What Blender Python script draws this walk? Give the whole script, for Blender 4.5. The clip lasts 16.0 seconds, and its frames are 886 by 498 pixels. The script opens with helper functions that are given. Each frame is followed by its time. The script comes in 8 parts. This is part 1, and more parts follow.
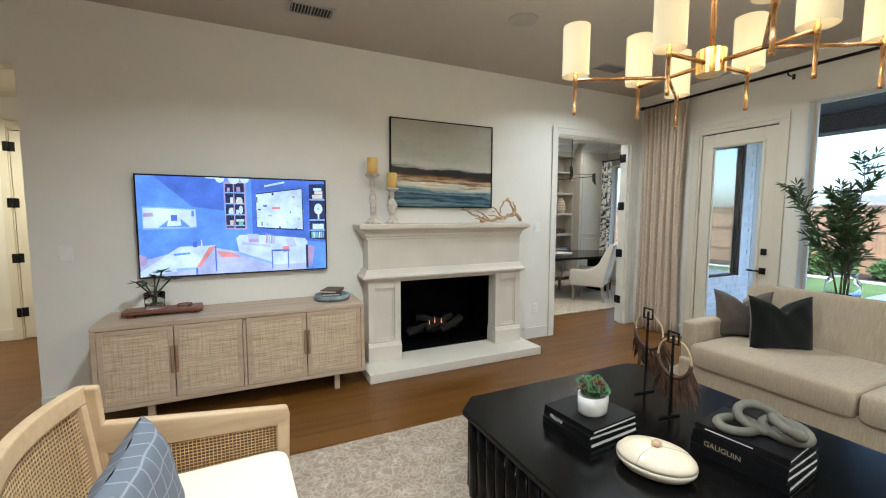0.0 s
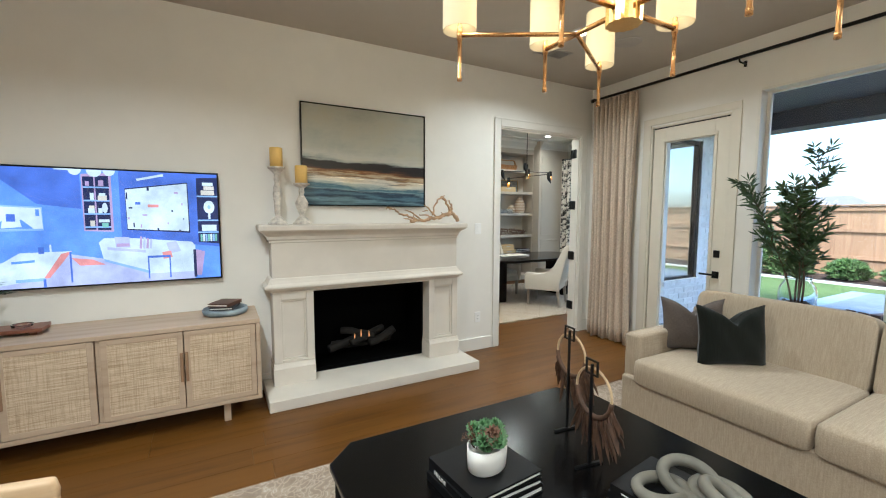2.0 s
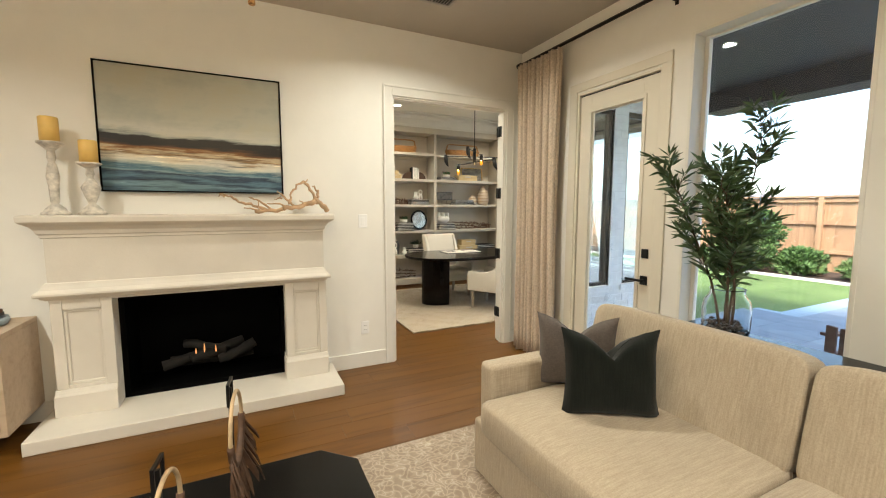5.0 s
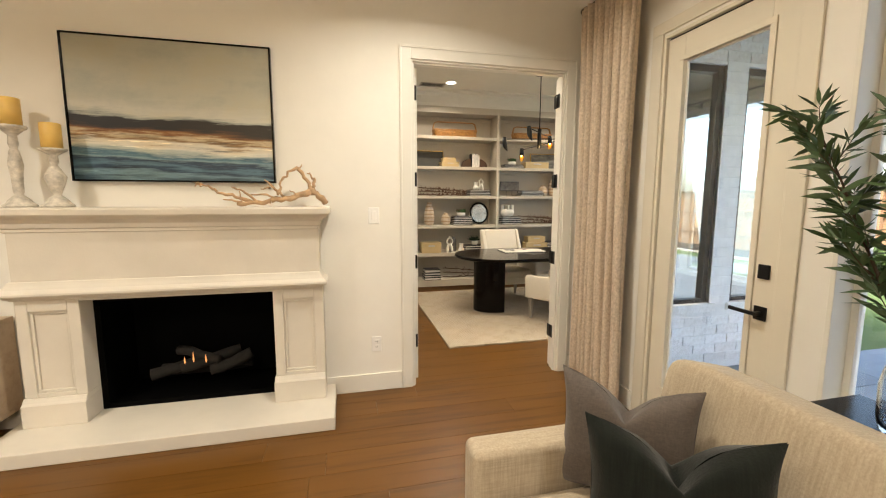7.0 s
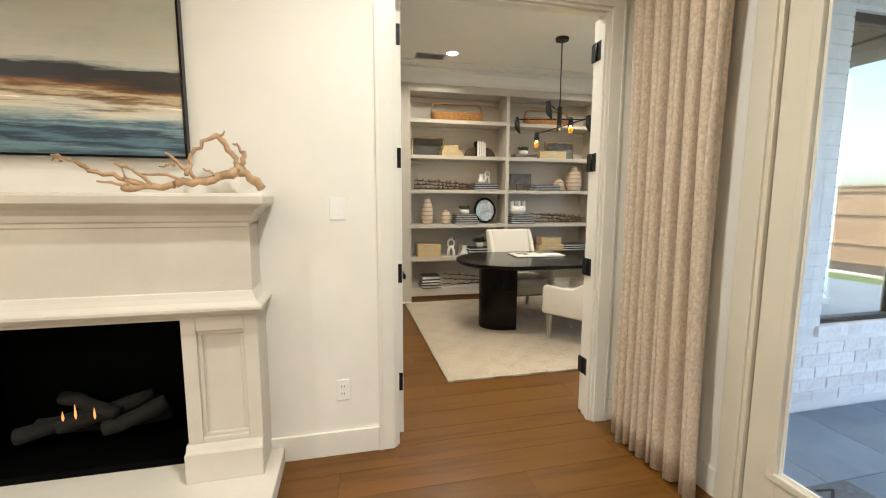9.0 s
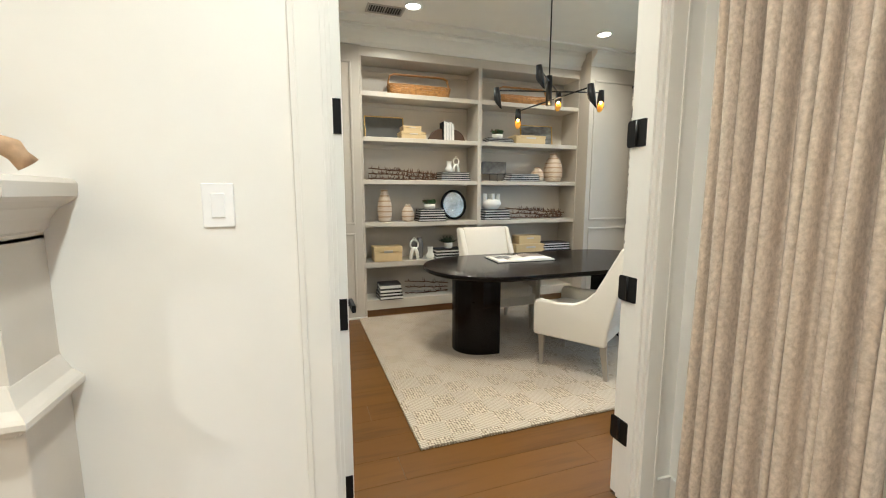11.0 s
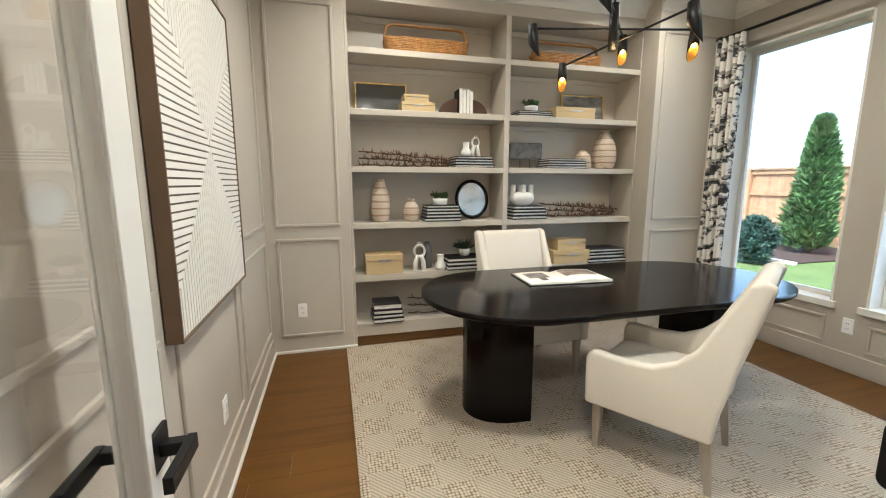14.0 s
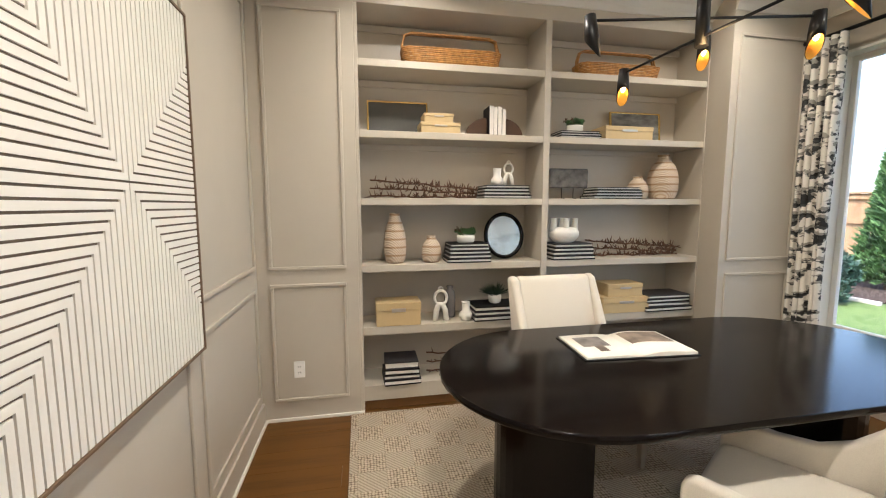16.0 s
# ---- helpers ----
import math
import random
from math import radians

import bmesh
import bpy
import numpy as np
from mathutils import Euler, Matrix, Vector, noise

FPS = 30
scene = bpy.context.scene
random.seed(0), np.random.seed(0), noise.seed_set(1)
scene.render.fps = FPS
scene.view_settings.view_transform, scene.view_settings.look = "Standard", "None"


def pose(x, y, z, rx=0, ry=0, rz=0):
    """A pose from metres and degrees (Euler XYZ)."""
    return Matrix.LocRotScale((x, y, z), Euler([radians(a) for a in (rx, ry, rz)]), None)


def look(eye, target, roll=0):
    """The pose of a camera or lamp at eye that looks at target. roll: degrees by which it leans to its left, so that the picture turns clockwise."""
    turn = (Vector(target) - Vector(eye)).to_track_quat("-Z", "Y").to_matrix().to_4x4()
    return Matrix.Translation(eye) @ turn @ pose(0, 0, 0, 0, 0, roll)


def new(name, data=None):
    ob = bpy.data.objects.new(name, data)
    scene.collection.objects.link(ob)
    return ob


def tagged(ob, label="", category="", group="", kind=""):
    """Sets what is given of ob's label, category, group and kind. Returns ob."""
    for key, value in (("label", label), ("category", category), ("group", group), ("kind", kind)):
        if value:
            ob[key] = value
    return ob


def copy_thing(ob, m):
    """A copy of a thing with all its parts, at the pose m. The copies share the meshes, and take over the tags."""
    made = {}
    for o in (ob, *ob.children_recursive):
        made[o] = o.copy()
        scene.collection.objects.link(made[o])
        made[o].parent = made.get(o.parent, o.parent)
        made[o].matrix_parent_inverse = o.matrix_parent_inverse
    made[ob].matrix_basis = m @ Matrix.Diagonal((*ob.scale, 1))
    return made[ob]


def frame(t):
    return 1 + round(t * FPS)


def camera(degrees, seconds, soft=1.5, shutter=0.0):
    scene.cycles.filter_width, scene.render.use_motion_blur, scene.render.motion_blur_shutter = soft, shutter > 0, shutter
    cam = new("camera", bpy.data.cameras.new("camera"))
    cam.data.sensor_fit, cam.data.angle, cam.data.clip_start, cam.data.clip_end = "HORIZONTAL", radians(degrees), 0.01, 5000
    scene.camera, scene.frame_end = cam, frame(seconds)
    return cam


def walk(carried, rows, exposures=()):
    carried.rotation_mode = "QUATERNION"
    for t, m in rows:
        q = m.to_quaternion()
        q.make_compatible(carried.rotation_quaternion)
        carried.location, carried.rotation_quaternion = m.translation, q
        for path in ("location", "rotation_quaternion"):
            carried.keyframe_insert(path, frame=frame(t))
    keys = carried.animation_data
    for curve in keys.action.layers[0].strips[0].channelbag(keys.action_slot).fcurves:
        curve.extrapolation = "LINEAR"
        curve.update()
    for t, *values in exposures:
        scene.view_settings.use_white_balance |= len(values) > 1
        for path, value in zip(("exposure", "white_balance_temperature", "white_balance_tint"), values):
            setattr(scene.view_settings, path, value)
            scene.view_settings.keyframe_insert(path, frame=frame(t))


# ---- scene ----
cam = camera(94.5, 16.0, soft=1.1)
METRES, EYE, TILT, LEAN, TURN = 6.8, 1.51, 0.0, 0.0, -25.5
ROWS = [
    (0.0, 0.0, 0.0, 0.0, 0.02, -5.05, -0.19),
    (0.5, 0.0183, 0.0131, 0.0005, -1.21, -4.9, -0.16),
    (1.0, 0.0347, 0.0279, -0.0007, -2.02, -4.85, -0.13),
    (1.5, 0.0508, 0.0497, -0.0004, -2.62, -4.88, -0.12),
    (2.0, 0.0717, 0.0695, -0.0024, -3.2, -4.89, -0.13),
    (2.5, 0.102, 0.0867, -0.0012, -3.61, -4.86, -0.08),
    (3.0, 0.1293, 0.104, -0.0041, -3.81, -4.85, -0.04),
    (3.5, 0.1599, 0.126, -0.0027, -3.86, -4.94, 0.0),
    (4.0, 0.1957, 0.142, -0.0046, -3.97, -5.11, -0.0),
    (6.5, 0.3262, 0.2608, -0.0095, 9.81, -6.85, -0.1),
    (7.0, 0.3278, 0.3001, -0.0082, 11.98, -6.9, -0.11),
    (7.5, 0.3296, 0.3396, -0.0148, 12.91, -6.84, -0.12),
    (8.0, 0.3304, 0.3767, -0.0152, 12.92, -6.81, -0.19),
    (8.5, 0.3207, 0.4045, -0.0172, 12.95, -6.82, -0.2),
    (11.0, 0.2699, 0.5645, -0.0209, 6.43, -7.74, 0.02),
    (11.5, 0.2727, 0.5981, -0.0205, 5.07, -8.29, 0.07),
    (12.0, 0.2696, 0.6264, -0.0207, 4.59, -8.89, 0.07),
    (12.5, 0.2646, 0.6561, -0.0195, 5.29, -9.18, 0.06),
    (13.0, 0.2681, 0.6853, -0.0215, 6.62, -9.27, -0.0),
    (13.5, 0.2738, 0.7091, -0.0207, 8.67, -9.25, 0.06),
    (14.0, 0.2697, 0.73, -0.019, 10.42, -9.17, 0.02),
    (14.5, 0.2619, 0.7541, -0.0164, 11.92, -8.96, 0.03),
    (15.0, 0.2566, 0.7783, -0.0161, 13.01, -8.43, 0.04),
    (15.5, 0.255, 0.8025, -0.0114, 13.9, -7.33, 0.07),
    (16.0, 0.254, 0.8175, -0.0073, 14.16, -6.03, 0.05),
]
walk(cam, [(t, pose(0, 0, EYE, TILT, LEAN, TURN) @ pose(METRES * x, METRES * y, METRES * z, 90 + pitch, roll, yaw)) for t, x, y, z, yaw, pitch, roll in ROWS],
     exposures=[(0.0, 2.03, 5250, 2), (2.0, 2.13, 5300, 2), (4.0, 2.29, 5900, 2), (7.0, 2.36, 6850, 8), (8.5, 2.40, 6300, 6), (11.0, 2.53, 5650, 3), (13.0, 2.43, 5550, 2), (14.5, 2.48, 5850, 8), (16.0, 2.46, 6050, 10)])

# ---- world, sun, lamps ----
world = bpy.data.worlds.new("sky")
scene.world = world
world.use_nodes = True
wn = world.node_tree.nodes
sky = wn.new("ShaderNodeTexSky")
sky.sky_type = "NISHITA"
sky.sun_disc = False
sky.sun_elevation, sky.sun_rotation = radians(54), radians(239)
sky.air_density, sky.dust_density, sky.ozone_density = 1.0, 2.5, 1.0
wn["Background"].inputs[1].default_value = 0.15
world.node_tree.links.new(sky.outputs[0], wn["Background"].inputs[0])

sun = new("sun", bpy.data.lights.new("sun", "SUN"))
sun.data.energy, sun.data.angle, sun.data.color = 1.5, radians(14), (1.0, 0.95, 0.88)
sun.matrix_world = look((0, 0, 0), (0.5, 0.3, -0.8))


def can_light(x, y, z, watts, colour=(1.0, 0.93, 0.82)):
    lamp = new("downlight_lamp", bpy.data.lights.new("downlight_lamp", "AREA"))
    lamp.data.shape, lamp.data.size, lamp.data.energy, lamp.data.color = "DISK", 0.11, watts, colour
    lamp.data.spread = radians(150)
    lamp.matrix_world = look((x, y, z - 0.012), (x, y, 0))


def bulb(x, y, z, watts, colour, r=0.03):
    lamp = new("bulb_light", bpy.data.lights.new("bulb_light", "POINT"))
    lamp.data.energy, lamp.data.color, lamp.data.shadow_soft_size = watts, colour, r
    lamp.location = (x, y, z)


CEIL, OCEIL = 3.03, 3.02
# first can sits where a light shows; the others are unseen, added as fill
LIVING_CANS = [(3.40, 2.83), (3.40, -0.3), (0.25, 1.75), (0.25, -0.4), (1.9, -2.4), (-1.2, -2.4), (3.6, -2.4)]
# the two nearer the doorway are unseen, added to match the visible pair
OFFICE_CANS = [(4.335, 6.45), (6.40, 6.43), (4.335, 4.75), (6.40, 4.75)]
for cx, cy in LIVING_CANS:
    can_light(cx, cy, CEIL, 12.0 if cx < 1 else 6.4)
for cx, cy in OFFICE_CANS:
    can_light(cx, cy, OCEIL, 6.0 if cx < 5 and cy < 5 else (3.8 if cx < 5 else 2.6), (1.0, 0.89, 0.74))
# added hall lamp with no fitting, to fill the hall with warm light
can_light(-2.3, 5.4, 2.79, 9, (1.0, 0.80, 0.52))


def window_fill(name, x, y, z, wide, high, watts):
    """Added area lamp in a window's opening, standing in for daylight towards the room."""
    lamp = new(name, bpy.data.lights.new(name, "AREA"))
    lamp.data.shape, lamp.data.size, lamp.data.size_y, lamp.data.energy = "RECTANGLE", wide, high, watts
    lamp.data.color = (0.62, 0.82, 1.0)
    lamp.matrix_world = look((x, y, z), (x - 1, y, z - 0.25))


# cool fill added at the second office window, where it stays out of sight
window_fill("window_daylight", 7.55, 5.08, 1.5, 1.0, 2.0, 2.6)


# ---- materials ----
def material(name):
    m = bpy.data.materials.new(name)
    m.use_nodes = True
    return m, m.node_tree, m.node_tree.nodes["Principled BSDF"]


def put(tree, a, b):
    tree.links.new(a, b)


def ramp(tree, fac, stops):
    r = tree.nodes.new("ShaderNodeValToRGB")
    while len(r.color_ramp.elements) < len(stops):
        r.color_ramp.elements.new(0.5)
    for e, (p, c) in zip(r.color_ramp.elements, stops):
        e.position, e.color = p, (*c, 1)
    put(tree, fac, r.inputs[0])
    return r.outputs[0]


def coords(tree, scale=(1, 1, 1), kind="Object"):
    c = tree.nodes.new("ShaderNodeTexCoord")
    m = tree.nodes.new("ShaderNodeMapping")
    m.inputs["Scale"].default_value = scale
    put(tree, c.outputs[kind], m.inputs[0])
    return m.outputs[0]


def noise_tex(tree, vec, scale, detail=4.0, rough=0.55):
    n = tree.nodes.new("ShaderNodeTexNoise")
    n.inputs["Scale"].default_value, n.inputs["Detail"].default_value, n.inputs["Roughness"].default_value = scale, detail, rough
    if vec is not None:
        put(tree, vec, n.inputs["Vector"])
    return n.outputs[0]


def bump(tree, bsdf, height, strength=0.2, dist=0.002):
    b = tree.nodes.new("ShaderNodeBump")
    b.inputs["Strength"].default_value, b.inputs["Distance"].default_value = strength, dist
    put(tree, height, b.inputs["Height"])
    put(tree, b.outputs[0], bsdf.inputs["Normal"])


def mixed(tree, fac, a, b):
    m = tree.nodes.new("ShaderNodeMix")
    m.data_type = "RGBA"
    m.blend_type = "MULTIPLY"
    m.inputs[0].default_value = fac
    put(tree, a, m.inputs[6])
    put(tree, b, m.inputs[7])
    return m.outputs[2]


def shade(c, k):
    return tuple(v * k for v in c)


def plain(name, c, rough=0.5, metal=0.0, vary=0.08, scale=6.0, grain=60.0, relief=0.08, stretch=(1, 1, 1), spec=0.5):
    """Paint, metal, leather, ceramic: a large faint unevenness and a fine grain."""
    m, t, b = material(name)
    v = coords(t, stretch)
    n = noise_tex(t, v, scale, 5)
    put(t, ramp(t, n, [(0.3, shade(c, 1 - vary)), (0.7, shade(c, 1 + vary * 0.6))]), b.inputs["Base Color"])
    b.inputs["Roughness"].default_value, b.inputs["Metallic"].default_value = rough, metal
    b.inputs["Specular IOR Level"].default_value = spec
    if relief:
        bump(t, b, noise_tex(t, v, grain, 3), relief, 0.002)
    return m


def woody(name, c, dark, rough=0.45, along="x", scale=1.0, pieces=False, grain=0.12):
    m, t, b = material(name)
    s = {"x": (1.2, 14, 14), "y": (14, 1.2, 14), "z": (14, 14, 1.2)}[along]
    v = coords(t, tuple(q * scale for q in s))
    if pieces:
        info = t.nodes.new("ShaderNodeObjectInfo")
        add = t.nodes.new("ShaderNodeVectorMath")
        mul = t.nodes.new("ShaderNodeMath")
        mul.operation = "MULTIPLY"
        mul.inputs[1].default_value = 37.0
        put(t, info.outputs["Random"], mul.inputs[0])
        put(t, v, add.inputs[0])
        put(t, mul.outputs[0], add.inputs[1])
        v = add.outputs[0]
    n = noise_tex(t, v, 1.6, 6, 0.62)
    col = ramp(t, n, [(0.28, dark), (0.5, shade(c, 0.92)), (0.72, c)])
    if pieces:
        tone = ramp(t, info.outputs["Random"], [(0.0, (0.86, 0.85, 0.84)), (1.0, (1.0, 1.0, 1.0))])
        col = mixed(t, 1.0, col, tone)
    put(t, col, b.inputs["Base Color"])
    b.inputs["Roughness"].default_value = rough
    fine = noise_tex(t, v, 6, 4, 0.7)
    bump(t, b, fine, grain, 0.0015)
    return m


def cloth(name, c, c2, thread=500.0, slub=(30, 30, 240), relief=0.35, rough=0.9):
    """Woven cloth: slubby threads in two tones and a fine weave relief."""
    m, t, b = material(name)
    v = coords(t)
    n = noise_tex(t, coords(t, slub), 1.0, 4, 0.6)
    n2 = noise_tex(t, coords(t, (slub[2], slub[1], slub[0])), 1.0, 4, 0.6)
    a = ramp(t, n, [(0.35, c2), (0.65, c)])
    d = ramp(t, n2, [(0.35, (0.86, 0.86, 0.86)), (0.6, (1, 1, 1))])
    put(t, mixed(t, 1.0, a, d), b.inputs["Base Color"])
    b.inputs["Roughness"].default_value = rough
    b.inputs["Specular IOR Level"].default_value = 0.2
    b.inputs["Sheen Weight"].default_value = 0.15
    w = noise_tex(t, v, thread * 0.5, 2)
    bump(t, b, w, relief, 0.002)
    return m


def glow(name, c, strength):
    m, t, b = material(name)
    b.inputs["Base Color"].default_value = (*c, 1)
    b.inputs["Emission Color"].default_value = (*c, 1)
    b.inputs["Emission Strength"].default_value = strength
    return m


def glass(name, tint=(1, 1, 1), rough=0.0, ior=1.45):
    m, t, b = material(name)
    b.inputs["Base Color"].default_value = (*tint, 1)
    b.inputs["Roughness"].default_value = rough
    b.inputs["Transmission Weight"].default_value = 1.0
    b.inputs["IOR"].default_value = ior
    return m


M_WALL = plain("warm_white_wall_paint", (0.84, 0.815, 0.755), 0.62, vary=0.02, grain=220, relief=0.06)
# ceiling taupe carries the dimness of bounce light, put into the colour
M_CEIL = plain("dimmed_ceiling_paint", (0.50, 0.455, 0.39), 0.8, vary=0.02, grain=180, relief=0.08)
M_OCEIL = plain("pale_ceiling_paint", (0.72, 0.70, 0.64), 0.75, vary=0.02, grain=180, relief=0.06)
M_TRIM = plain("white_trim_enamel", (0.80, 0.775, 0.71), 0.35, vary=0.02, grain=90, relief=0.03)
M_DOOR = plain("cream_door_enamel", (0.74, 0.69, 0.58), 0.4, vary=0.02, grain=90, relief=0.03)
M_GREIGE = plain("greige_millwork_paint", (0.515, 0.466, 0.392), 0.42, vary=0.02, grain=120, relief=0.04)
M_FLOOR = woody("brown_oak_plank", (0.155, 0.066, 0.0110), (0.084, 0.033, 0.0055), 0.36, "x", 0.55, True, 0.05)
M_SUB = plain("dark_subfloor", (0.05, 0.025, 0.012), 0.8)
M_STONE = plain("cast_limestone", (0.68, 0.63, 0.55), 0.7, vary=0.07, scale=3.0, grain=70, relief=0.22)
M_BLACK = plain("black_metal", (0.004, 0.004, 0.0045), 0.42, 0.0, vary=0.2, relief=0.03, spec=0.3)
M_FIREBOX = plain("black_firebox", (0.0015, 0.0015, 0.0015), 0.7, relief=0.2, spec=0.05)
M_BRASS = plain("antique_brass", (0.62, 0.36, 0.15), 0.26, 1.0, vary=0.18, scale=14, relief=0.05)
M_BRASS2 = plain("bright_brass", (0.83, 0.56, 0.20), 0.24, 1.0, vary=0.12, scale=20, relief=0.03)
M_CERUSED = woody("bleached_oak", (0.52, 0.40, 0.285), (0.40, 0.295, 0.20), 0.55, "x", 0.8, False, 0.15)
M_DARKWOOD = woody("black_stained_oak", (0.0032, 0.003, 0.003), (0.0016, 0.0016, 0.0016), 0.20, "x", 1.2, False, 0.1)
M_DARKWOOD.node_tree.nodes["Principled BSDF"].inputs["Specular IOR Level"].default_value = 0.16
M_DESK = woody("espresso_lacquer", (0.006, 0.004, 0.0035), (0.003, 0.002, 0.002), 0.14, "x", 1.0, False, 0.03)
M_DESK.node_tree.nodes["Principled BSDF"].inputs["Specular IOR Level"].default_value = 0.16
M_SOFA = cloth("oatmeal_sofa_weave", (0.47, 0.39, 0.29), (0.385, 0.315, 0.23), 420, (9, 140, 140), 0.6)
M_SOFAUP = cloth("oatmeal_sofa_weave_upright", (0.47, 0.39, 0.29), (0.385, 0.315, 0.23), 420, (140, 140, 9), 0.6)
M_LINEN = cloth("white_linen", (0.72, 0.665, 0.575), (0.68, 0.625, 0.535), 700, (400, 400, 900), 0.08)
M_TAUPE = cloth("taupe_cotton", (0.12, 0.098, 0.085), (0.095, 0.078, 0.068), 300, (60, 60, 220), 0.2)
M_GREEN = cloth("dark_green_rib", (0.007, 0.0098, 0.007), (0.0032, 0.0046, 0.0034), 300, (150, 10, 10), 0.5)
M_DRAPE = cloth("blush_linen_drape", (0.70, 0.585, 0.465), (0.53, 0.43, 0.33), 300, (75, 75, 50), 0.25)
M_CUSHION = cloth("cream_seat_cushion", (0.78, 0.71, 0.60), (0.74, 0.67, 0.56), 500, (400, 400, 900), 0.1)
M_CHAIRFRAME = woody("blond_ash_frame", (0.56, 0.40, 0.235), (0.45, 0.31, 0.17), 0.5, "x", 1.0, False, 0.12)
M_CANE = plain("cane_strand", (0.55, 0.385, 0.20), 0.55, vary=0.2, scale=40)
M_WAX = plain("yellow_beeswax", (0.80, 0.53, 0.15), 0.45, vary=0.06, scale=18)
M_LEAF = plain("olive_leaf", (0.062, 0.11, 0.042), 0.45, vary=0.45, scale=9, relief=0.05)
M_SUCC = plain("succulent_leaf", (0.075, 0.17, 0.06), 0.5, vary=0.5, scale=30)
M_BARK = plain("olive_bark", (0.09, 0.058, 0.035), 0.8, vary=0.3, scale=30, relief=0.5)
M_DRIFT = plain("driftwood", (0.50, 0.33, 0.19), 0.75, vary=0.35, scale=22, relief=0.5)
M_CERAMIC = plain("white_ceramic", (0.80, 0.78, 0.73), 0.35, vary=0.03, scale=8, relief=0.05)
M_CLEAR = glass("clear_glass")
M_JAR = glass("jar_glass", (0.93, 0.97, 0.98), ior=1.3)
M_PAGES = plain("page_edges", (0.82, 0.80, 0.76), 0.8, vary=0.12, scale=3, stretch=(1, 1, 160), relief=0.1)
M_BOOKBLACK = plain("black_book_cloth", (0.005, 0.005, 0.0055), 0.5, vary=0.2, relief=0.15, grain=300, spec=0.25)
M_BOOKDARK = plain("charcoal_book_cloth", (0.03, 0.028, 0.032), 0.5, vary=0.2, relief=0.15, grain=300)
M_BOXTAN = plain("tan_paper_box", (0.56, 0.42, 0.22), 0.6, vary=0.05, relief=0.08)
M_WICKER = plain("honey_wicker", (0.42, 0.20, 0.055), 0.5, vary=0.4, scale=45, relief=0.4)
M_TWIG = plain("dry_twig", (0.13, 0.065, 0.038), 0.8, vary=0.4, scale=40, relief=0.4)
M_WHITEWIRE = plain("white_plastic", (0.88, 0.87, 0.85), 0.35, vary=0.02, relief=0.02)
M_GREYSTONE = plain("grey_carved_wood", (0.150, 0.140, 0.112), 0.6, vary=0.25, scale=14, relief=0.3)
M_MARBLE = plain("veined_cream_stone", (0.76, 0.66, 0.50), 0.3, vary=0.1, scale=7, relief=0.06)
M_FLOOR.node_tree.nodes["Principled BSDF"].inputs["Specular IOR Level"].default_value = 0.32
# the floor's brown reflection in the toe kick, put into its colour
M_FLOORTOE = woody("floor_reflection_toe_kick", (0.25, 0.125, 0.048), (0.135, 0.062, 0.022), 0.4, "x", 0.55)
M_LEATHER = plain("tan_leather", (0.30, 0.18, 0.10), 0.6, vary=0.15)
M_STEELGREY = plain("grey_vent_paint", (0.42, 0.39, 0.35), 0.6, vary=0.05)


def rug_material(name, base, motif, pale, scale):
    """Faded damask pile: broken scrolling motifs of two tones."""
    m, t, b = material(name)
    v = coords(t)
    warp = t.nodes.new("ShaderNodeVectorMath")
    nz = t.nodes.new("ShaderNodeTexNoise")
    nz.inputs["Scale"].default_value = 5.0
    put(t, v, nz.inputs["Vector"])
    warp.operation = "MULTIPLY_ADD"
    put(t, nz.outputs[1], warp.inputs[0])
    warp.inputs[1].default_value = (0.9, 0.9, 0.9)
    put(t, v, warp.inputs[2])
    vor = t.nodes.new("ShaderNodeTexVoronoi")
    vor.feature = "DISTANCE_TO_EDGE"
    vor.inputs["Scale"].default_value = scale
    put(t, warp.outputs[0], vor.inputs["Vector"])
    c1 = ramp(t, vor.outputs[0], [(0.01, motif), (0.05, base), (0.12, base), (0.2, pale)])
    c2 = ramp(t, noise_tex(t, v, 9, 6, 0.7), [(0.38, (0.78, 0.76, 0.74)), (0.62, (1, 1, 1))])
    put(t, mixed(t, 0.9, c1, c2), b.inputs["Base Color"])
    b.inputs["Roughness"].default_value = 0.95
    bump(t, b, noise_tex(t, v, 420, 2), 0.5, 0.004)
    return m


M_RUG = rug_material("faded_damask_pile", (0.37, 0.295, 0.225), (0.50, 0.43, 0.35), (0.31, 0.245, 0.185), 11)


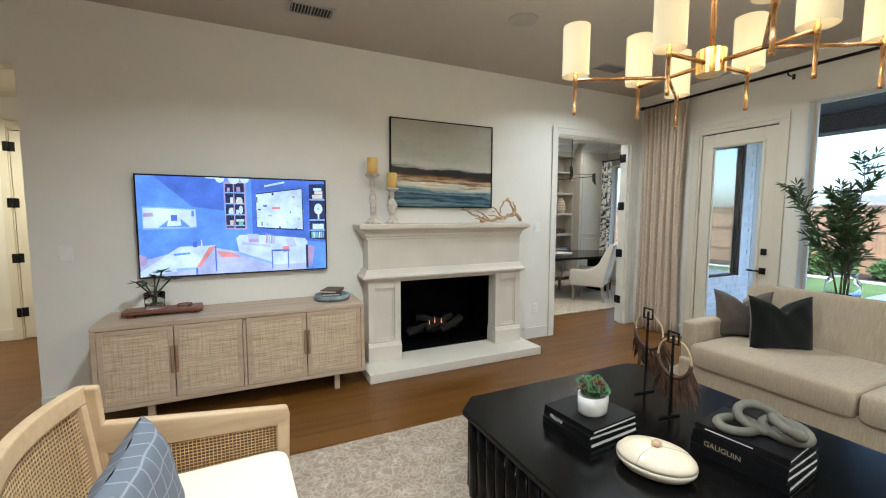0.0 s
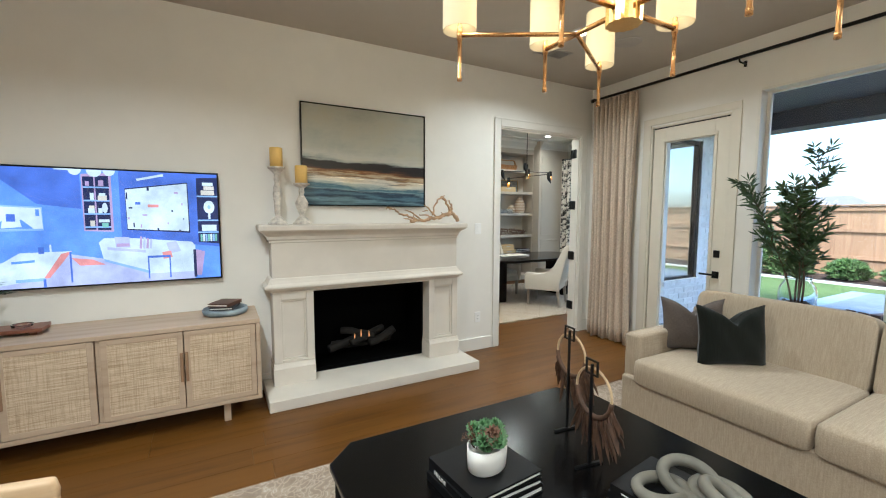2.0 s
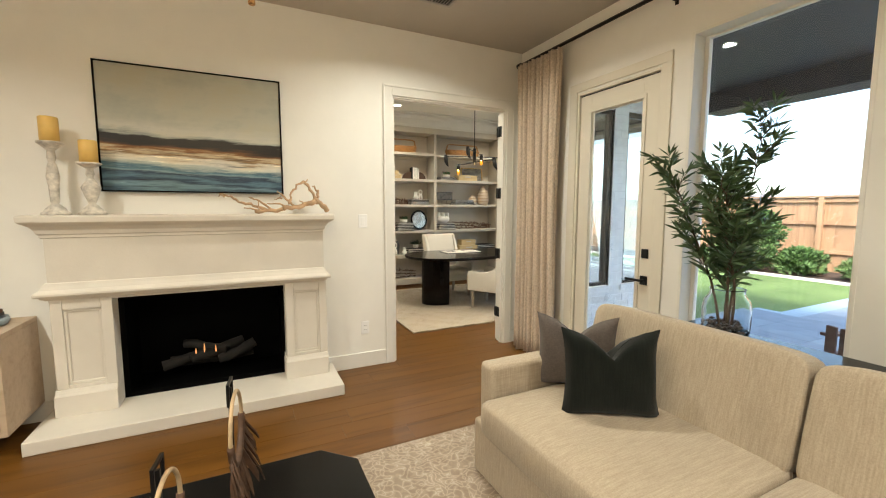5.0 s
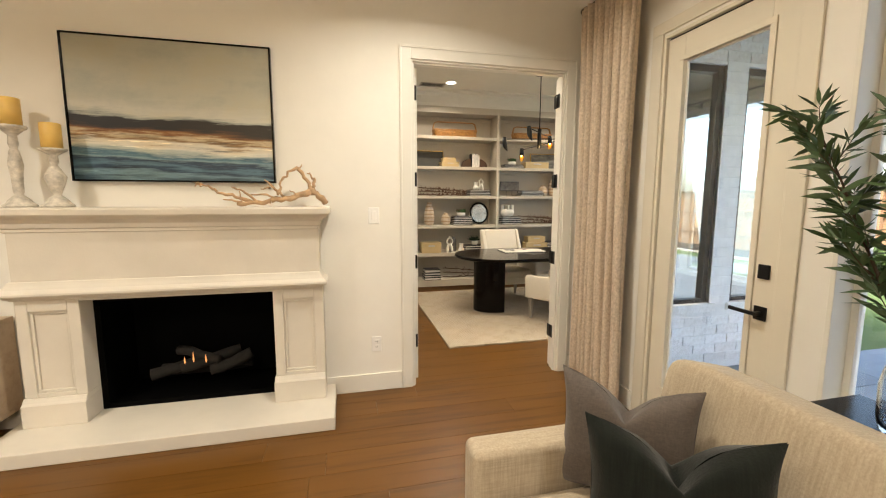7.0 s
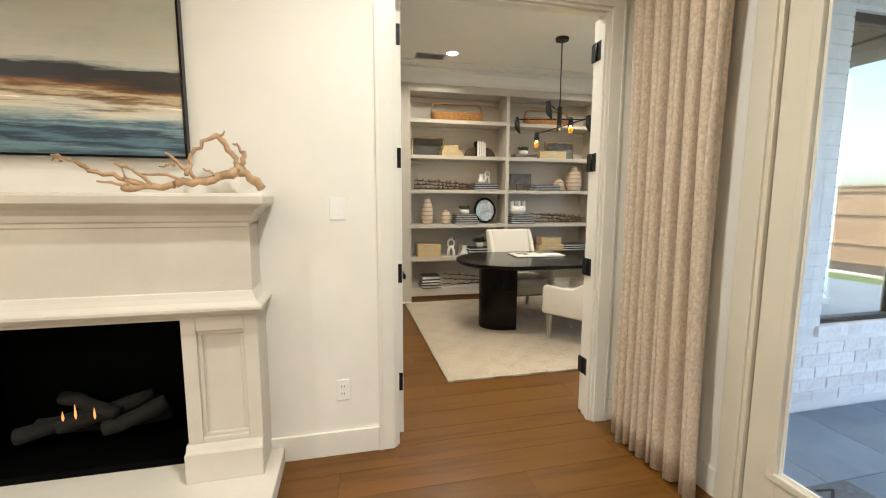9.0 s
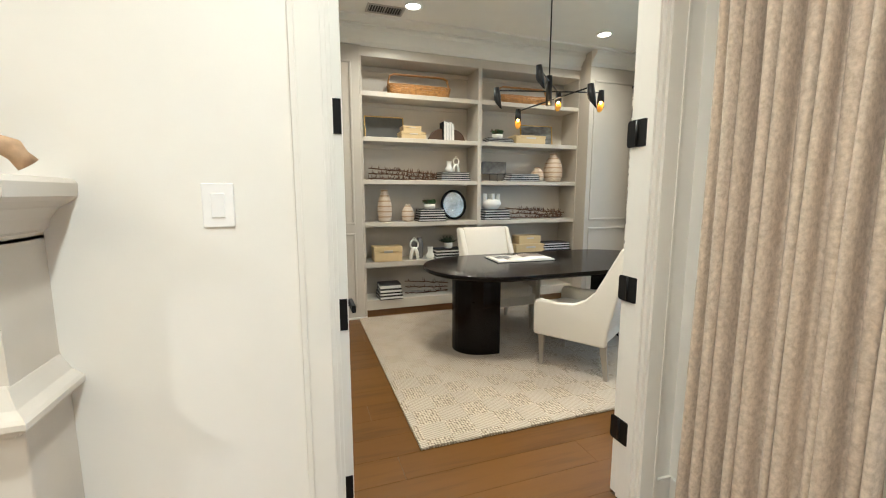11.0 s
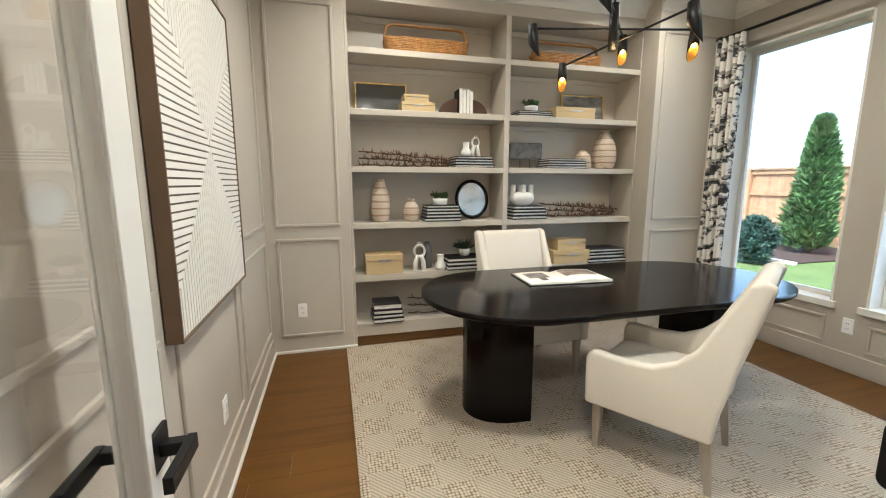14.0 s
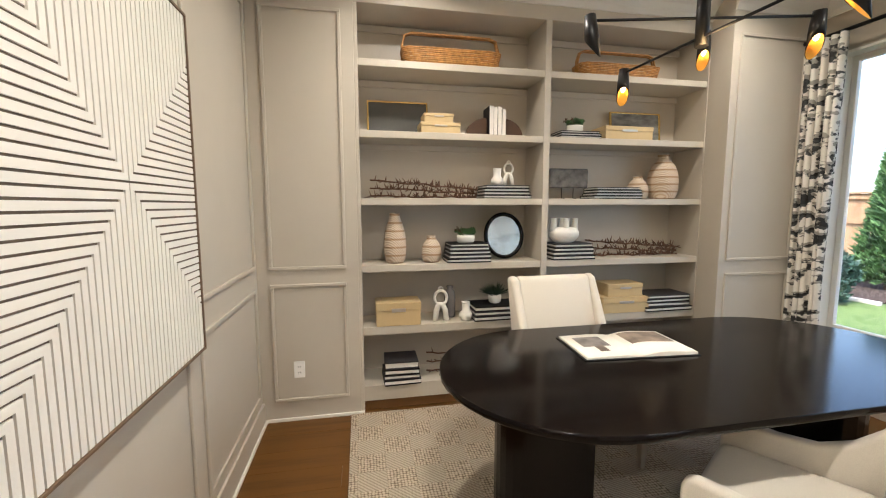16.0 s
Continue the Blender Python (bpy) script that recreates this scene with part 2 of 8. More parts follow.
def seascape_material():
    """Bands of sky, dark shore, foam and blue water, broken by brush streaks."""
    m, t, b = material("seascape_paint")
    c = t.nodes.new("ShaderNodeTexCoord")
    sep = t.nodes.new("ShaderNodeSeparateXYZ")
    put(t, c.outputs["Object"], sep.inputs[0])
    n = noise_tex(t, coords(t, (1.3, 1, 13)), 1.5, 7, 0.62)
    n2 = noise_tex(t, coords(t, (1.6, 1, 2.6)), 1.5, 6, 0.62)
    a = t.nodes.new("ShaderNodeMath")
    a.operation = "MULTIPLY_ADD"
    put(t, n, a.inputs[0])
    a.inputs[1].default_value = 0.17
    slope = t.nodes.new("ShaderNodeMath")
    slope.operation = "MULTIPLY_ADD"
    put(t, sep.outputs[0], slope.inputs[0])
    slope.inputs[1].default_value = 0.045
    put(t, sep.outputs[2], slope.inputs[2])
    put(t, slope.outputs[0], a.inputs[2])
    k = t.nodes.new("ShaderNodeMapRange")
    k.inputs[1].default_value, k.inputs[2].default_value = -0.345, 0.51
    put(t, a.outputs[0], k.inputs[0])
    col = ramp(t, k.outputs[0], [
        (0.0, (0.03, 0.07, 0.10)), (0.04, (0.16, 0.27, 0.33)), (0.07, (0.012, 0.035, 0.075)), (0.10, (0.10, 0.20, 0.27)),
        (0.13, (0.010, 0.030, 0.07)), (0.155, (0.22, 0.34, 0.38)), (0.18, (0.06, 0.15, 0.21)), (0.205, (0.45, 0.50, 0.47)), (0.235, (0.74, 0.71, 0.62)),
        (0.275, (0.66, 0.60, 0.48)), (0.295, (0.20, 0.095, 0.025)), (0.315, (0.58, 0.47, 0.30)), (0.335, (0.24, 0.10, 0.025)), (0.36, (0.055, 0.020, 0.010)),
        (0.385, (0.006, 0.005, 0.006)), (0.44, (0.010, 0.007, 0.007)), (0.455, (0.30, 0.32, 0.30)), (0.485, (0.56, 0.55, 0.48)), (0.58, (0.47, 0.465, 0.39)), (1.0, (0.40, 0.385, 0.31))])
    # broken brush strokes over the water and the shore
    fine = noise_tex(t, coords(t, (2.4, 1, 44)), 1.0, 5, 0.7)
    strokes = ramp(t, fine, [(0.34, (0.30, 0.32, 0.36)), (0.45, (1, 1, 1)), (0.60, (1, 1, 1)), (0.68, (1.9, 1.85, 1.75))])
    low = ramp(t, k.outputs[0], [(0.44, (1, 1, 1)), (0.47, (0, 0, 0))])
    mx = t.nodes.new("ShaderNodeMix")
    mx.data_type, mx.blend_type = "RGBA", "MULTIPLY"
    put(t, low, mx.inputs[0])
    put(t, col, mx.inputs[6])
    put(t, strokes, mx.inputs[7])
    s = ramp(t, n2, [(0.32, (0.80, 0.83, 0.86)), (0.5, (0.97, 0.97, 0.96)), (0.68, (1.0, 0.95, 0.84))])
    put(t, mixed(t, 1.0, mx.outputs[2], s), b.inputs["Base Color"])
    b.inputs["Roughness"].default_value = 0.4
    bump(t, b, fine, 0.35, 0.004)
    return m


M_SEA = seascape_material()


# ---- mesh helpers ----
class Part:
    """Gathers shapes into one mesh."""

    def __init__(self):
        self.bm = bmesh.new()

    def box(self, x0, x1, y0, y1, z0, z1, mi=0):
        v = [self.bm.verts.new((x, y, z)) for x in (x0, x1) for y in (y0, y1) for z in (z0, z1)]
        for q in ((0, 1, 3, 2), (4, 6, 7, 5), (0, 4, 5, 1), (2, 3, 7, 6), (0, 2, 6, 4), (1, 5, 7, 3)):
            self.bm.faces.new([v[i] for i in q]).material_index = mi
        return self

    def prism(self, pts, z0, z1, mi=0):
        """A flat outline in x, y (counter-clockwise), raised from z0 to z1."""
        lo = [self.bm.verts.new((x, y, z0)) for x, y in pts]
        hi = [self.bm.verts.new((x, y, z1)) for x, y in pts]
        n = len(pts)
        self.bm.faces.new(lo[::-1]).material_index = mi
        self.bm.faces.new(hi).material_index = mi
        for i in range(n):
            self.bm.faces.new((lo[i], lo[(i + 1) % n], hi[(i + 1) % n], hi[i])).material_index = mi
        return self

    def extrude(self, pts, axis, a, b, mi=0):
        """An outline in the two other axes, run along axis from a to b."""
        def at(p, k):
            return {"x": (k, p[0], p[1]), "y": (p[0], k, p[1]), "z": (p[0], p[1], k)}[axis]
        lo = [self.bm.verts.new(at(p, a)) for p in pts]
        hi = [self.bm.verts.new(at(p, b)) for p in pts]
        n = len(pts)
        f = [self.bm.faces.new(lo), self.bm.faces.new(hi[::-1])]
        for i in range(n):
            f.append(self.bm.faces.new((lo[i], hi[i], hi[(i + 1) % n], lo[(i + 1) % n])))
        for q in f:
            q.material_index = mi
        return self

    def lathe(self, profile, cx=0, cy=0, cz=0, n=24, mi=0, sx=1, sy=1, lip=None):
        """Radius, height pairs turned round the upright axis."""
        rings = []
        for r, z in profile:
            rings.append([self.bm.verts.new((cx + sx * r * math.cos(2 * math.pi * k / n), cy + sy * r * math.sin(2 * math.pi * k / n), cz + z)) for k in range(n)])
        for a, b in zip(rings, rings[1:]):
            for k in range(n):
                f = self.bm.faces.new((a[k], a[(k + 1) % n], b[(k + 1) % n], b[k]))
                f.material_index, f.smooth = mi, True
        if profile[0][0] > 1e-6 and lip != "open":
            self.bm.faces.new(rings[0][::-1]).material_index = mi
        if profile[-1][0] > 1e-6 and lip != "open":
            self.bm.faces.new(rings[-1]).material_index = mi
        return self

    def tube(self, pts, radius, n=8, mi=0, closed=False):
        """A round bar through points; radius one number or one for each point."""
        pts = [Vector(p) for p in pts]
        m = len(pts)
        rad = radius if isinstance(radius, (list, tuple)) else [radius] * m
        rings = []
        side = None
        for i, p in enumerate(pts):
            if closed:
                d = pts[(i + 1) % m] - pts[i - 1]
            else:
                d = pts[min(i + 1, m - 1)] - pts[max(i - 1, 0)]
            d.normalize()
            if side is None:
                side = d.orthogonal().normalized()
            side = (side - d * side.dot(d)).normalized()
            up = d.cross(side)
            rings.append([self.bm.verts.new(p + rad[i] * (side * math.cos(2 * math.pi * k / n) + up * math.sin(2 * math.pi * k / n))) for k in range(n)])
        pairs = list(zip(rings, rings[1:])) + ([(rings[-1], rings[0])] if closed else [])
        for a, b in pairs:
            for k in range(n):
                f = self.bm.faces.new((a[k], a[(k + 1) % n], b[(k + 1) % n], b[k]))
                f.material_index, f.smooth = mi, True
        if not closed:
            self.bm.faces.new(rings[0][::-1]).material_index = mi
            self.bm.faces.new(rings[-1]).material_index = mi
        return self

    def grid(self, fn, nu, nv, mi=0, smooth=True):
        """A surface fn(u, v) for u, v in 0..1."""
        g = [[self.bm.verts.new(fn(i / nu, j / nv)) for j in range(nv + 1)] for i in range(nu + 1)]
        for i in range(nu):
            for j in range(nv):
                f = self.bm.faces.new((g[i][j], g[i + 1][j], g[i + 1][j + 1], g[i][j + 1]))
                f.material_index, f.smooth = mi, smooth
        return self

    def pad(self, cx, cy, cz, w, d, h, p=6.0, q=3.0, n=14, mi=0, m=None):
        """A stuffed cushion block: a superellipsoid w by d by h."""
        def sp(c, e):
            return math.copysign(abs(c) ** (2 / e), c)
        rings = []
        for j in range(n + 1):
            b = -math.pi / 2 + math.pi * j / n
            cb, sb = sp(math.cos(b), q), sp(math.sin(b), q)
            ring = []
            for i in range(4 * n):
                a = 2 * math.pi * i / (4 * n)
                v = Vector((w / 2 * cb * sp(math.cos(a), p), d / 2 * cb * sp(math.sin(a), p), h / 2 * sb))
                v = (m @ v) if m else v
                ring.append(self.bm.verts.new(v + Vector((cx, cy, cz))))
            rings.append(ring)
        k = 4 * n
        for a, b in zip(rings, rings[1:]):
            for i in range(k):
                f = self.bm.faces.new((a[i], a[(i + 1) % k], b[(i + 1) % k], b[i]))
                f.material_index, f.smooth = mi, True
        return self

    def pillow(self, m, w, h, depth, n=14, mi=0, dent=0.0):
        """A scatter cushion with pointed corners in its own x, z plane; m sets it down."""
        for s in (1, -1):
            def fn(u, v, s=s):
                a, b = 2 * u - 1, 2 * v - 1
                pull = 1 - 0.10 * (1 - abs(a) ** 2) * abs(b) ** 3
                pul2 = 1 - 0.10 * (1 - abs(b) ** 2) * abs(a) ** 3
                th = depth / 2 * max(0.0, (1 - a ** 4) * (1 - b ** 4)) ** 0.45
                dz = -dent * max(0, b) ** 2 * math.exp(-abs(a) / 0.30)
                return m @ Vector((w / 2 * a * pul2, s * (th + 0.004 * math.sin(9 * a + 5 * b)), h / 2 * b * pull + dz))
            self.grid(fn, n, n, mi)
        bmesh.ops.remove_doubles(self.bm, verts=self.bm.verts, dist=1e-4)
        return self

    def done(self, name, mats, parent=None, bevel=0.0, seg=2, smooth=False, kind="", label="", shadow=True, m=None, category=""):
        bm = self.bm
        bmesh.ops.recalc_face_normals(bm, faces=bm.faces)
        if bevel:
            e = [q for q in bm.edges if len(q.link_faces) == 2 and q.calc_face_angle(0) > 0.6]
            bmesh.ops.bevel(bm, geom=e, offset=bevel, segments=seg, profile=0.5, affect="EDGES", clamp_overlap=True)
        if smooth:
            for f in bm.faces:
                f.smooth = True
        me = bpy.data.meshes.new(name)
        bm.to_mesh(me)
        bm.free()
        for q in (mats if isinstance(mats, (list, tuple)) else [mats]):
            me.materials.append(q)
        ob = new(name, me)
        if parent:
            ob.parent = parent
        if m is not None:
            ob.matrix_basis = m
        if not shadow:
            ob.visible_shadow = False
        return tagged(ob, label, category, "", kind)


def thing(name, m, label, category, group=""):
    e = new(name)
    e.empty_display_size = 0.1
    e.matrix_basis = m
    return tagged(e, label, category, group)


def struct(name, part, mats, label, bevel=0.0, **kw):
    return part.done(name, mats, None, bevel, kind="structure", label=label, **kw)


# ---- large structure ----
WY0, WY1 = 3.92, 4.022      # wall between living room and office
WX0, WX1 = 4.80, 4.98      # window wall of the living room
OX = 7.42                  # window wall of the office
BOOKY = 7.09               # face of the bookcase

struct("floor", Part().box(-3.6, 4.98, -4.2, 4.0, -0.12, -0.012).box(-3.6, -1.34, 4.0, 8.1, -0.12, -0.012).box(3.26, 7.6, 4.0, 7.6, -0.12, -0.012), M_SUB, "brown oak plank floor through both rooms")
struct("ceiling", Part().box(-3.6, 4.98, -4.2, 4.0, CEIL, CEIL + 0.12), M_CEIL, "living room ceiling, its dim bounce light put into a taupe colour")
struct("ceiling_office", Part().box(3.2, 7.6, 4.0, 7.7, OCEIL, OCEIL + 0.12), M_OCEIL, "pale painted office ceiling")
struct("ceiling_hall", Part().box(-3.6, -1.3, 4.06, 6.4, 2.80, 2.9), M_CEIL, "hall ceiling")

# wall with the fireplace: the firebox and the double door go through it
FBX0, FBX1, FBZ0, FBZ1 = 1.33, 2.42, 0.09, 0.84
w = Part()
w.box(-1.42, FBX0, WY0, WY1, 0, CEIL).box(FBX1, 3.37, WY0, WY1, 0, CEIL).box(FBX0, FBX1, WY0, WY1, FBZ1, CEIL).box(FBX0, FBX1, WY0, WY1, 0, FBZ0)
w.box(3.37, 4.63, WY0, WY1, 2.46, CEIL).box(4.63, 4.98, WY0, WY1, 0, CEIL)
struct("wall_north", w, M_WALL, "warm white painted wall with the fireplace")
struct("wall_header", Part().box(-3.6, -1.42, 3.92, 4.06, 2.52, CEIL), M_WALL, "header over the hall opening")

# window wall
w = Part()
w.box(WX0, WX1, 3.11, 3.92, 0, CEIL).box(WX0, WX1, 2.30, 3.11, 2.43, CEIL).box(WX0, WX1, 2.105, 2.30, 0, CEIL)
w.box(WX0, WX1, 1.205, 2.105, 2.58, CEIL).box(WX0, WX1, 1.205, 2.105, 0, 0.55).box(WX0, WX1, -4.2, 1.205, 0, CEIL)
struct("wall_east", w, M_WALL, "warm white painted wall with patio door and window")
# room runs on behind the viewpoint; these unseen walls are added to close it
struct("wall_south", Part().box(-3.6, 4.98, -4.32, -4.2, 0, CEIL), M_WALL, "plain wall, unseen, added to close the room")
struct("wall_west", Part().box(-3.72, -3.6, -4.2, 4.06, 0, CEIL), M_WALL, "plain wall, unseen, added to close the room")

# hall behind the opening
struct("wall_hall_west", Part().box(-3.72, -3.6, 4.06, 8.1, 0, 2.9), M_WALL, "hall wall")
struct("wall_hall_end", Part().box(-3.6, -2.45, 6.43, 6.55, 0, 2.9).box(-1.6, -1.42, 6.43, 6.55, 0, 2.9).box(-2.45, -1.6, 6.43, 6.55, 2.46, 2.9), M_WALL, "hall end wall with a door")
struct("wall_hall_east", Part().box(-1.42, -1.30, 4.022, 8.1, 0, 2.9), M_WALL, "hall wall")
struct("wall_hall_back", Part().box(-3.72, -1.30, 8.1, 8.2, 0, 2.9), M_GREIGE, "far wall past the hall")
struct("ceiling_closet", Part().box(-3.6, -1.3, 6.4, 8.1, 2.80, 2.9), M_CEIL, "ceiling past the hall door")
w = Part()
w.box(-2.515, -2.44, 6.405, 6.43, 0, 2.54).box(-1.61, -1.535, 6.405, 6.43, 0, 2.54).box(-2.44, -1.61, 6.405, 6.43, 2.455, 2.54)
w.box(-2.45, -2.43, 6.43, 6.55, 0, 2.46).box(-1.62, -1.6, 6.43, 6.55, 0, 2.46).box(-2.43, -1.62, 6.43, 6.55, 2.44, 2.46)
struct("trim_hall_door", w, M_DOOR, "cream door casing in the hall", bevel=0.003)
struct("baseboard_hall", Part().box(-3.6, -2.515, 6.414, 6.43, 0, 0.135).box(-1.535, -1.436, 6.414, 6.43, 0, 0.135).box(-1.436, -1.42, 4.022, 6.414, 0, 0.135), M_TRIM, "white hall baseboard", bevel=0.003)
hd = thing("hall_door", pose(-2.424, 6.452, 0.01), "cream panel door with black hinges, closed", "door")
Part().box(0, 0.80, -0.02, 0.02, 0, 2.42).box(0.1, 0.70, -0.026, 0.026, 0.25, 1.0).box(0.1, 0.70, -0.026, 0.026, 1.15, 2.25).done("leaf", M_DOOR, hd, 0.004)
for hz in (0.325, 0.966, 1.607, 2.248):
    Part().box(0.0, 0.045, -0.0235, -0.0205, hz - 0.064, hz + 0.044).box(-0.052, -0.008, -0.0505, -0.0475, hz - 0.064, hz + 0.044).tube([(-0.004, -0.03, hz - 0.064), (-0.004, -0.03, hz + 0.044)], 0.009, 8).done("hinge", M_BLACK, hd, label="black butt hinge")

# office walls
struct("wall_office_west", Part().box(3.16, 3.28, WY1, 7.6, 0, OCEIL), M_GREIGE, "greige panelled office wall")
struct("wall_office_back", Part().box(3.16, 7.6, 7.55, 7.67, 0, OCEIL), M_GREIGE, "greige wall behind the bookcase")
w = Part()
OW = [(5.82, 6.79), (4.55, 5.62)]
OWZ0, OWZ1 = 0.48, 2.57
w.box(OX, OX + 0.2, 6.79, 7.6, 0, OCEIL).box(OX, OX + 0.2, 5.62, 5.82, 0, OCEIL).box(OX, OX + 0.2, 3.86, 4.55, 0, OCEIL)
for a, b in OW:
    w.box(OX, OX + 0.2, a, b, 0, OWZ0).box(OX, OX + 0.2, a, b, OWZ1, OCEIL)
struct("wall_office_east", w, M_GREIGE, "greige office wall with two tall windows")
SW = [(5.32, 6.11), (6.335, 7.14)]
SWZ0, SWZ1 = 0.50, 2.60
w = Part()
w.box(4.98, SW[0][0], 3.98, WY1, 0, OCEIL).box(SW[0][1], SW[1][0], 3.98, WY1, 0, OCEIL).box(SW[1][1], OX, 3.98, WY1, 0, OCEIL)
for a, b in SW:
    w.box(a, b, 3.98, WY1, 0, SWZ0).box(a, b, 3.98, WY1, SWZ1, OCEIL)
struct("wall_office_south", w, M_GREIGE, "greige office wall on the patio side")

# mouldings of the office
def frame_rect(p, plane, k, a0, a1, z0, z1, wd=0.022, th=0.014):
    """A picture-frame moulding on a wall face at k; th is its depth towards the room."""
    k0, k1 = (k, k + th) if th > 0 else (k + th, k)
    for (a, b, c, d) in ((a0, a1, z0, z0 + wd), (a0, a1, z1 - wd, z1), (a0, a0 + wd, z0 + wd, z1 - wd), (a1 - wd, a1, z0 + wd, z1 - wd)):
        if plane == "x":
            p.box(k0, k1, a, b, c, d)
        else:
            p.box(a, b, k0, k1, c, d)


w = Part()
for a, b in ((4.14, 5.00), (5.13, 5.98), (6.10, 7.02)):
    frame_rect(w, "x", 3.28, a, b, 1.06, 2.66)
    frame_rect(w, "x", 3.28, a, b, 0.20, 0.93)
struct("trim_office_west", w, M_GREIGE, "greige picture-frame wall mouldings", bevel=0.004)
w = Part()
for a, b in ((5.84, 6.70), (4.5, 5.58)):
    frame_rect(w, "x", OX, a, b, 0.17, 0.38, th=-0.014)
struct("trim_office_east", w, M_GREIGE, "greige picture-frame mouldings under the windows", bevel=0.004)
struct("baseboard_office", Part().box(3.28, 3.296, 4.10, BOOKY, 0, 0.14).box(OX - 0.016, OX, 4.10, 6.89, 0, 0.14).box(4.75, OX - 0.016, WY1, WY1 + 0.016, 0, 0.14), M_GREIGE, "greige office baseboard", bevel=0.004)
# stepped cornice and the flat border round the ceiling
w = Part()
def cornice(p, axis, a, b, k, s, z):
    pts = [(k, z - 0.17), (k + s * 0.015, z - 0.17), (k + s * 0.02, z - 0.13), (k + s * 0.05, z - 0.09), (k + s * 0.095, z - 0.05), (k + s * 0.10, z - 0.012), (k + s * 0.12, z - 0.012), (k + s * 0.12, z), (k, z)]
    p.extrude(pts, axis, a, b)
cornice(w, "y", WY1, 7.06, 3.28, 1, OCEIL)
cornice(w, "y", WY1, 6.89, OX, -1, OCEIL)
cornice(w, "x", 3.28, 3.955, 7.07, -1, OCEIL)
cornice(w, "x", 3.955, 6.612, BOOKY, -1, OCEIL)
cornice(w, "x", 6.612, OX, 6.89, -1, OCEIL)
cornice(w, "x", 3.28, OX, WY1, 1, OCEIL)
w.box(3.62, 3.66, 4.4, 6.78, OCEIL - 0.022, OCEIL).box(7.06, 7.10, 4.4, 6.78, OCEIL - 0.022, OCEIL).box(3.62, 7.10, 6.74, 6.78, OCEIL - 0.02, OCEIL).box(3.62, 7.10, 4.36, 4.40, OCEIL - 0.02, OCEIL)
struct("trim_cornice", w, M_OCEIL, "stepped greige cornice and ceiling border")

# casing and jambs of the double door
w = Part()
w.box(3.37, 3.395, WY0 - 0.004, WY1 + 0.004, 0, 2.46).box(4.605, 4.63, WY0 - 0.004, WY1 + 0.004, 0, 2.46).box(3.395, 4.605, WY0 - 0.004, WY1 + 0.004, 2.435, 2.46)
w.box(3.395, 3.408, WY0 + 0.012, WY0 + 0.044, 0, 2.435).box(4.592, 4.605, WY0 + 0.012, WY0 + 0.044, 0, 2.435).box(3.408, 4.592, WY0 + 0.012, WY0 + 0.044, 2.422, 2.435)
struct("trim_door_jamb", w, M_TRIM, "white double door jamb with stops", bevel=0.002)
w = Part()
for s in (-1, 1):
    if s < 0:
        w.box(3.30, 3.38, WY0 - 0.018, WY0 - 0.004, 0, 2.535)
    else:
        w.box(4.62, 4.70, WY0 - 0.018, WY0 - 0.004, 0, 2.535)
w.box(3.38, 4.62, WY0 - 0.018, WY0 - 0.004, 2.45, 2.535)
w.box(3.295, 3.312, WY0 - 0.024, WY0 - 0.0185, 0, 2.54).box(4.688, 4.705, WY0 - 0.024, WY0 - 0.0185, 0, 2.54).box(3.312, 4.688, WY0 - 0.024, WY0 - 0.0185, 2.523, 2.54)
struct("trim_door_casing", w, M_TRIM, "white flat door casing with a back band", bevel=0.002)
struct("baseboard", Part().box(2.72, 3.295, WY0 - 0.016, WY0, 0, 0.135).box(-1.42, 1.0, WY0 - 0.016, WY0, 0, 0.135).box(4.705, 4.80, WY0 - 0.016, WY0, 0, 0.135).box(4.784, 4.80, 3.191, 3.90, 0, 0.135).box(4.784, 4.80, -4.2, 2.224, 0, 0.135), M_TRIM, "white baseboard", bevel=0.003)

# patio door, its frame and casing
w = Part()
w.box(4.786, 4.80, 3.105, 3.19, 0, 2.445).box(4.786, 4.80, 2.225, 2.305, 0, 2.445).box(4.786, 4.80, 2.225, 3.19, 2.445, 2.515)
w.box(4.80, 4.97, 3.088, 3.11, 0, 2.43).box(4.80, 4.97, 2.30, 2.322, 0, 2.43).box(4.80, 4.97, 2.322, 3.088, 2.412, 2.43)
struct("trim_patio_door", w, M_DOOR, "cream patio door casing and jamb", bevel=0.003)
# dark line of the door gap, its shade built as thin black strips
struct("gap_shade_patio_door", Part().box(4.826, 4.85, 3.0815, 3.0885, 0.028, 2.405).box(4.826, 4.85, 2.325, 3.088, 2.4045, 2.4115), M_BLACK, "thin black strips for the shaded gap at the patio door")
struct("trim_threshold", Part().box(4.74, 5.02, 2.322, 3.088, -0.01, 0.022), M_DARKWOOD, "dark wood threshold of the patio door", bevel=0.004)
w = Part()
w.box(4.815, 4.86, 2.955, 3.080, 0.028, 2.400).box(4.815, 4.86, 2.327, 2.455, 0.028, 2.400).box(4.815, 4.86, 2.455, 2.955, 2.255, 2.400).box(4.815, 4.86, 2.455, 2.955, 0.028, 0.275)
pd = struct("door_patio", w, M_DOOR, "cream full-glass patio door, closed", bevel=0.003)
w = Part()
frame_rect(w, "x", 4.815, 2.428, 2.982, 0.25, 2.282, wd=0.030, th=-0.010)
w.done("glazing_bead", M_DOOR, pd, 0.003)
w = Part()
frame_rect(w, "x", 4.832, 2.456, 2.954, 0.276, 2.254, wd=0.012, th=0.012)
w.done("gasket", M_TRIM, pd, 0.001, label="white glazing gasket")
Part().box(4.834, 4.842, 2.46, 2.95, 0.28, 2.25).done("pane", M_CLEAR, pd, shadow=False)
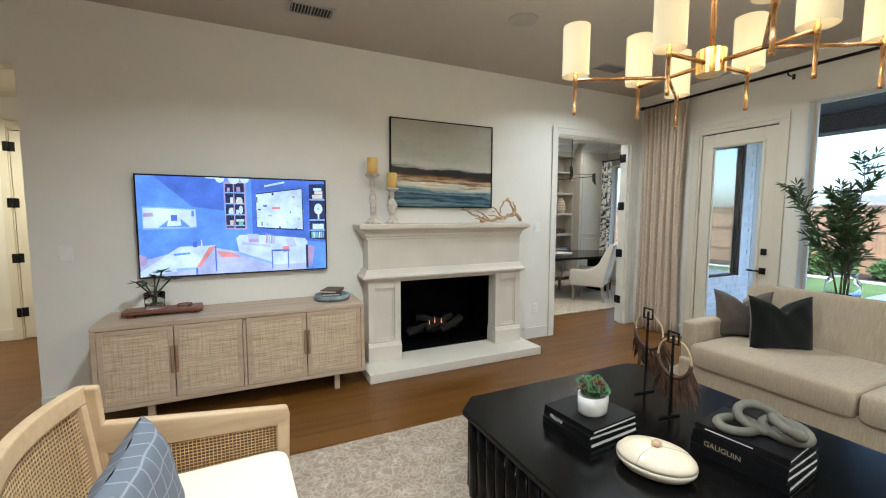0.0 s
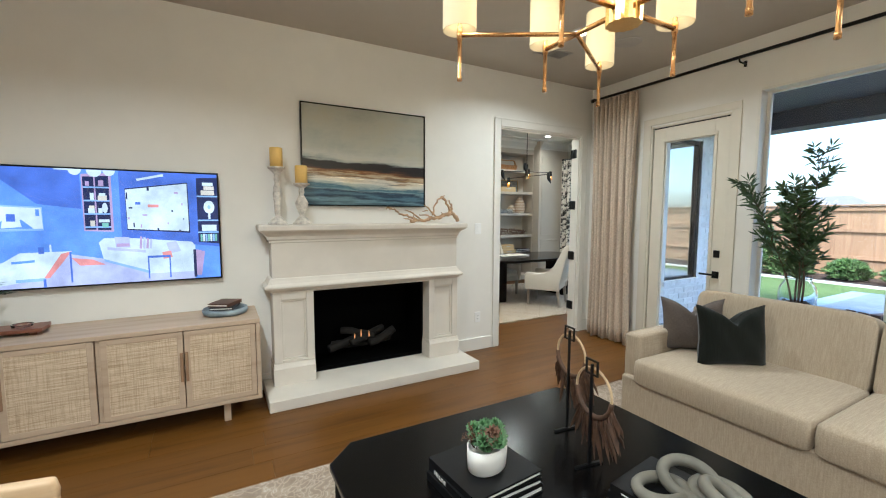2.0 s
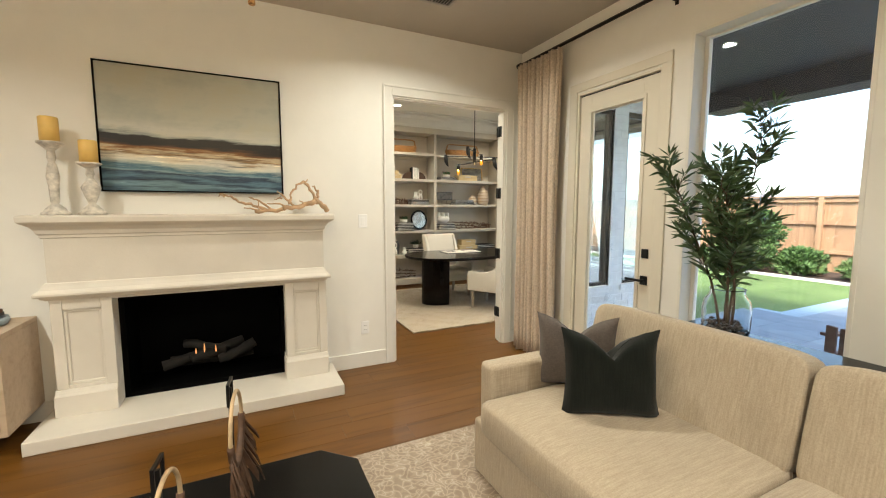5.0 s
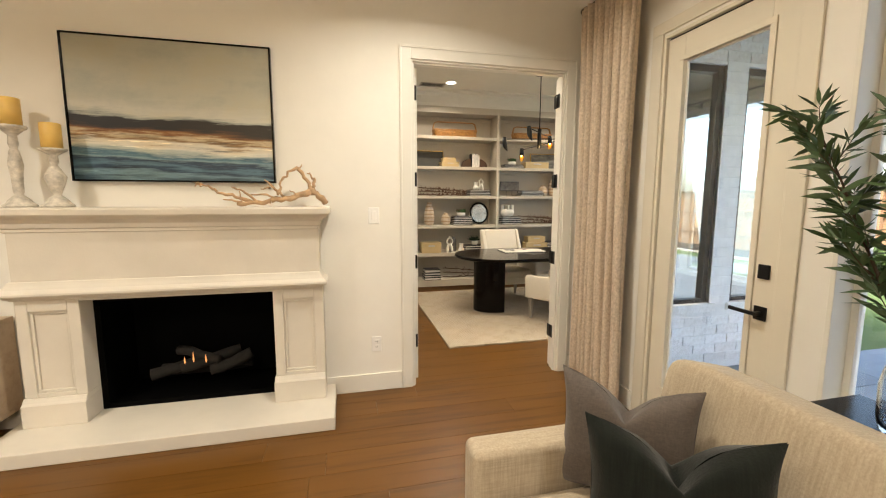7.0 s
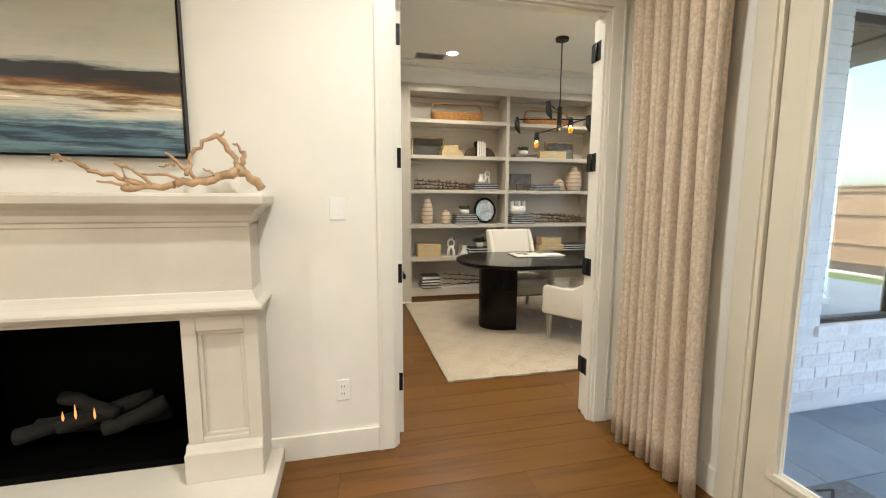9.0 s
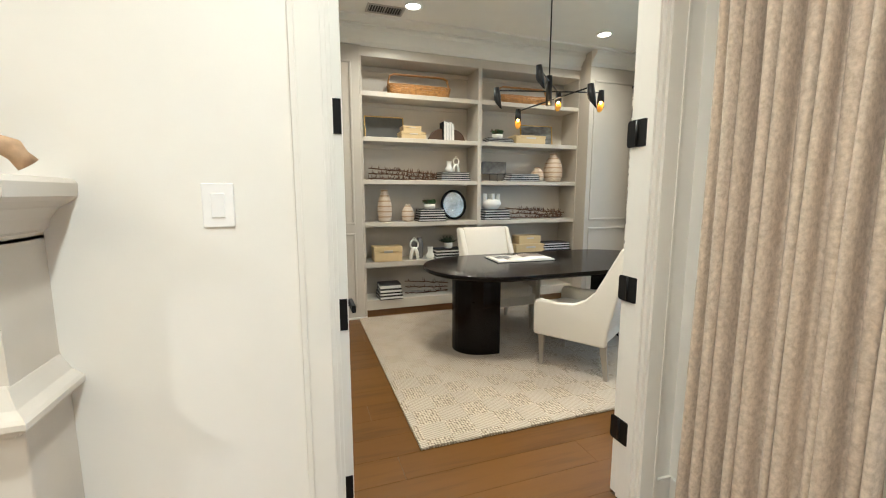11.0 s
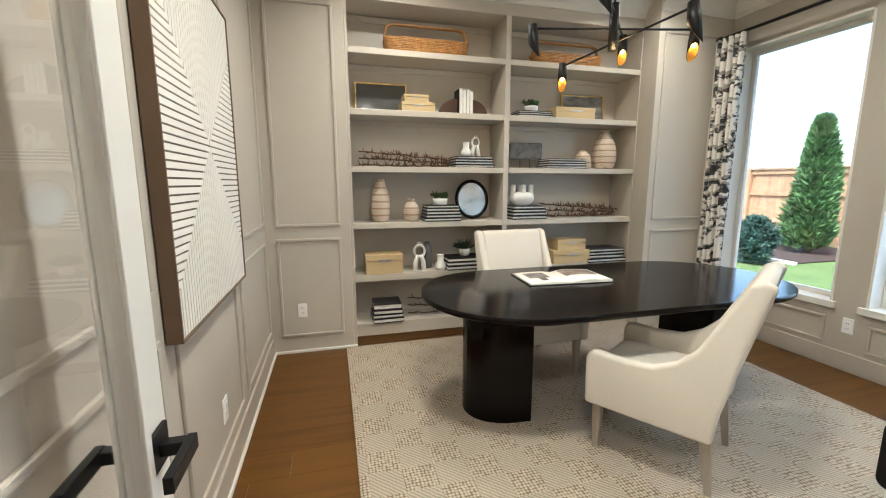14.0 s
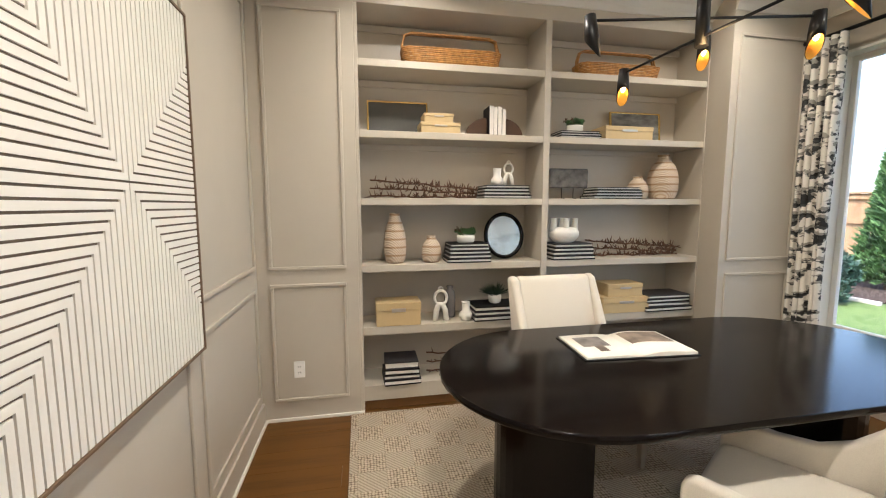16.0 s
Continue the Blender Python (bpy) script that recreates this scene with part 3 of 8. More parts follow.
Part().box(4.803, 4.815, 2.353, 2.408, 1.083, 1.152).done("deadbolt", M_BLACK, pd, 0.004, label="black square deadbolt")
lv = Part().box(4.805, 4.815, 2.352, 2.412, 0.883, 0.95)
lv.tube([(4.815, 2.38, 0.918), (4.772, 2.38, 0.918)], 0.011, 10).box(4.762, 4.776, 2.37, 2.51, 0.909, 0.927)
lv.done("lever", M_BLACK, pd, 0.003, label="black lever handle")

# tall window of the living room
w = Part()
w.box(4.797, 4.97, 2.083, 2.105, 0.55, 2.58).box(4.797, 4.97, 1.205, 1.227, 0.55, 2.58).box(4.797, 4.97, 1.227, 2.083, 2.56, 2.58).box(4.77, 4.97, 1.21, 2.10, 0.52, 0.555)
wf = struct("window_1", w, M_TRIM, "tall fixed picture window with white frame", bevel=0.003)
fr = Part()
fr.box(4.90, 4.94, 2.055, 2.083, 0.555, 2.56).box(4.90, 4.94, 1.227, 1.255, 0.555, 2.56).box(4.90, 4.94, 1.255, 2.055, 2.545, 2.56).box(4.90, 4.94, 1.255, 2.055, 0.555, 0.60)
fr.done("frame", M_TRIM, wf, 0.003)
Part().box(4.917, 4.923, 1.25, 2.06, 0.595, 2.55).done("pane", M_CLEAR, wf, shadow=False)

# office windows
for i, (a, b) in enumerate(OW):
    w = Part()
    w.box(OX, OX + 0.2, a, a + 0.02, OWZ0, OWZ1).box(OX, OX + 0.2, b - 0.02, b, OWZ0, OWZ1).box(OX, OX + 0.2, a, b, OWZ1 - 0.02, OWZ1).box(OX - 0.03, OX + 0.2, a - 0.03, b + 0.03, OWZ0 - 0.03, OWZ0 + 0.02)
    wf = struct("window_%d" % (i + 2), w, M_TRIM, "tall fixed office window with white frame", bevel=0.003)
    fr = Part()
    fr.box(OX + 0.12, OX + 0.16, a + 0.02, a + 0.06, OWZ0 + 0.02, OWZ1 - 0.02).box(OX + 0.12, OX + 0.16, b - 0.06, b - 0.02, OWZ0 + 0.02, OWZ1 - 0.02)
    fr.box(OX + 0.12, OX + 0.16, a + 0.06, b - 0.06, OWZ1 - 0.06, OWZ1 - 0.02).box(OX + 0.12, OX + 0.16, a + 0.06, b - 0.06, OWZ0 + 0.02, OWZ0 + 0.06)
    fr.done("frame", M_TRIM, wf, 0.003)
    Part().box(OX + 0.137, OX + 0.143, a + 0.055, b - 0.055, OWZ0 + 0.055, OWZ1 - 0.055).done("pane", M_CLEAR, wf, shadow=False)

# dark-framed windows of the office on the patio side
M_REFL = glass("coated_window_glass", (0.62, 0.74, 0.72), ior=3.6)
for i, (a, b) in enumerate(SW):
    w = Part()
    w.box(a, a + 0.055, 3.90, 3.97, SWZ0, SWZ1).box(b - 0.055, b, 3.90, 3.97, SWZ0, SWZ1).box(a + 0.055, b - 0.055, 3.90, 3.97, SWZ1 - 0.06, SWZ1).box(a + 0.055, b - 0.055, 3.90, 3.97, SWZ0, SWZ0 + 0.055)
    wf = struct("window_%d" % (i + 4), w, M_BLACK, "dark-framed window in the brick wall", bevel=0.003)
    Part().box(a + 0.05, b - 0.05, 3.935, 3.945, SWZ0 + 0.05, SWZ1 - 0.05).done("pane", M_REFL, wf, shadow=False)


# ---- outdoors ----
def lawn_material():
    m, t, b = material("lawn_grass")
    v = coords(t)
    a = ramp(t, noise_tex(t, v, 1.2, 5), [(0.3, (0.13, 0.20, 0.05)), (0.7, (0.20, 0.29, 0.08))])
    d = ramp(t, noise_tex(t, v, 40, 3), [(0.3, (0.6, 0.6, 0.6)), (0.7, (1, 1, 1))])
    put(t, mixed(t, 1.0, a, d), b.inputs["Base Color"])
    b.inputs["Roughness"].default_value = 0.9
    bump(t, b, noise_tex(t, v, 90, 3), 0.8, 0.03)
    return m


M_LAWN = lawn_material()
M_PATIO = plain("grey_patio_concrete", (0.31, 0.41, 0.47), 0.6, vary=0.12, scale=2, relief=0.3)
M_FENCE = woody("cedar_picket", (0.44, 0.26, 0.14), (0.30, 0.165, 0.085), 0.75, "z", 0.5, True, 0.3)
M_MULCH = plain("dark_mulch", (0.05, 0.03, 0.02), 0.95, vary=0.5, scale=30, relief=0.9, grain=40)
M_SHRUB = plain("shrub_leaf", (0.10, 0.17, 0.045), 0.6, vary=0.5, scale=6, relief=0.05)
M_CYPRESS = plain("cypress_needles", (0.075, 0.155, 0.045), 0.7, vary=0.5, scale=5, relief=0.05)
# the roof's underside is in shadow; this dark grey carries that shade
M_DARKSOFFIT = plain("shaded_soffit_colour", (0.05, 0.05, 0.055), 0.7, vary=0.1)
M_ROOF = plain("far_roof_shingle", (0.20, 0.19, 0.19), 0.9, vary=0.2, scale=4)
M_FARWALL = plain("far_house_brick", (0.42, 0.38, 0.34), 0.9, vary=0.15, scale=2)

struct("ground", Part().box(4.98, 900, -700, 700, -0.5, -0.12).box(-900, 4.98, 7.7, 700, -0.5, -0.12).box(-900, 4.98, -700, -4.32, -0.5, -0.12), M_LAWN, "mown green lawn out to the horizon")
struct("pavement", Part().box(4.98, 9.4, -6, 3.86, -0.119, -0.108).box(9.4, 12.3, -6, 3.55, -0.119, -0.108), M_PATIO, "grey slate patio paving", bevel=0.002)
struct("patio_roof", Part().box(4.98, 8.3, 0.9, 3.86, 2.95, 3.2), M_DARKSOFFIT, "patio roof soffit with its shade put into a dark colour")
struct("patio_beam", Part().box(7.7, 8.1, 0.9, 3.86, 2.70, 2.95), M_DARKSOFFIT, "dark patio roof beam", bevel=0.01)
struct("garden_bed", Part().box(13.2, 14.9, -12, 9.2, -0.12, -0.085).box(12.0, 14.9, 9.2, 20, -0.12, -0.085), M_MULCH, "dark mulch bed along the fence", bevel=0.02)
struct("bed_edging", Part().box(13.12, 13.2, -12, 9.12, -0.12, -0.06).box(11.92, 12.0, 9.12, 20, -0.12, -0.06), M_STONE, "pale stone bed edging", bevel=0.01)

# far houses past the fence
def far_house(x, y, w, d, h, rz):
    hs = thing("house", pose(x, y, -0.12, 0, 0, rz), "distant brick house with a grey hipped roof", "house", "houses past the fence")
    Part().box(-w / 2, w / 2, -d / 2, d / 2, 0, h).done("wall", M_FARWALL, hs)
    r = Part()
    o = 0.5
    a = [r.bm.verts.new(p) for p in ((-w / 2 - o, -d / 2 - o, h), (w / 2 + o, -d / 2 - o, h), (w / 2 + o, d / 2 + o, h), (-w / 2 - o, d / 2 + o, h), (-w / 2 + d / 2, 0, h + d * 0.38), (w / 2 - d / 2, 0, h + d * 0.38))]
    for q in ((0, 1, 5, 4), (1, 2, 5), (2, 3, 4, 5), (3, 0, 4), (3, 2, 1, 0)):
        r.bm.faces.new([a[i] for i in q])
    r.done("roof", M_ROOF, hs)
    for k in (-0.3, 0.0, 0.3):
        Part().box(k * w - 0.6, k * w + 0.6, -d / 2 - 0.03, -d / 2 + 0.02, 1.0, 2.4).done("window", M_BLACK, hs)
        Part().box(-w / 2 - 0.03, -w / 2 + 0.02, k * d - 0.5, k * d + 0.5, 1.0, 2.4).done("window", M_BLACK, hs)


for k, (x, y, w_, d_, h_, rz) in enumerate([(150, 18, 18, 10, 2.7, 85), (160, 52, 20, 11, 2.9, 95), (165, 84, 18, 10, 2.7, 88), (150, -16, 18, 11, 2.8, 90), (150, 120, 20, 11, 2.9, 100), (120, 160, 18, 11, 2.9, 60), (85, 92, 16, 10, 2.8, 40)]):
    far_house(x, y, w_, d_, h_, rz)

# ---- living room: fireplace ----
MX0, MX1 = 0.93, 2.80
fp = thing("fireplace", pose(0, 0, 0), "cream cast stone fireplace surround with mantel shelf and raised hearth", "fireplace")
Part().box(0.925, 2.80, 3.415, 3.92, 0, 0.085).done("hearth", M_STONE, fp, 0.006)
for c, d in ((1.003, 1.325), (2.415, 2.735)):
    p = Part()
    p.box(c - 0.012, d + 0.0, 3.70, 3.92, 0.085, 0.225)
    p.extrude([(3.70, 0.225), (3.71, 0.235), (3.722, 0.26), (3.92, 0.26), (3.92, 0.225)], "x", c - 0.008, d)
    st = 0.062
    p.box(c, c + st, 3.73, 3.92, 0.26, 0.90).box(d - st, d, 3.73, 3.92, 0.26, 0.90)
    p.box(c + st, d - st, 3.73, 3.92, 0.26, 0.285).box(c + st, d - st, 3.73, 3.92, 0.79, 0.90)
    p.box(c + st, d - st, 3.754, 3.92, 0.285, 0.79)
    frame_rect(p, "y", 3.754, c + st, d - st, 0.285, 0.79, 0.018, -0.012)
    p.done("pilaster", M_STONE, fp, 0.004)
p = Part()
p.box(1.0, 2.725, 3.735, 3.92, 0.845, 0.90)
p.done("lintel", M_STONE, fp, 0.003)
def profile_run(part, prof, x0, x1, yb):
    """A moulding that runs along the front and returns at both ends; prof is depth, height from bottom to top."""
    rings = []
    for dpt, z in prof:
        rings.append([part.bm.verts.new(q) for q in ((x0 - dpt, yb, z), (x0 - dpt, 3.735 - dpt, z), (x1 + dpt, 3.735 - dpt, z), (x1 + dpt, yb, z))])
    for a, b in zip(rings, rings[1:]):
        for k in range(3):
            part.bm.faces.new((a[k], a[k + 1], b[k + 1], b[k]))
    part.bm.faces.new(rings[0][::-1])
    part.bm.faces.new(rings[-1])
p = Part()
profile_run(p, [(0.012, 0.858), (0.016, 0.866), (0.030, 0.870), (0.034, 0.882), (0.052, 0.886), (0.058, 0.894), (0.058, 0.906), (0.052, 0.914), (0.034, 0.928), (0.022, 0.950), (0.014, 0.968), (0.008, 0.972)], 1.0, 2.708, 3.92)
p.done("lower_shelf", M_STONE, fp)
Part().box(1.005, 2.72, 3.73, 3.92, 0.968, 1.27).done("overmantel", M_STONE, fp)
p = Part()
profile_run(p, [(0.004, 1.255), (0.012, 1.262), (0.012, 1.278), (0.022, 1.285), (0.03, 1.31), (0.05, 1.335), (0.06, 1.34), (0.078, 1.352), (0.088, 1.362), (0.09, 1.392), (0.084, 1.402), (0.07, 1.405)], 1.0, 2.708, 3.92)
p.done("mantel_shelf", M_STONE, fp)
# firebox set through the wall
p = Part()
p.box(FBX0 - 0.005, FBX1 + 0.005, 3.87, 3.885, 0.086, 0.12).box(FBX0 - 0.005, FBX0 + 0.03, 3.87, 3.885, 0.12, 0.845).box(FBX1 - 0.03, FBX1 + 0.005, 3.87, 3.885, 0.12, 0.845).box(FBX0 + 0.03, FBX1 - 0.03, 3.87, 3.885, 0.80, 0.845)
p.box(FBX0, FBX1, 4.3, 4.32, 0.09, 0.84).box(FBX0, FBX0 + 0.02, 3.885, 4.3, 0.09, 0.84).box(FBX1 - 0.02, FBX1, 3.885, 4.3, 0.09, 0.84).box(FBX0, FBX1, 3.885, 4.3, 0.82, 0.84).box(FBX0, FBX1, 3.885, 4.3, 0.09, 0.10)
p.done("firebox", M_FIREBOX, fp)
M_LOG = plain("charred_log", (0.012, 0.0095, 0.0075), 0.9, vary=0.6, scale=14, relief=0.7)
rl = random.Random(4)
for k, (x0, y0, z0, x1, y1, z1, r) in enumerate([(1.56, 4.08, 0.17, 1.9, 4.16, 0.22, 0.045), (1.75, 4.04, 0.2, 2.12, 4.18, 0.27, 0.042), (1.7, 4.2, 0.3, 2.0, 4.06, 0.24, 0.038), (1.95, 4.05, 0.17, 2.22, 4.1, 0.26, 0.045), (1.6, 4.16, 0.16, 2.2, 4.18, 0.17, 0.05)]):
    pts = [(x0 - 0.03 + (x1 - x0) * s + rl.uniform(-.008, .008), y0 + (y1 - y0) * s, z0 + 0.045 + (z1 - z0) * s + rl.uniform(-.01, .01)) for s in (0, .25, .5, .75, 1)]
    Part().tube(pts, [r * rl.uniform(.8, 1.1) for _ in pts], 9).done("log", M_LOG, fp, smooth=True)
M_FLAME = glow("gas_flame", (1.0, 0.42, 0.14), 0.16)
for x, y, z, h in ((1.82, 4.02, 0.30, 0.075), (1.76, 4.03, 0.29, 0.05), (1.90, 4.02, 0.29, 0.06)):
    Part().lathe([(0.002, 0), (0.006, h * 0.25), (0.004, h * 0.6), (0.001, h)], x, y, z, 8).done("flame", M_FLAME, fp)

# ---- things of the living room ----
# television
tv = thing("television", pose(-0.06, 3.885, 1.395), "wide flat television showing a blue living room", "television")
Part().box(-0.716, 0.716, -0.018, 0.018, -0.408, 0.408).box(-0.4, 0.4, 0.018, 0.034, -0.25, 0.25).done("body", M_BLACK, tv, 0.004)
SCREEN = [("screen_blue", (0.20, 0.385, 1.0)), ("screen_deep", (0.12, 0.215, 0.74)), ("screen_white", (0.86, 0.94, 1.0)), ("screen_navy", (0.022, 0.032, 0.11)), ("screen_coral", (0.98, 0.36, 0.34)), ("screen_pale", (0.40, 0.60, 1.0)), ("screen_floor", (0.66, 0.66, 0.98)), ("screen_warm", (0.92, 0.80, 0.66)), ("screen_mauve", (0.62, 0.42, 0.66)), ("screen_leaf", (0.30, 0.62, 0.50))]
def screen_glow(n, c, k):
    """A screen colour that drifts a little across the picture, as a filmed room would."""
    m, t, b = material(n)
    v = ramp(t, noise_tex(t, coords(t, (1, 1, 1)), 5.0, 5, 0.6), [(0.3, shade(c, 0.62)), (0.7, shade(c, 1.15))])
    b.inputs["Base Color"].default_value = (0.01, 0.01, 0.01, 1)
    put(t, v, b.inputs["Emission Color"])
    b.inputs["Emission Strength"].default_value = k
    b.inputs["Roughness"].default_value = 0.2
    return m


scr = [screen_glow(n, c, 0.25) for n, c in SCREEN]
p = Part()
lev = [0.0190]
def pic(pts, mi):
    """A flat shape of the shown picture: across 0..1 from one side, down 0..1 from the top."""
    lev[0] += 0.00012
    f = p.bm.faces.new([p.bm.verts.new((-0.704 + 1.408 * u, -lev[0], 0.396 - 0.792 * v)) for u, v in pts])
    f.material_index = mi
def rect(u0, v0, u1, v1, mi):
    pic([(u0, v0), (u1, v0), (u1, v1), (u0, v1)], mi)
def disc(u, v, ru, rv, mi, n=16):
    pic([(u + ru * math.cos(6.2832 * q / n), max(0.0, v + rv * math.sin(6.2832 * q / n))) for q in range(n)], mi)


# side wall, back wall and floor of the shown room
rect(0, 0, 1, 1, 0)
pic([(0, 0), (0.42, 0), (0.42, 0.58), (0.36, 0.66), (0, 0.86)], 0)
pic([(0.08, 0), (0.42, 0), (0.42, 0.34), (0.26, 0.30)], 1)
pic([(0.57, 0), (1, 0), (1, 0.72), (0.57, 0.60)], 1)
pic([(0.42, 0.56), (0.57, 0.60), (1, 0.70), (1, 0.86), (0.42, 0.74)], 0)
pic([(0, 0.84), (0.30, 0.70), (0.50, 0.78), (0.88, 0.90), (0.88, 1), (0, 1)], 6)
pic([(0.37, 0.76), (0.45, 0.78), (0.50, 0.83), (0.40, 0.83)], 4)
# shelf unit on the back wall
pic([(0.425, 0.04), (0.54, 0.02), (0.54, 0.54), (0.425, 0.53)], 8)
pic([(0.43, 0.06), (0.472, 0.06), (0.472, 0.52), (0.43, 0.52)], 3)
pic([(0.478, 0.05), (0.53, 0.05), (0.53, 0.525), (0.478, 0.525)], 3)
for k in range(4):
    rect(0.43, 0.145 + 0.115 * k, 0.53, 0.158 + 0.115 * k, 5)
for u0, u1, v0, v1, mi in ((0.455, 0.47, 0.20, 0.26, 2), (0.445, 0.47, 0.33, 0.375, 2), (0.449, 0.47, 0.31, 0.335, 7), (0.45, 0.468, 0.44, 0.49, 7), (0.485, 0.52, 0.22, 0.265, 7), (0.49, 0.515, 0.20, 0.225, 2), (0.484, 0.50, 0.33, 0.375, 2), (0.483, 0.525, 0.43, 0.455, 2), (0.495, 0.52, 0.46, 0.50, 9), (0.44, 0.455, 0.10, 0.14, 8), (0.49, 0.51, 0.09, 0.14, 8)):
    rect(u0, v0, u1, v1, mi)
disc(0.510, 0.33, 0.011, 0.045, 2)
# wide picture on the back wall with small marks
pic([(0.592, 0.155), (0.862, 0.085), (0.865, 0.56), (0.594, 0.525)], 3)
pic([(0.594, 0.165), (0.858, 0.095), (0.860, 0.545), (0.596, 0.515)], 2)
for u, v, a, b, mi in ((0.632, 0.275, 0.022, 0.022, 1), (0.684, 0.295, 0.046, 0.026, 4), (0.604, 0.32, 0.016, 0.014, 3), (0.66, 0.385, 0.02, 0.014, 8), (0.80, 0.175, 0.018, 0.018, 8), (0.683, 0.14, 0.010, 0.03, 3), (0.785, 0.345, 0.007, 0.018, 3), (0.62, 0.46, 0.006, 0.04, 3), (0.65, 0.475, 0.006, 0.03, 8), (0.72, 0.51, 0.008, 0.02, 3), (0.815, 0.53, 0.008, 0.02, 3), (0.765, 0.46, 0.006, 0.016, 8), (0.83, 0.28, 0.007, 0.02, 8), (0.596, 0.19, 0.006, 0.06, 3), (0.835, 0.42, 0.006, 0.016, 3), (0.60, 0.41, 0.006, 0.02, 8)):
    rect(u, v, u + a, v + b, mi)
pic([(0.64, 0.065), (0.755, 0.015), (0.758, 0.035), (0.645, 0.085)], 2)
# dark shelves at the side
pic([(0.902, 0.04), (1, 0.03), (1, 0.67), (0.902, 0.65)], 3)
for v in (0.205, 0.435, 0.55):
    rect(0.902, v, 1.0, v + 0.014, 5)
rect(0.922, 0.155, 0.985, 0.20, 7)
rect(0.936, 0.115, 0.985, 0.15, 7)
rect(0.93, 0.08, 0.98, 0.11, 2)
disc(0.958, 0.315, 0.026, 0.062, 2)
disc(0.958, 0.315, 0.008, 0.020, 5, 10)
rect(0.953, 0.37, 0.963, 0.43, 2)
rect(0.92, 0.485, 0.99, 0.545, 2)
for k in range(7):
    rect(0.912 + 0.0115 * k, 0.575, 0.921 + 0.0115 * k, 0.645, (9, 2, 5)[k % 3])
# picture on the side wall
pic([(0.022, 0.30), (0.278, 0.325), (0.280, 0.52), (0.022, 0.53)], 5)
pic([(0.026, 0.315), (0.274, 0.335), (0.276, 0.40), (0.026, 0.405)], 2)
pic([(0.026, 0.405), (0.276, 0.40), (0.277, 0.505), (0.026, 0.515)], 2)
pic([(0.026, 0.37), (0.07, 0.36), (0.075, 0.40), (0.026, 0.405)], 8)
pic([(0.095, 0.51), (0.145, 0.43), (0.205, 0.43), (0.245, 0.505)], 0)
pic([(0.135, 0.50), (0.145, 0.40), (0.165, 0.38), (0.195, 0.385), (0.205, 0.49)], 2)
rect(0.155, 0.385, 0.185, 0.445, 1)
rect(0.255, 0.345, 0.268, 0.40, 0)
# sofa with cushions
pic([(0.478, 0.63), (0.50, 0.595), (0.62, 0.60), (0.87, 0.645), (0.885, 0.68), (0.885, 0.93), (0.68, 0.93), (0.495, 0.80)], 2)
pic([(0.51, 0.675), (0.665, 0.71), (0.665, 0.735), (0.51, 0.70)], 6)
pic([(0.495, 0.78), (0.68, 0.905), (0.68, 0.93), (0.495, 0.80)], 5)
pic([(0.54, 0.585), (0.60, 0.59), (0.603, 0.685), (0.545, 0.68)], 6)
rect(0.547, 0.645, 0.60, 0.675, 8)
for k in range(4):
    pic([(0.645 + 0.014 * k, 0.585 + 0.008 * k), (0.654 + 0.014 * k, 0.588 + 0.008 * k), (0.650 + 0.014 * k, 0.70), (0.640 + 0.014 * k, 0.695)], (8, 6)[k % 2])
pic([(0.755, 0.65), (0.80, 0.635), (0.82, 0.73), (0.77, 0.75)], 6)
pic([(0.735, 0.735), (0.775, 0.725), (0.78, 0.785), (0.74, 0.80)], 4)
# side table, low table and its legs
for u in (0.672, 0.765):
    rect(u, 0.77, u + 0.006, 0.975, 1)
rect(0.672, 0.765, 0.771, 0.785, 1)
rect(0.875, 0.72, 0.888, 0.985, 3)
pic([(0.888, 0.72), (0.93, 0.74), (0.91, 0.97), (0.888, 0.97)], 8)
pic([(0.0, 0.945), (0.19, 0.705), (0.375, 0.70), (0.27, 0.93), (0.0, 1.0)], 2)
pic([(0.335, 0.72), (0.375, 0.70), (0.29, 0.92), (0.265, 0.93)], 4)
rect(0.365, 0.705, 0.372, 0.97, 1)
pic([(0.17, 0.925), (0.275, 0.92), (0.275, 0.945), (0.17, 0.95)], 5)
rect(0.265, 0.93, 0.275, 1.0, 1)
pic([(0.16, 0.775), (0.24, 0.765), (0.24, 0.785), (0.16, 0.795)], 0)
rect(0.255, 0.66, 0.275, 0.715, 1)
rect(0.295, 0.64, 0.302, 0.72, 2)
pic([(0, 0.77), (0.035, 0.80), (0.03, 0.87), (0, 0.90)], 8)
# hanging globes
for u, r in ((0.405, 0.045), (0.478, 0.055), (0.535, 0.045)):
    pic([(u + r * 0.55 * math.cos(3.1416 * q / 10), 0.002 + r * 1.1 * math.sin(3.1416 * q / 10)) for q in range(11)], 2)
rect(0.33, 0.0, 0.40, 0.012, 2)
p.done("screen", scr, tv)

# painting over the mantel
pa = thing("painting", pose(1.862, 3.90, 2.000), "framed abstract seascape with dark shore and blue water", "painting")
Part().box(-0.572, 0.572, -0.014, 0.006, -0.427, 0.427).done("canvas", M_SEA, pa)
p = Part()
frame_rect(p, "y", 0.018, -0.583, 0.583, -0.437, 0.437, 0.010, -0.04)
p.done("frame", M_DARKWOOD, pa, 0.001)

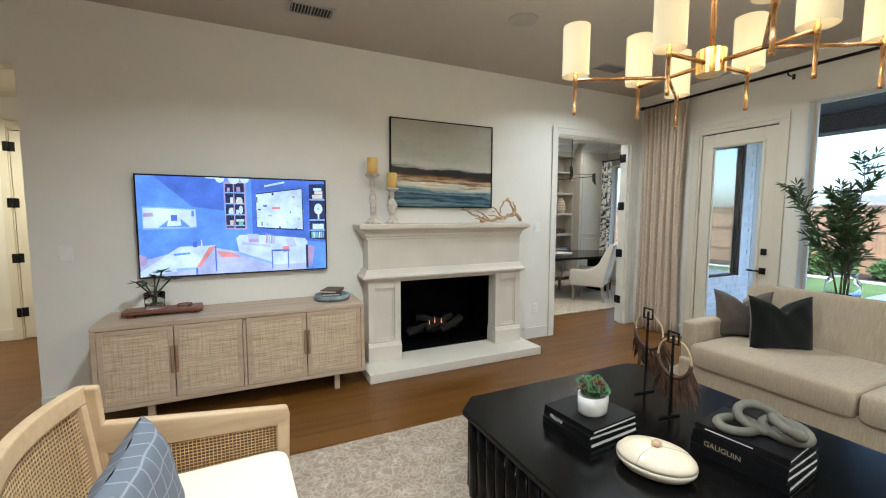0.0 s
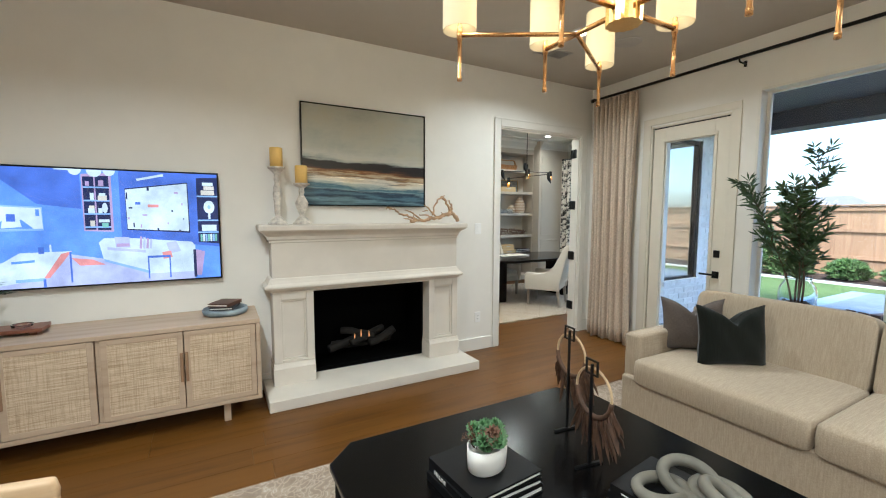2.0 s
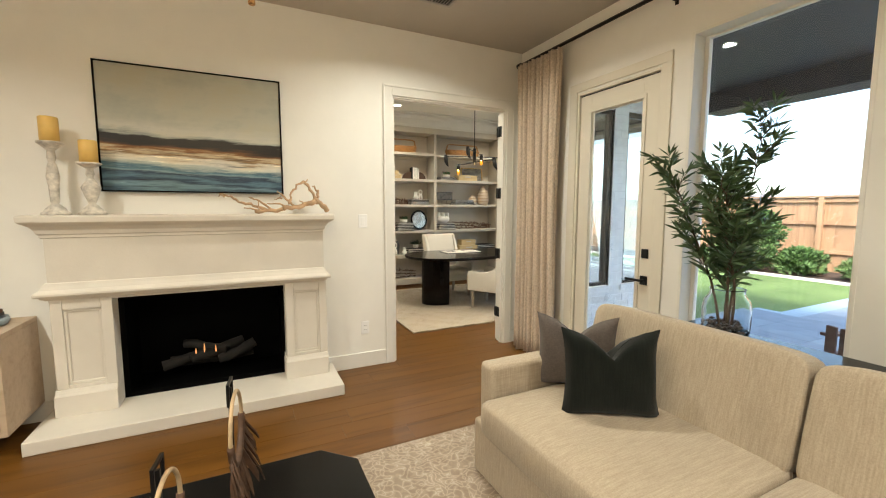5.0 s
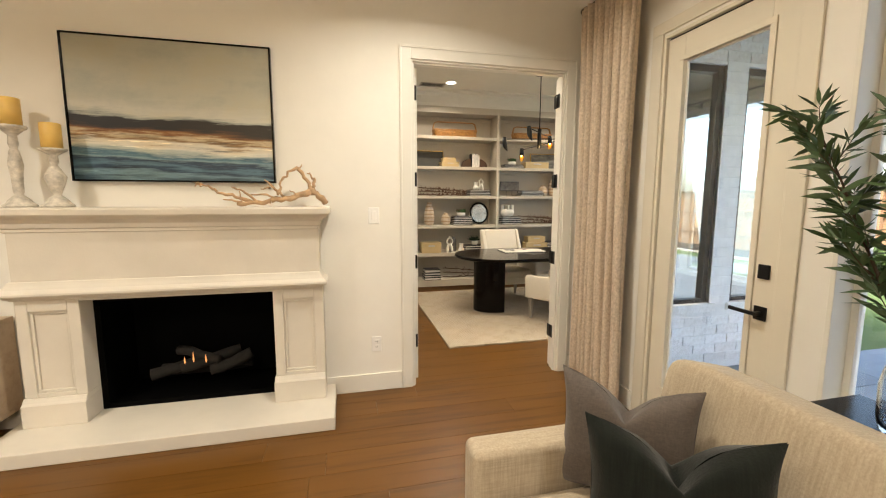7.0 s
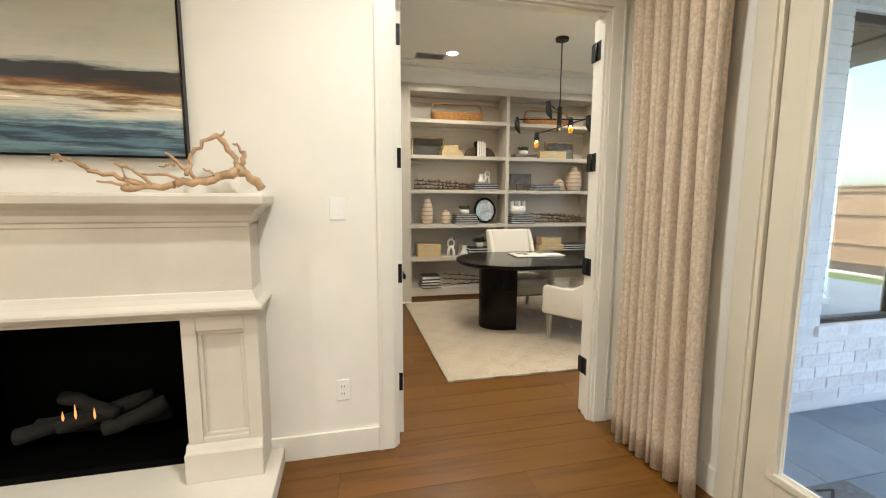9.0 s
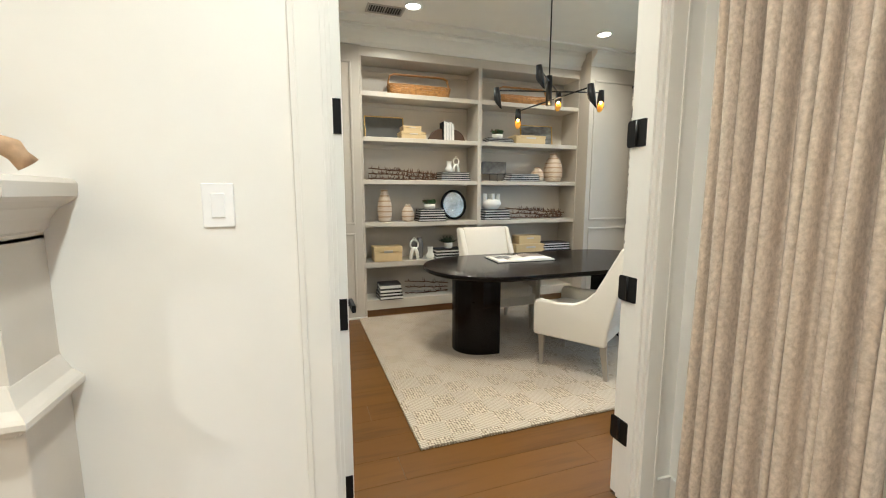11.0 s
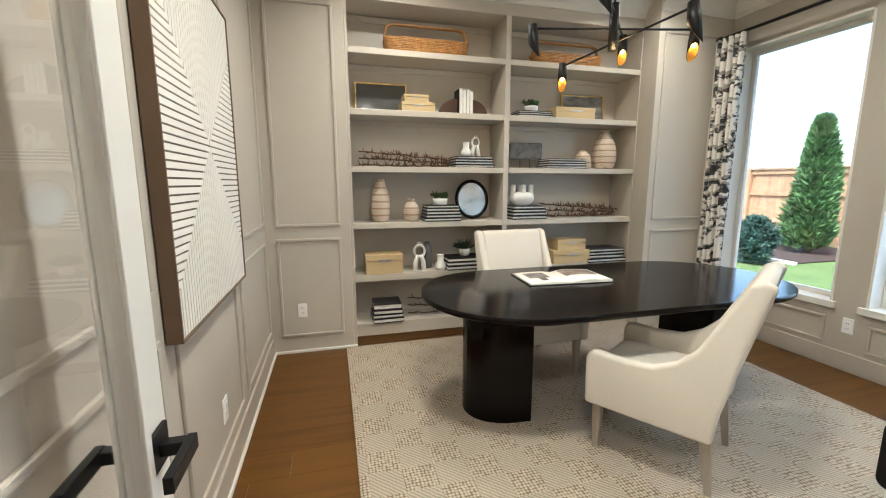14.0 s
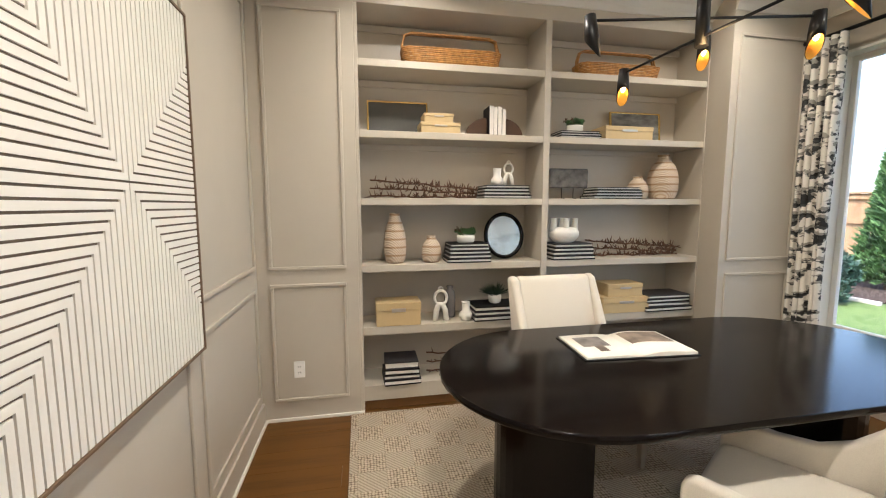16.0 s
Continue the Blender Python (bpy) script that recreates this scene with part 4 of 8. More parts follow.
# sideboard with cane doors
def cane_material():
    m, t, b = material("woven_cane_panel")
    v = coords(t)
    w1 = noise_tex(t, coords(t, (5, 5, 130)), 1.0, 3, 0.7)
    w2 = noise_tex(t, coords(t, (130, 5, 5)), 1.0, 3, 0.7)
    a = ramp(t, w1, [(0.32, (0.40, 0.295, 0.185)), (0.5, (0.58, 0.46, 0.32)), (0.7, (0.70, 0.585, 0.43))])
    c = ramp(t, w2, [(0.33, (0.78, 0.74, 0.69)), (0.55, (1, 1, 1))])
    put(t, mixed(t, 1.0, a, c), b.inputs["Base Color"])
    b.inputs["Roughness"].default_value = 0.7
    bump(t, b, w1, 0.5, 0.003)
    return m


M_WEAVE = cane_material()
sb = thing("sideboard", pose(-0.05, 3.66, 0), "bleached oak sideboard with four woven cane doors", "sideboard")
W2, D2 = 0.93, 0.245
p = Part()
p.box(-W2, W2, -D2, D2, 0.705, 0.735).box(-W2, W2, -D2, D2, 0.14, 0.17).box(-W2, -W2 + 0.03, -D2, D2, 0.17, 0.705).box(W2 - 0.03, W2, -D2, D2, 0.17, 0.705)
p.box(-W2 + 0.03, W2 - 0.03, D2 - 0.01, D2, 0.17, 0.705).box(-0.012, 0.012, -D2 + 0.02, D2 - 0.01, 0.17, 0.705)
p.done("body", M_CERUSED, sb, 0.003)
for x in (-0.62, 0.70):
    p = Part()
    p.box(x - 0.022, x + 0.022, -D2 + 0.04, -D2 + 0.085, 0, 0.14).box(x - 0.022, x + 0.022, D2 - 0.085, D2 - 0.04, 0, 0.14).box(x - 0.02, x + 0.02, -D2 + 0.085, D2 - 0.085, 0.10, 0.14)
    p.done("leg", M_CERUSED, sb, 0.003)
dw = (W2 - 0.03 - 0.012) / 2
for k in range(4):
    x0 = (-W2 + 0.03 + dw * k) if k < 2 else (0.012 + dw * (k - 2))
    x1 = x0 + dw
    x0, x1 = x0 + 0.003, x1 - 0.003
    dr = Part().box(x0, x0 + 0.034, -D2 + 0.002, -D2 + 0.02, 0.174, 0.701).box(x1 - 0.034, x1, -D2 + 0.002, -D2 + 0.02, 0.174, 0.701).box(x0 + 0.034, x1 - 0.034, -D2 + 0.002, -D2 + 0.02, 0.174, 0.208).box(x0 + 0.034, x1 - 0.034, -D2 + 0.002, -D2 + 0.02, 0.667, 0.701).done("door", M_CERUSED, sb, 0.002)
    Part().box(x0 + 0.034, x1 - 0.034, -D2 + 0.006, -D2 + 0.014, 0.208, 0.667).box(x0 + 0.034, x1 - 0.034, -D2 + 0.0045, -D2 + 0.006, 0.430, 0.446).done("panel", M_WEAVE, dr)
    hx = x1 - 0.012 if k % 2 == 0 else x0 + 0.012
    Part().box(hx - 0.009, hx + 0.009, -D2 - 0.014, -D2 + 0.002, 0.36, 0.56).done("handle", M_LEATHER, dr, 0.004, label="tan leather pull")


# rug
rg = thing("rug", pose(1.75, 0.65, 0), "faded beige damask area rug under the coffee table", "rug")
Part().box(-2.35, 2.15, -1.9, 1.925, 0.0, 0.014).done("pile", M_RUG, rg, 0.004)

# coffee table: cut corners, fluted sides
ct = thing("coffee_table", pose(1.765, 1.24, 0.014), "square black oak coffee table with cut corners and fluted sides", "coffee table")
H_, C_ = 0.755, 0.125
def octo(h, c):
    return [(h - c, -h), (h, -h + c), (h, h - c), (h - c, h), (-h + c, h), (-h, h - c), (-h, -h + c), (-h + c, -h)]
Part().prism(octo(H_, C_), 0.408, 0.438).done("top", M_DARKWOOD, ct, 0.006)
Part().prism(octo(H_ - 0.05, C_), 0.0, 0.408).done("base", M_DARKWOOD, ct, 0.003)
ring = octo(H_ - 0.045, C_)
fl = None
for k in range(8):
    a, b = Vector((*ring[k], 0)), Vector((*ring[(k + 1) % 8], 0))
    n_ = max(2, round((b - a).length / 0.085))
    for q in range(n_):
        c = a + (b - a) * ((q + 0.5) / n_)
        r_ = (b - a).length / n_ / 2 * 0.96
        if fl is None:
            fl = Part().lathe([(r_, 0.0), (r_, 0.407)], 0, 0, 0, 14).done("flute", M_DARKWOOD, ct, m=pose(c.x, c.y, 0))
        else:
            o = new("flute", fl.data)
            o.parent = ct
            o.matrix_basis = pose(c.x, c.y, 0)
TT = 0.452

# books
def hard_book(w, d, h, cover, spine="y"):
    """One closed hardback: boards, spine and recessed pages, its foot at z 0; the spine is on its -y side."""
    p = Part()
    t = min(0.008, h * 0.27)
    p.box(-w / 2, w / 2, -d / 2, d / 2, 0, t).box(-w / 2, w / 2, -d / 2, d / 2, h - t, h).box(-w / 2, w / 2, -d / 2, -d / 2 + t, t, h - t)
    p.box(-w / 2 + 0.004, w / 2 - 0.004, -d / 2 + t, d / 2 - 0.005, t, h - t, 1)
    return p, (cover, M_PAGES)


def book(m, w, d, h, cover, label, group=""):
    bk = thing("book", m, label, "book", group)
    p, mats = hard_book(w, d, h, cover)
    p.done("cover", mats, bk)
    return bk


def words(text, size, m, mat, parent, label="", depth=0.0006):
    c = bpy.data.curves.new("lettering", "FONT")
    c.body, c.size, c.extrude, c.align_x, c.align_y = text, size, depth, "CENTER", "CENTER"
    tmp = bpy.data.objects.new("lettering", c)
    scene.collection.objects.link(tmp)
    dg = bpy.context.evaluated_depsgraph_get()
    me = bpy.data.meshes.new_from_object(tmp.evaluated_get(dg))
    bpy.data.objects.remove(tmp)
    me.materials.clear()
    me.materials.append(mat)
    o = new("lettering", me)
    o.parent = parent
    o.matrix_basis = m
    return o


M_INK = plain("pale_ink", (0.72, 0.70, 0.66), 0.5, relief=0)
M_GOLD = plain("dull_gold_ink", (0.30, 0.25, 0.16), 0.5, relief=0)
# first pile, spine turned to the room
zz = TT
for k, (w_, d_, h_, rz) in enumerate([(0.30, 0.33, 0.034, -86), (0.295, 0.32, 0.030, -88), (0.30, 0.31, 0.026, -85)]):
    bk = book(pose(1.50, 1.45, zz, 0, 0, rz), w_, d_, h_, M_BOOKBLACK, "black clothbound art book in a pile on the coffee table", "books on the coffee table")
    if k == 1:
        words("FELLINI", 0.026, pose(-0.06, -d_ / 2 - 0.0006, h_ / 2, 90, 0, 0), M_INK, bk)
    zz += h_ + 0.0005
Z1 = zz
zz = TT
for k, (w_, d_, h_, rz) in enumerate([(0.36, 0.29, 0.036, -84), (0.355, 0.285, 0.034, -86), (0.35, 0.28, 0.032, -85), (0.34, 0.27, 0.030, -83)]):
    bk = book(pose(1.93, 0.945, zz, 0, 0, rz), w_, d_, h_, M_BOOKBLACK, "large black art book in a pile on the coffee table", "books on the coffee table")
    if k == 1:
        words("GAUGUIN", 0.032, pose(-0.05, -d_ / 2 - 0.0006, h_ / 2, 90, 0, 0), M_GOLD, bk)
    if k == 3:
        Part().box(-0.13, 0.05, -d_ / 2 - 0.0008, -d_ / 2, 0.012, 0.017).done("lettering", M_INK, bk)
    zz += h_ + 0.0005
Z2 = zz

# succulent in an oval white pot
def succulent(m, r=0.075, h=0.075, seed=1, oval=0.75, label="succulents in an oval white pot on the books"):
    s = thing("potted_plant", m, label, "plant")
    Part().lathe([(r * 0.86, 0), (r * 0.95, 0.006), (r, h * 0.6), (r, h), (r * 0.93, h), (r * 0.92, h * 0.8), (0.001, h * 0.8)], 0, 0, 0, 28, sx=1, sy=oval).done("pot", M_CERAMIC, s)
    rnd = random.Random(seed)
    p = Part()
    for _ in range(34):
        a, q = rnd.uniform(0, 6.28), r * math.sqrt(rnd.random()) * 0.95
        cx, cy, cz = q * math.cos(a), oval * q * math.sin(a), h + rnd.uniform(0.0, 0.04) * r / 0.075
        size = rnd.uniform(0.018, 0.034) * r / 0.075
        mi = 1 if rnd.random() < 0.07 else 0
        for ringn, (cnt, tilt) in enumerate(((7, 0.25), (6, 0.7), (4, 1.2))):
            for b in range(cnt):
                an = 6.283 * b / cnt + ringn
                d = Vector((math.cos(an) * math.cos(tilt), math.sin(an) * math.cos(tilt), math.sin(tilt)))
                side = Vector((-math.sin(an), math.cos(an), 0))
                c0 = Vector((cx, cy, cz))
                tip, mid = c0 + d * size, c0 + d * size * 0.6
                up = side.cross(d) * -0.12 * size
                v = [p.bm.verts.new(x) for x in (c0, mid + side * size * 0.28 - up, tip, mid - side * size * 0.28 - up, mid + up * 1.6)]
                for f in ((0, 1, 4), (1, 2, 4), (2, 3, 4), (3, 0, 4), (0, 3, 2, 1)):
                    p.bm.faces.new([v[i] for i in f]).material_index = mi
    for _ in range(14):
        a = rnd.uniform(2.2, 4.2)
        x, y = 0.7 * r * math.cos(a), 0.6 * r * math.sin(a)
        e = Vector((x * 1.5 + rnd.uniform(-.02, .02), y * 1.4, h + rnd.uniform(0.03, 0.075) * r / 0.075))
        p.tube([(x, y, h), ((x + e.x) / 2, (y + e.y) / 2, e.z - 0.012), e], 0.0014, 5, 1)
        for _k in range(4):
            q = e + Vector((rnd.uniform(-.008, .008), rnd.uniform(-.008, .008), rnd.uniform(-.008, .006)))
            p.lathe([(0.0005, -0.003), (0.0035, 0), (0.0005, 0.003)], q.x, q.y, q.z, 6, 1)
    p.done("leaf", (M_SUCC, M_TWIG), s, kind="stuff")
    return s


succulent(pose(1.50, 1.43, Z1, 0, 0, 20), 0.09, 0.092)

# lidded oval stone box
lb = thing("lidded_box", pose(1.49, 1.075, TT, 0, 0, -62), "oval cream stone box with a veined lid and knob", "box")
Part().lathe([(0.095, 0), (0.132, 0.012), (0.150, 0.034), (0.153, 0.050)], 0, 0, 0, 40, sx=1, sy=0.76).done("bowl", M_MARBLE, lb)
Part().lathe([(0.153, 0.0508), (0.149, 0.066), (0.128, 0.088), (0.08, 0.101), (0.03, 0.1045), (0.001, 0.105)], 0, 0, 0, 40, sx=1, sy=0.76).done("lid", M_MARBLE, lb)
Part().lathe([(0.016, 0.103), (0.019, 0.108), (0.019, 0.120), (0.013, 0.126), (0.001, 0.127)], 0, 0, 0, 16).done("knob", plain("tan_knob_stone", (0.52, 0.36, 0.22), 0.5), lb)
p = Part()
for an in (20, 115, 250):
    c_, s_ = math.cos(radians(an)), math.sin(radians(an))
    pr = [(0.1525, 0.054), (0.1495, 0.066), (0.1285, 0.0884), (0.0805, 0.1014), (0.02, 0.1052)]
    p.tube([(r * c_, 0.76 * r * s_, z) for r, z in pr], 0.0009, 5)
p.done("vein", plain("vein_brown", (0.33, 0.24, 0.15), 0.5, relief=0), lb)

# chain of carved links on the second pile
ch = thing("chain_ornament", pose(1.935, 0.905, Z2, 0, 0, -38), "grey carved wooden chain of three large links", "ornament")
def link(m, a=0.078, b=0.055, r=0.019):
    pts = [m @ Vector((a * math.cos(6.2832 * k / 28), b * math.sin(6.2832 * k / 28), 0)) for k in range(28)]
    Part().tube(pts, r, 10, closed=True).done("link", M_GREYSTONE, ch)
link(pose(-0.095, 0.02, 0.021, 4, 0, 15))
link(pose(-0.01, 0.03, 0.056, 42, 10, -15))
link(pose(0.07, -0.01, 0.030, 16, 6, -40))
link(pose(0.05, -0.055, 0.066, 20, 24, 35), 0.066, 0.05)

# two feathered hoops on black stands
M_FEATHER = plain("brown_feather", (0.085, 0.042, 0.022), 0.7, vary=0.5, scale=30, relief=0.3)
M_HOOP = plain("pale_rattan", (0.50, 0.36, 0.21), 0.6, vary=0.2, scale=40)
def hoop_stand(m, top, r, seed):
    s = thing("hoop_ornament", m, "feather-hung rattan hoop on a black metal stand", "ornament", "hoops on the coffee table")
    p = Part().box(-0.006, 0.006, -0.07, 0.07, 0, 0.010).box(-0.005, 0.005, -0.005, 0.005, 0.01, top)
    p.box(-0.035, -0.028, -0.004, 0.004, top - 0.04, top + 0.012).box(0.028, 0.035, -0.004, 0.004, top - 0.04, top + 0.012).box(-0.035, 0.035, -0.004, 0.004, top + 0.012, top + 0.02)
    p.box(-0.035, 0.035, -0.004, 0.004, top - 0.045, top - 0.038)
    p.done("stand", M_BLACK, s, 0.001)
    cz = top - 0.02 - r
    Part().tube([(r * math.cos(6.2832 * k / 40), -0.012, cz + r * math.sin(6.2832 * k / 40)) for k in range(40)], 0.0055, 8, closed=True).done("hoop", M_HOOP, s)
    p = Part()
    p.tube([(r * math.cos(q), -0.012, cz + r * math.sin(q)) for q in [math.pi * (1.02 + 0.96 * k / 20) for k in range(21)]], 0.010, 8)
    rnd = random.Random(seed)
    for k in range(34):
        q = math.pi * (1.05 + 0.9 * k / 33)
        x, z = r * math.cos(q), cz + r * math.sin(q)
        ln = rnd.uniform(0.10, 0.185) * (0.75 + 0.4 * math.sin(math.pi * k / 33))
        d = Vector((0.35 * math.cos(q) + rnd.uniform(-.2, .2), rnd.uniform(-.3, .1), -1)).normalized()
        sd = Vector((rnd.uniform(-1, 1), rnd.uniform(-.6, .6), 0)).normalized() * rnd.uniform(0.006, 0.011)
        o = Vector((x, -0.012, z))
        bend = Vector((rnd.uniform(-.01, .01), -0.01, 0))
        pts = [o, o + d * ln * 0.3 + sd, o + d * ln * 0.75 + sd * 0.9 + bend, o + d * ln + bend, o + d * ln * 0.7 - sd * 0.9 + bend, o + d * ln * 0.3 - sd]
        lift = d.cross(sd).normalized() * 0.002
        top_ = [p.bm.verts.new(v + lift) for v in pts]
        bot_ = [p.bm.verts.new(v - lift) for v in pts]
        p.bm.faces.new(top_)
        p.bm.faces.new(bot_[::-1])
        for i in range(6):
            p.bm.faces.new((top_[i], bot_[i], bot_[(i + 1) % 6], top_[(i + 1) % 6]))
    p.done("feather", M_FEATHER, s, kind="stuff")
hoop_stand(pose(2.09, 1.60, TT, 0, 0, 83), 0.49, 0.10, 3)
hoop_stand(pose(1.955, 1.345, TT, 0, 0, 83), 0.435, 0.10, 5)

# sofa
so = thing("sofa", pose(3.74, 1.05, 0.014), "oatmeal woven two-cushion sofa with slim track arms", "sofa")
Part().box(-0.50, 0.50, -1.13, 1.13, 0.0, 0.30).done("base", M_SOFAUP, so, 0.02, 3)
for s in (-1, 1):
    y0, y1 = (1.02, 1.15) if s > 0 else (-1.15, -1.02)
    Part().box(-0.455, 0.40, y0, y1, 0.01, 0.605).done("arm", M_SOFAUP, so, 0.028, 4, smooth=True)
for y in (-0.51, 0.51):
    Part().pad(-0.13, y, 0.362, 0.83, 1.018, 0.206, 22, 7).done("seat_cushion", M_SOFA, so)
for y in (-0.53, 0.53):
    Part().pad(0.0, 0, 0, 0.20, 1.05, 0.50, 16, 9).done("back_cushion", M_SOFAUP, so, m=pose(0.345, y, 0.625, 0, 13, 0))
Part().box(0.38, 0.52, -1.14, 1.14, 0.01, 0.72).done("back", M_SOFAUP, so, 0.03, 4, smooth=True)
def scatter(m, mat, w, label, dent=0.15):
    s = thing("cushion", m, label, "cushion", "cushions on the sofa")
    Part().pillow(Matrix.Identity(4), w, w * 0.94, 0.16, 20, dent=dent).done("cover", mat, s)
scatter(pose(3.79, 1.995, 0.66, -9, 0, -43), M_TAUPE, 0.44, "taupe cotton scatter cushion on the sofa")
scatter(pose(3.70, 1.68, 0.668, -7, 0, -32), M_GREEN, 0.46, "dark green ribbed scatter cushion on the sofa")

# console table behind the sofa with the olive tree in a jar
cn = thing("console_table", pose(4.55, 0.80, 0), "dark wood console table behind the sofa", "table")
Part().box(-0.17, 0.17, -1.12, 1.12, 0.70, 0.745).done("top", M_DARKWOOD, cn, 0.004)
for x, y in ((-0.13, -1.07), (-0.13, 1.07), (0.13, -1.07), (0.13, 1.07)):
    Part().box(x - 0.025, x + 0.025, y - 0.025, y + 0.025, 0, 0.70).done("leg", M_DARKWOOD, cn, 0.003)
ol = thing("olive_branches", pose(4.54, 1.64, 0.745), "leafy olive branches in a clear glass jar", "plant")
Part().lathe([(0.09, 0.0), (0.108, 0.012), (0.115, 0.05), (0.118, 0.15), (0.11, 0.20), (0.085, 0.235), (0.082, 0.262), (0.088, 0.268), (0.083, 0.268), (0.078, 0.262), (0.080, 0.235), (0.105, 0.198), (0.113, 0.15), (0.110, 0.052), (0.10, 0.02), (0.001, 0.016)], 0, 0, 0, 36).done("jar", M_JAR, ol, shadow=False)
rnd = random.Random(11)
p = Part()
for _ in range(130):
    a, q, z = rnd.uniform(0, 6.28), 0.095 * math.sqrt(rnd.random()), 0.03 + 0.05 * rnd.random()
    s = rnd.uniform(0.008, 0.016)
    p.lathe([(0.001, -s * 0.6), (s * 0.8, -s * 0.2), (s, s * 0.1), (0.001, s * 0.55)], q * math.cos(a), q * math.sin(a), z, 6)
p.done("pebble", plain("dark_pebble", (0.06, 0.04, 0.028), 0.5, vary=0.6, scale=40), ol, kind="stuff")
stems, leaves = Part(), Part()
def leaf(at, d, ln, wd):
    d = d.normalized()
    sd = d.cross(Vector((rnd.uniform(-1, 1), rnd.uniform(-1, 1), rnd.uniform(-.4, 1)))).normalized()
    nrm = sd.cross(d)
    droop = Vector((0, 0, -1)) * ln * rnd.uniform(0.02, 0.16)
    pts = [at, at + d * ln * 0.3 + sd * wd * 0.85, at + d * ln * 0.62 + sd * wd * 0.8 + droop * 0.4, at + d * ln + droop, at + d * ln * 0.62 - sd * wd * 0.8 + droop * 0.4, at + d * ln * 0.3 - sd * wd * 0.85]
    mid = [at + d * ln * 0.3 - nrm * wd * 0.3, at + d * ln * 0.62 - nrm * wd * 0.3 + droop * 0.4]
    v = [leaves.bm.verts.new(q) for q in pts + mid]
    for f in ((0, 1, 6), (1, 2, 7, 6), (2, 3, 7), (3, 4, 7), (4, 5, 6, 7), (5, 0, 6)):
        leaves.bm.faces.new([v[i] for i in f]).smooth = True
def twig(a, d, ln, r, depth):
    pts, q = [a.copy()], a.copy()
    dd = d.normalized()
    n = 8 if depth else 6
    for k in range(n):
        dd = (dd + Vector((rnd.uniform(-.12, .12), rnd.uniform(-.12, .12), rnd.uniform(-.03, .10)))).normalized()
        q = q + dd * ln / n
        q.x = min(q.x, 0.22)
        pts.append(q.copy())
    stems.tube(pts, [r * (1 - 0.8 * k / n) for k in range(n + 1)], 6)
    if depth == 0:
        for k in range(1, n + 1):
            for s_ in (1, -1, 1)[: 3 if k > 1 else 2]:
                at = pts[k - 1].lerp(pts[k], rnd.random())
                side = dd.cross(Vector((rnd.uniform(-.5, .5), rnd.uniform(-.5, .5), 1))).normalized() * s_
                leaf(at, dd * rnd.uniform(0.4, 1.0) + side * rnd.uniform(0.5, 1.0) + Vector((0, 0, rnd.uniform(-.3, .35))), rnd.uniform(0.068, 0.112), rnd.uniform(0.0072, 0.0112))
        leaf(pts[-1], dd, 0.08, 0.008)
        return
    for k in range(2, n + 1):
        f = k / n
        if pts[k].z < 0.30:
            continue
        for _ in range(3):
            an = rnd.uniform(0, 6.2832)
            bd = dd * 0.75 + Vector((math.cos(an), math.sin(an), rnd.uniform(-.1, .5)))
            twig(pts[k].lerp(pts[k - 1], rnd.random()), bd, rnd.uniform(0.13, 0.25) * (1.15 - 0.55 * f), r * 0.4, 0)


for a, d, ln in (((0.02, 0.0, 0.05), (0.02, 0.02, 1), 1.2), ((-0.02, 0.02, 0.05), (-0.05, 0.09, 1), 1.0), ((0.0, -0.03, 0.05), (-0.02, -0.14, 1), 0.92), ((0.03, 0.02, 0.05), (0.04, 0.16, 1), 0.84), ((-0.02, -0.02, 0.05), (-0.10, -0.06, 1), 0.78)):
    twig(Vector(a), Vector(d), ln, 0.008, 1)
stems.done("stem", M_BARK, ol, kind="stuff")
leaves.done("leaf", M_LEAF, ol, kind="stuff")

# drapery: pleated sheet on a rod
def drape(name, m, width, height, folds, depth, mat, label, seed=1):
    s = thing(name, m, label, "curtain")
    rnd = random.Random(seed)
    ph = [rnd.uniform(-0.5, 0.5) for _ in range(folds + 2)]
    am = [rnd.uniform(0.65, 1.2) for _ in range(folds + 2)]
    def face(u, v):
        f = u * folds
        i = int(min(f, folds - 1e-6))
        a = am[i] * (1 - (f - i)) + am[i + 1] * (f - i)
        squeeze = 0.75 + 0.25 * (1 - v)
        spread = 1.0 - 0.08 * math.sin(math.pi * v)
        y = depth * squeeze * a * (0.7 * math.sin(6.2832 * f) + 0.16 * math.sin(9.0 * f + 2 * v))
        x = width * spread * (u - 0.5) - 0.095 * width / folds * math.sin(12.566 * f) + 0.010 * math.sin(6.2832 * f * 0.5 + 3 * v)
        z = height * (1 - v) + (0.012 * math.sin(6.2832 * f * 0.37) if v > 0.99 else 0)
        return Vector((x, y, z))
    n = folds * 14
    p = Part()
    p.grid(lambda u, v: face(u, v), n, 18)
    ob = p.done("cloth", mat, s)
    sol = ob.modifiers.new("thickness", "SOLIDIFY")
    sol.thickness, sol.offset = 0.004, 0
    return s


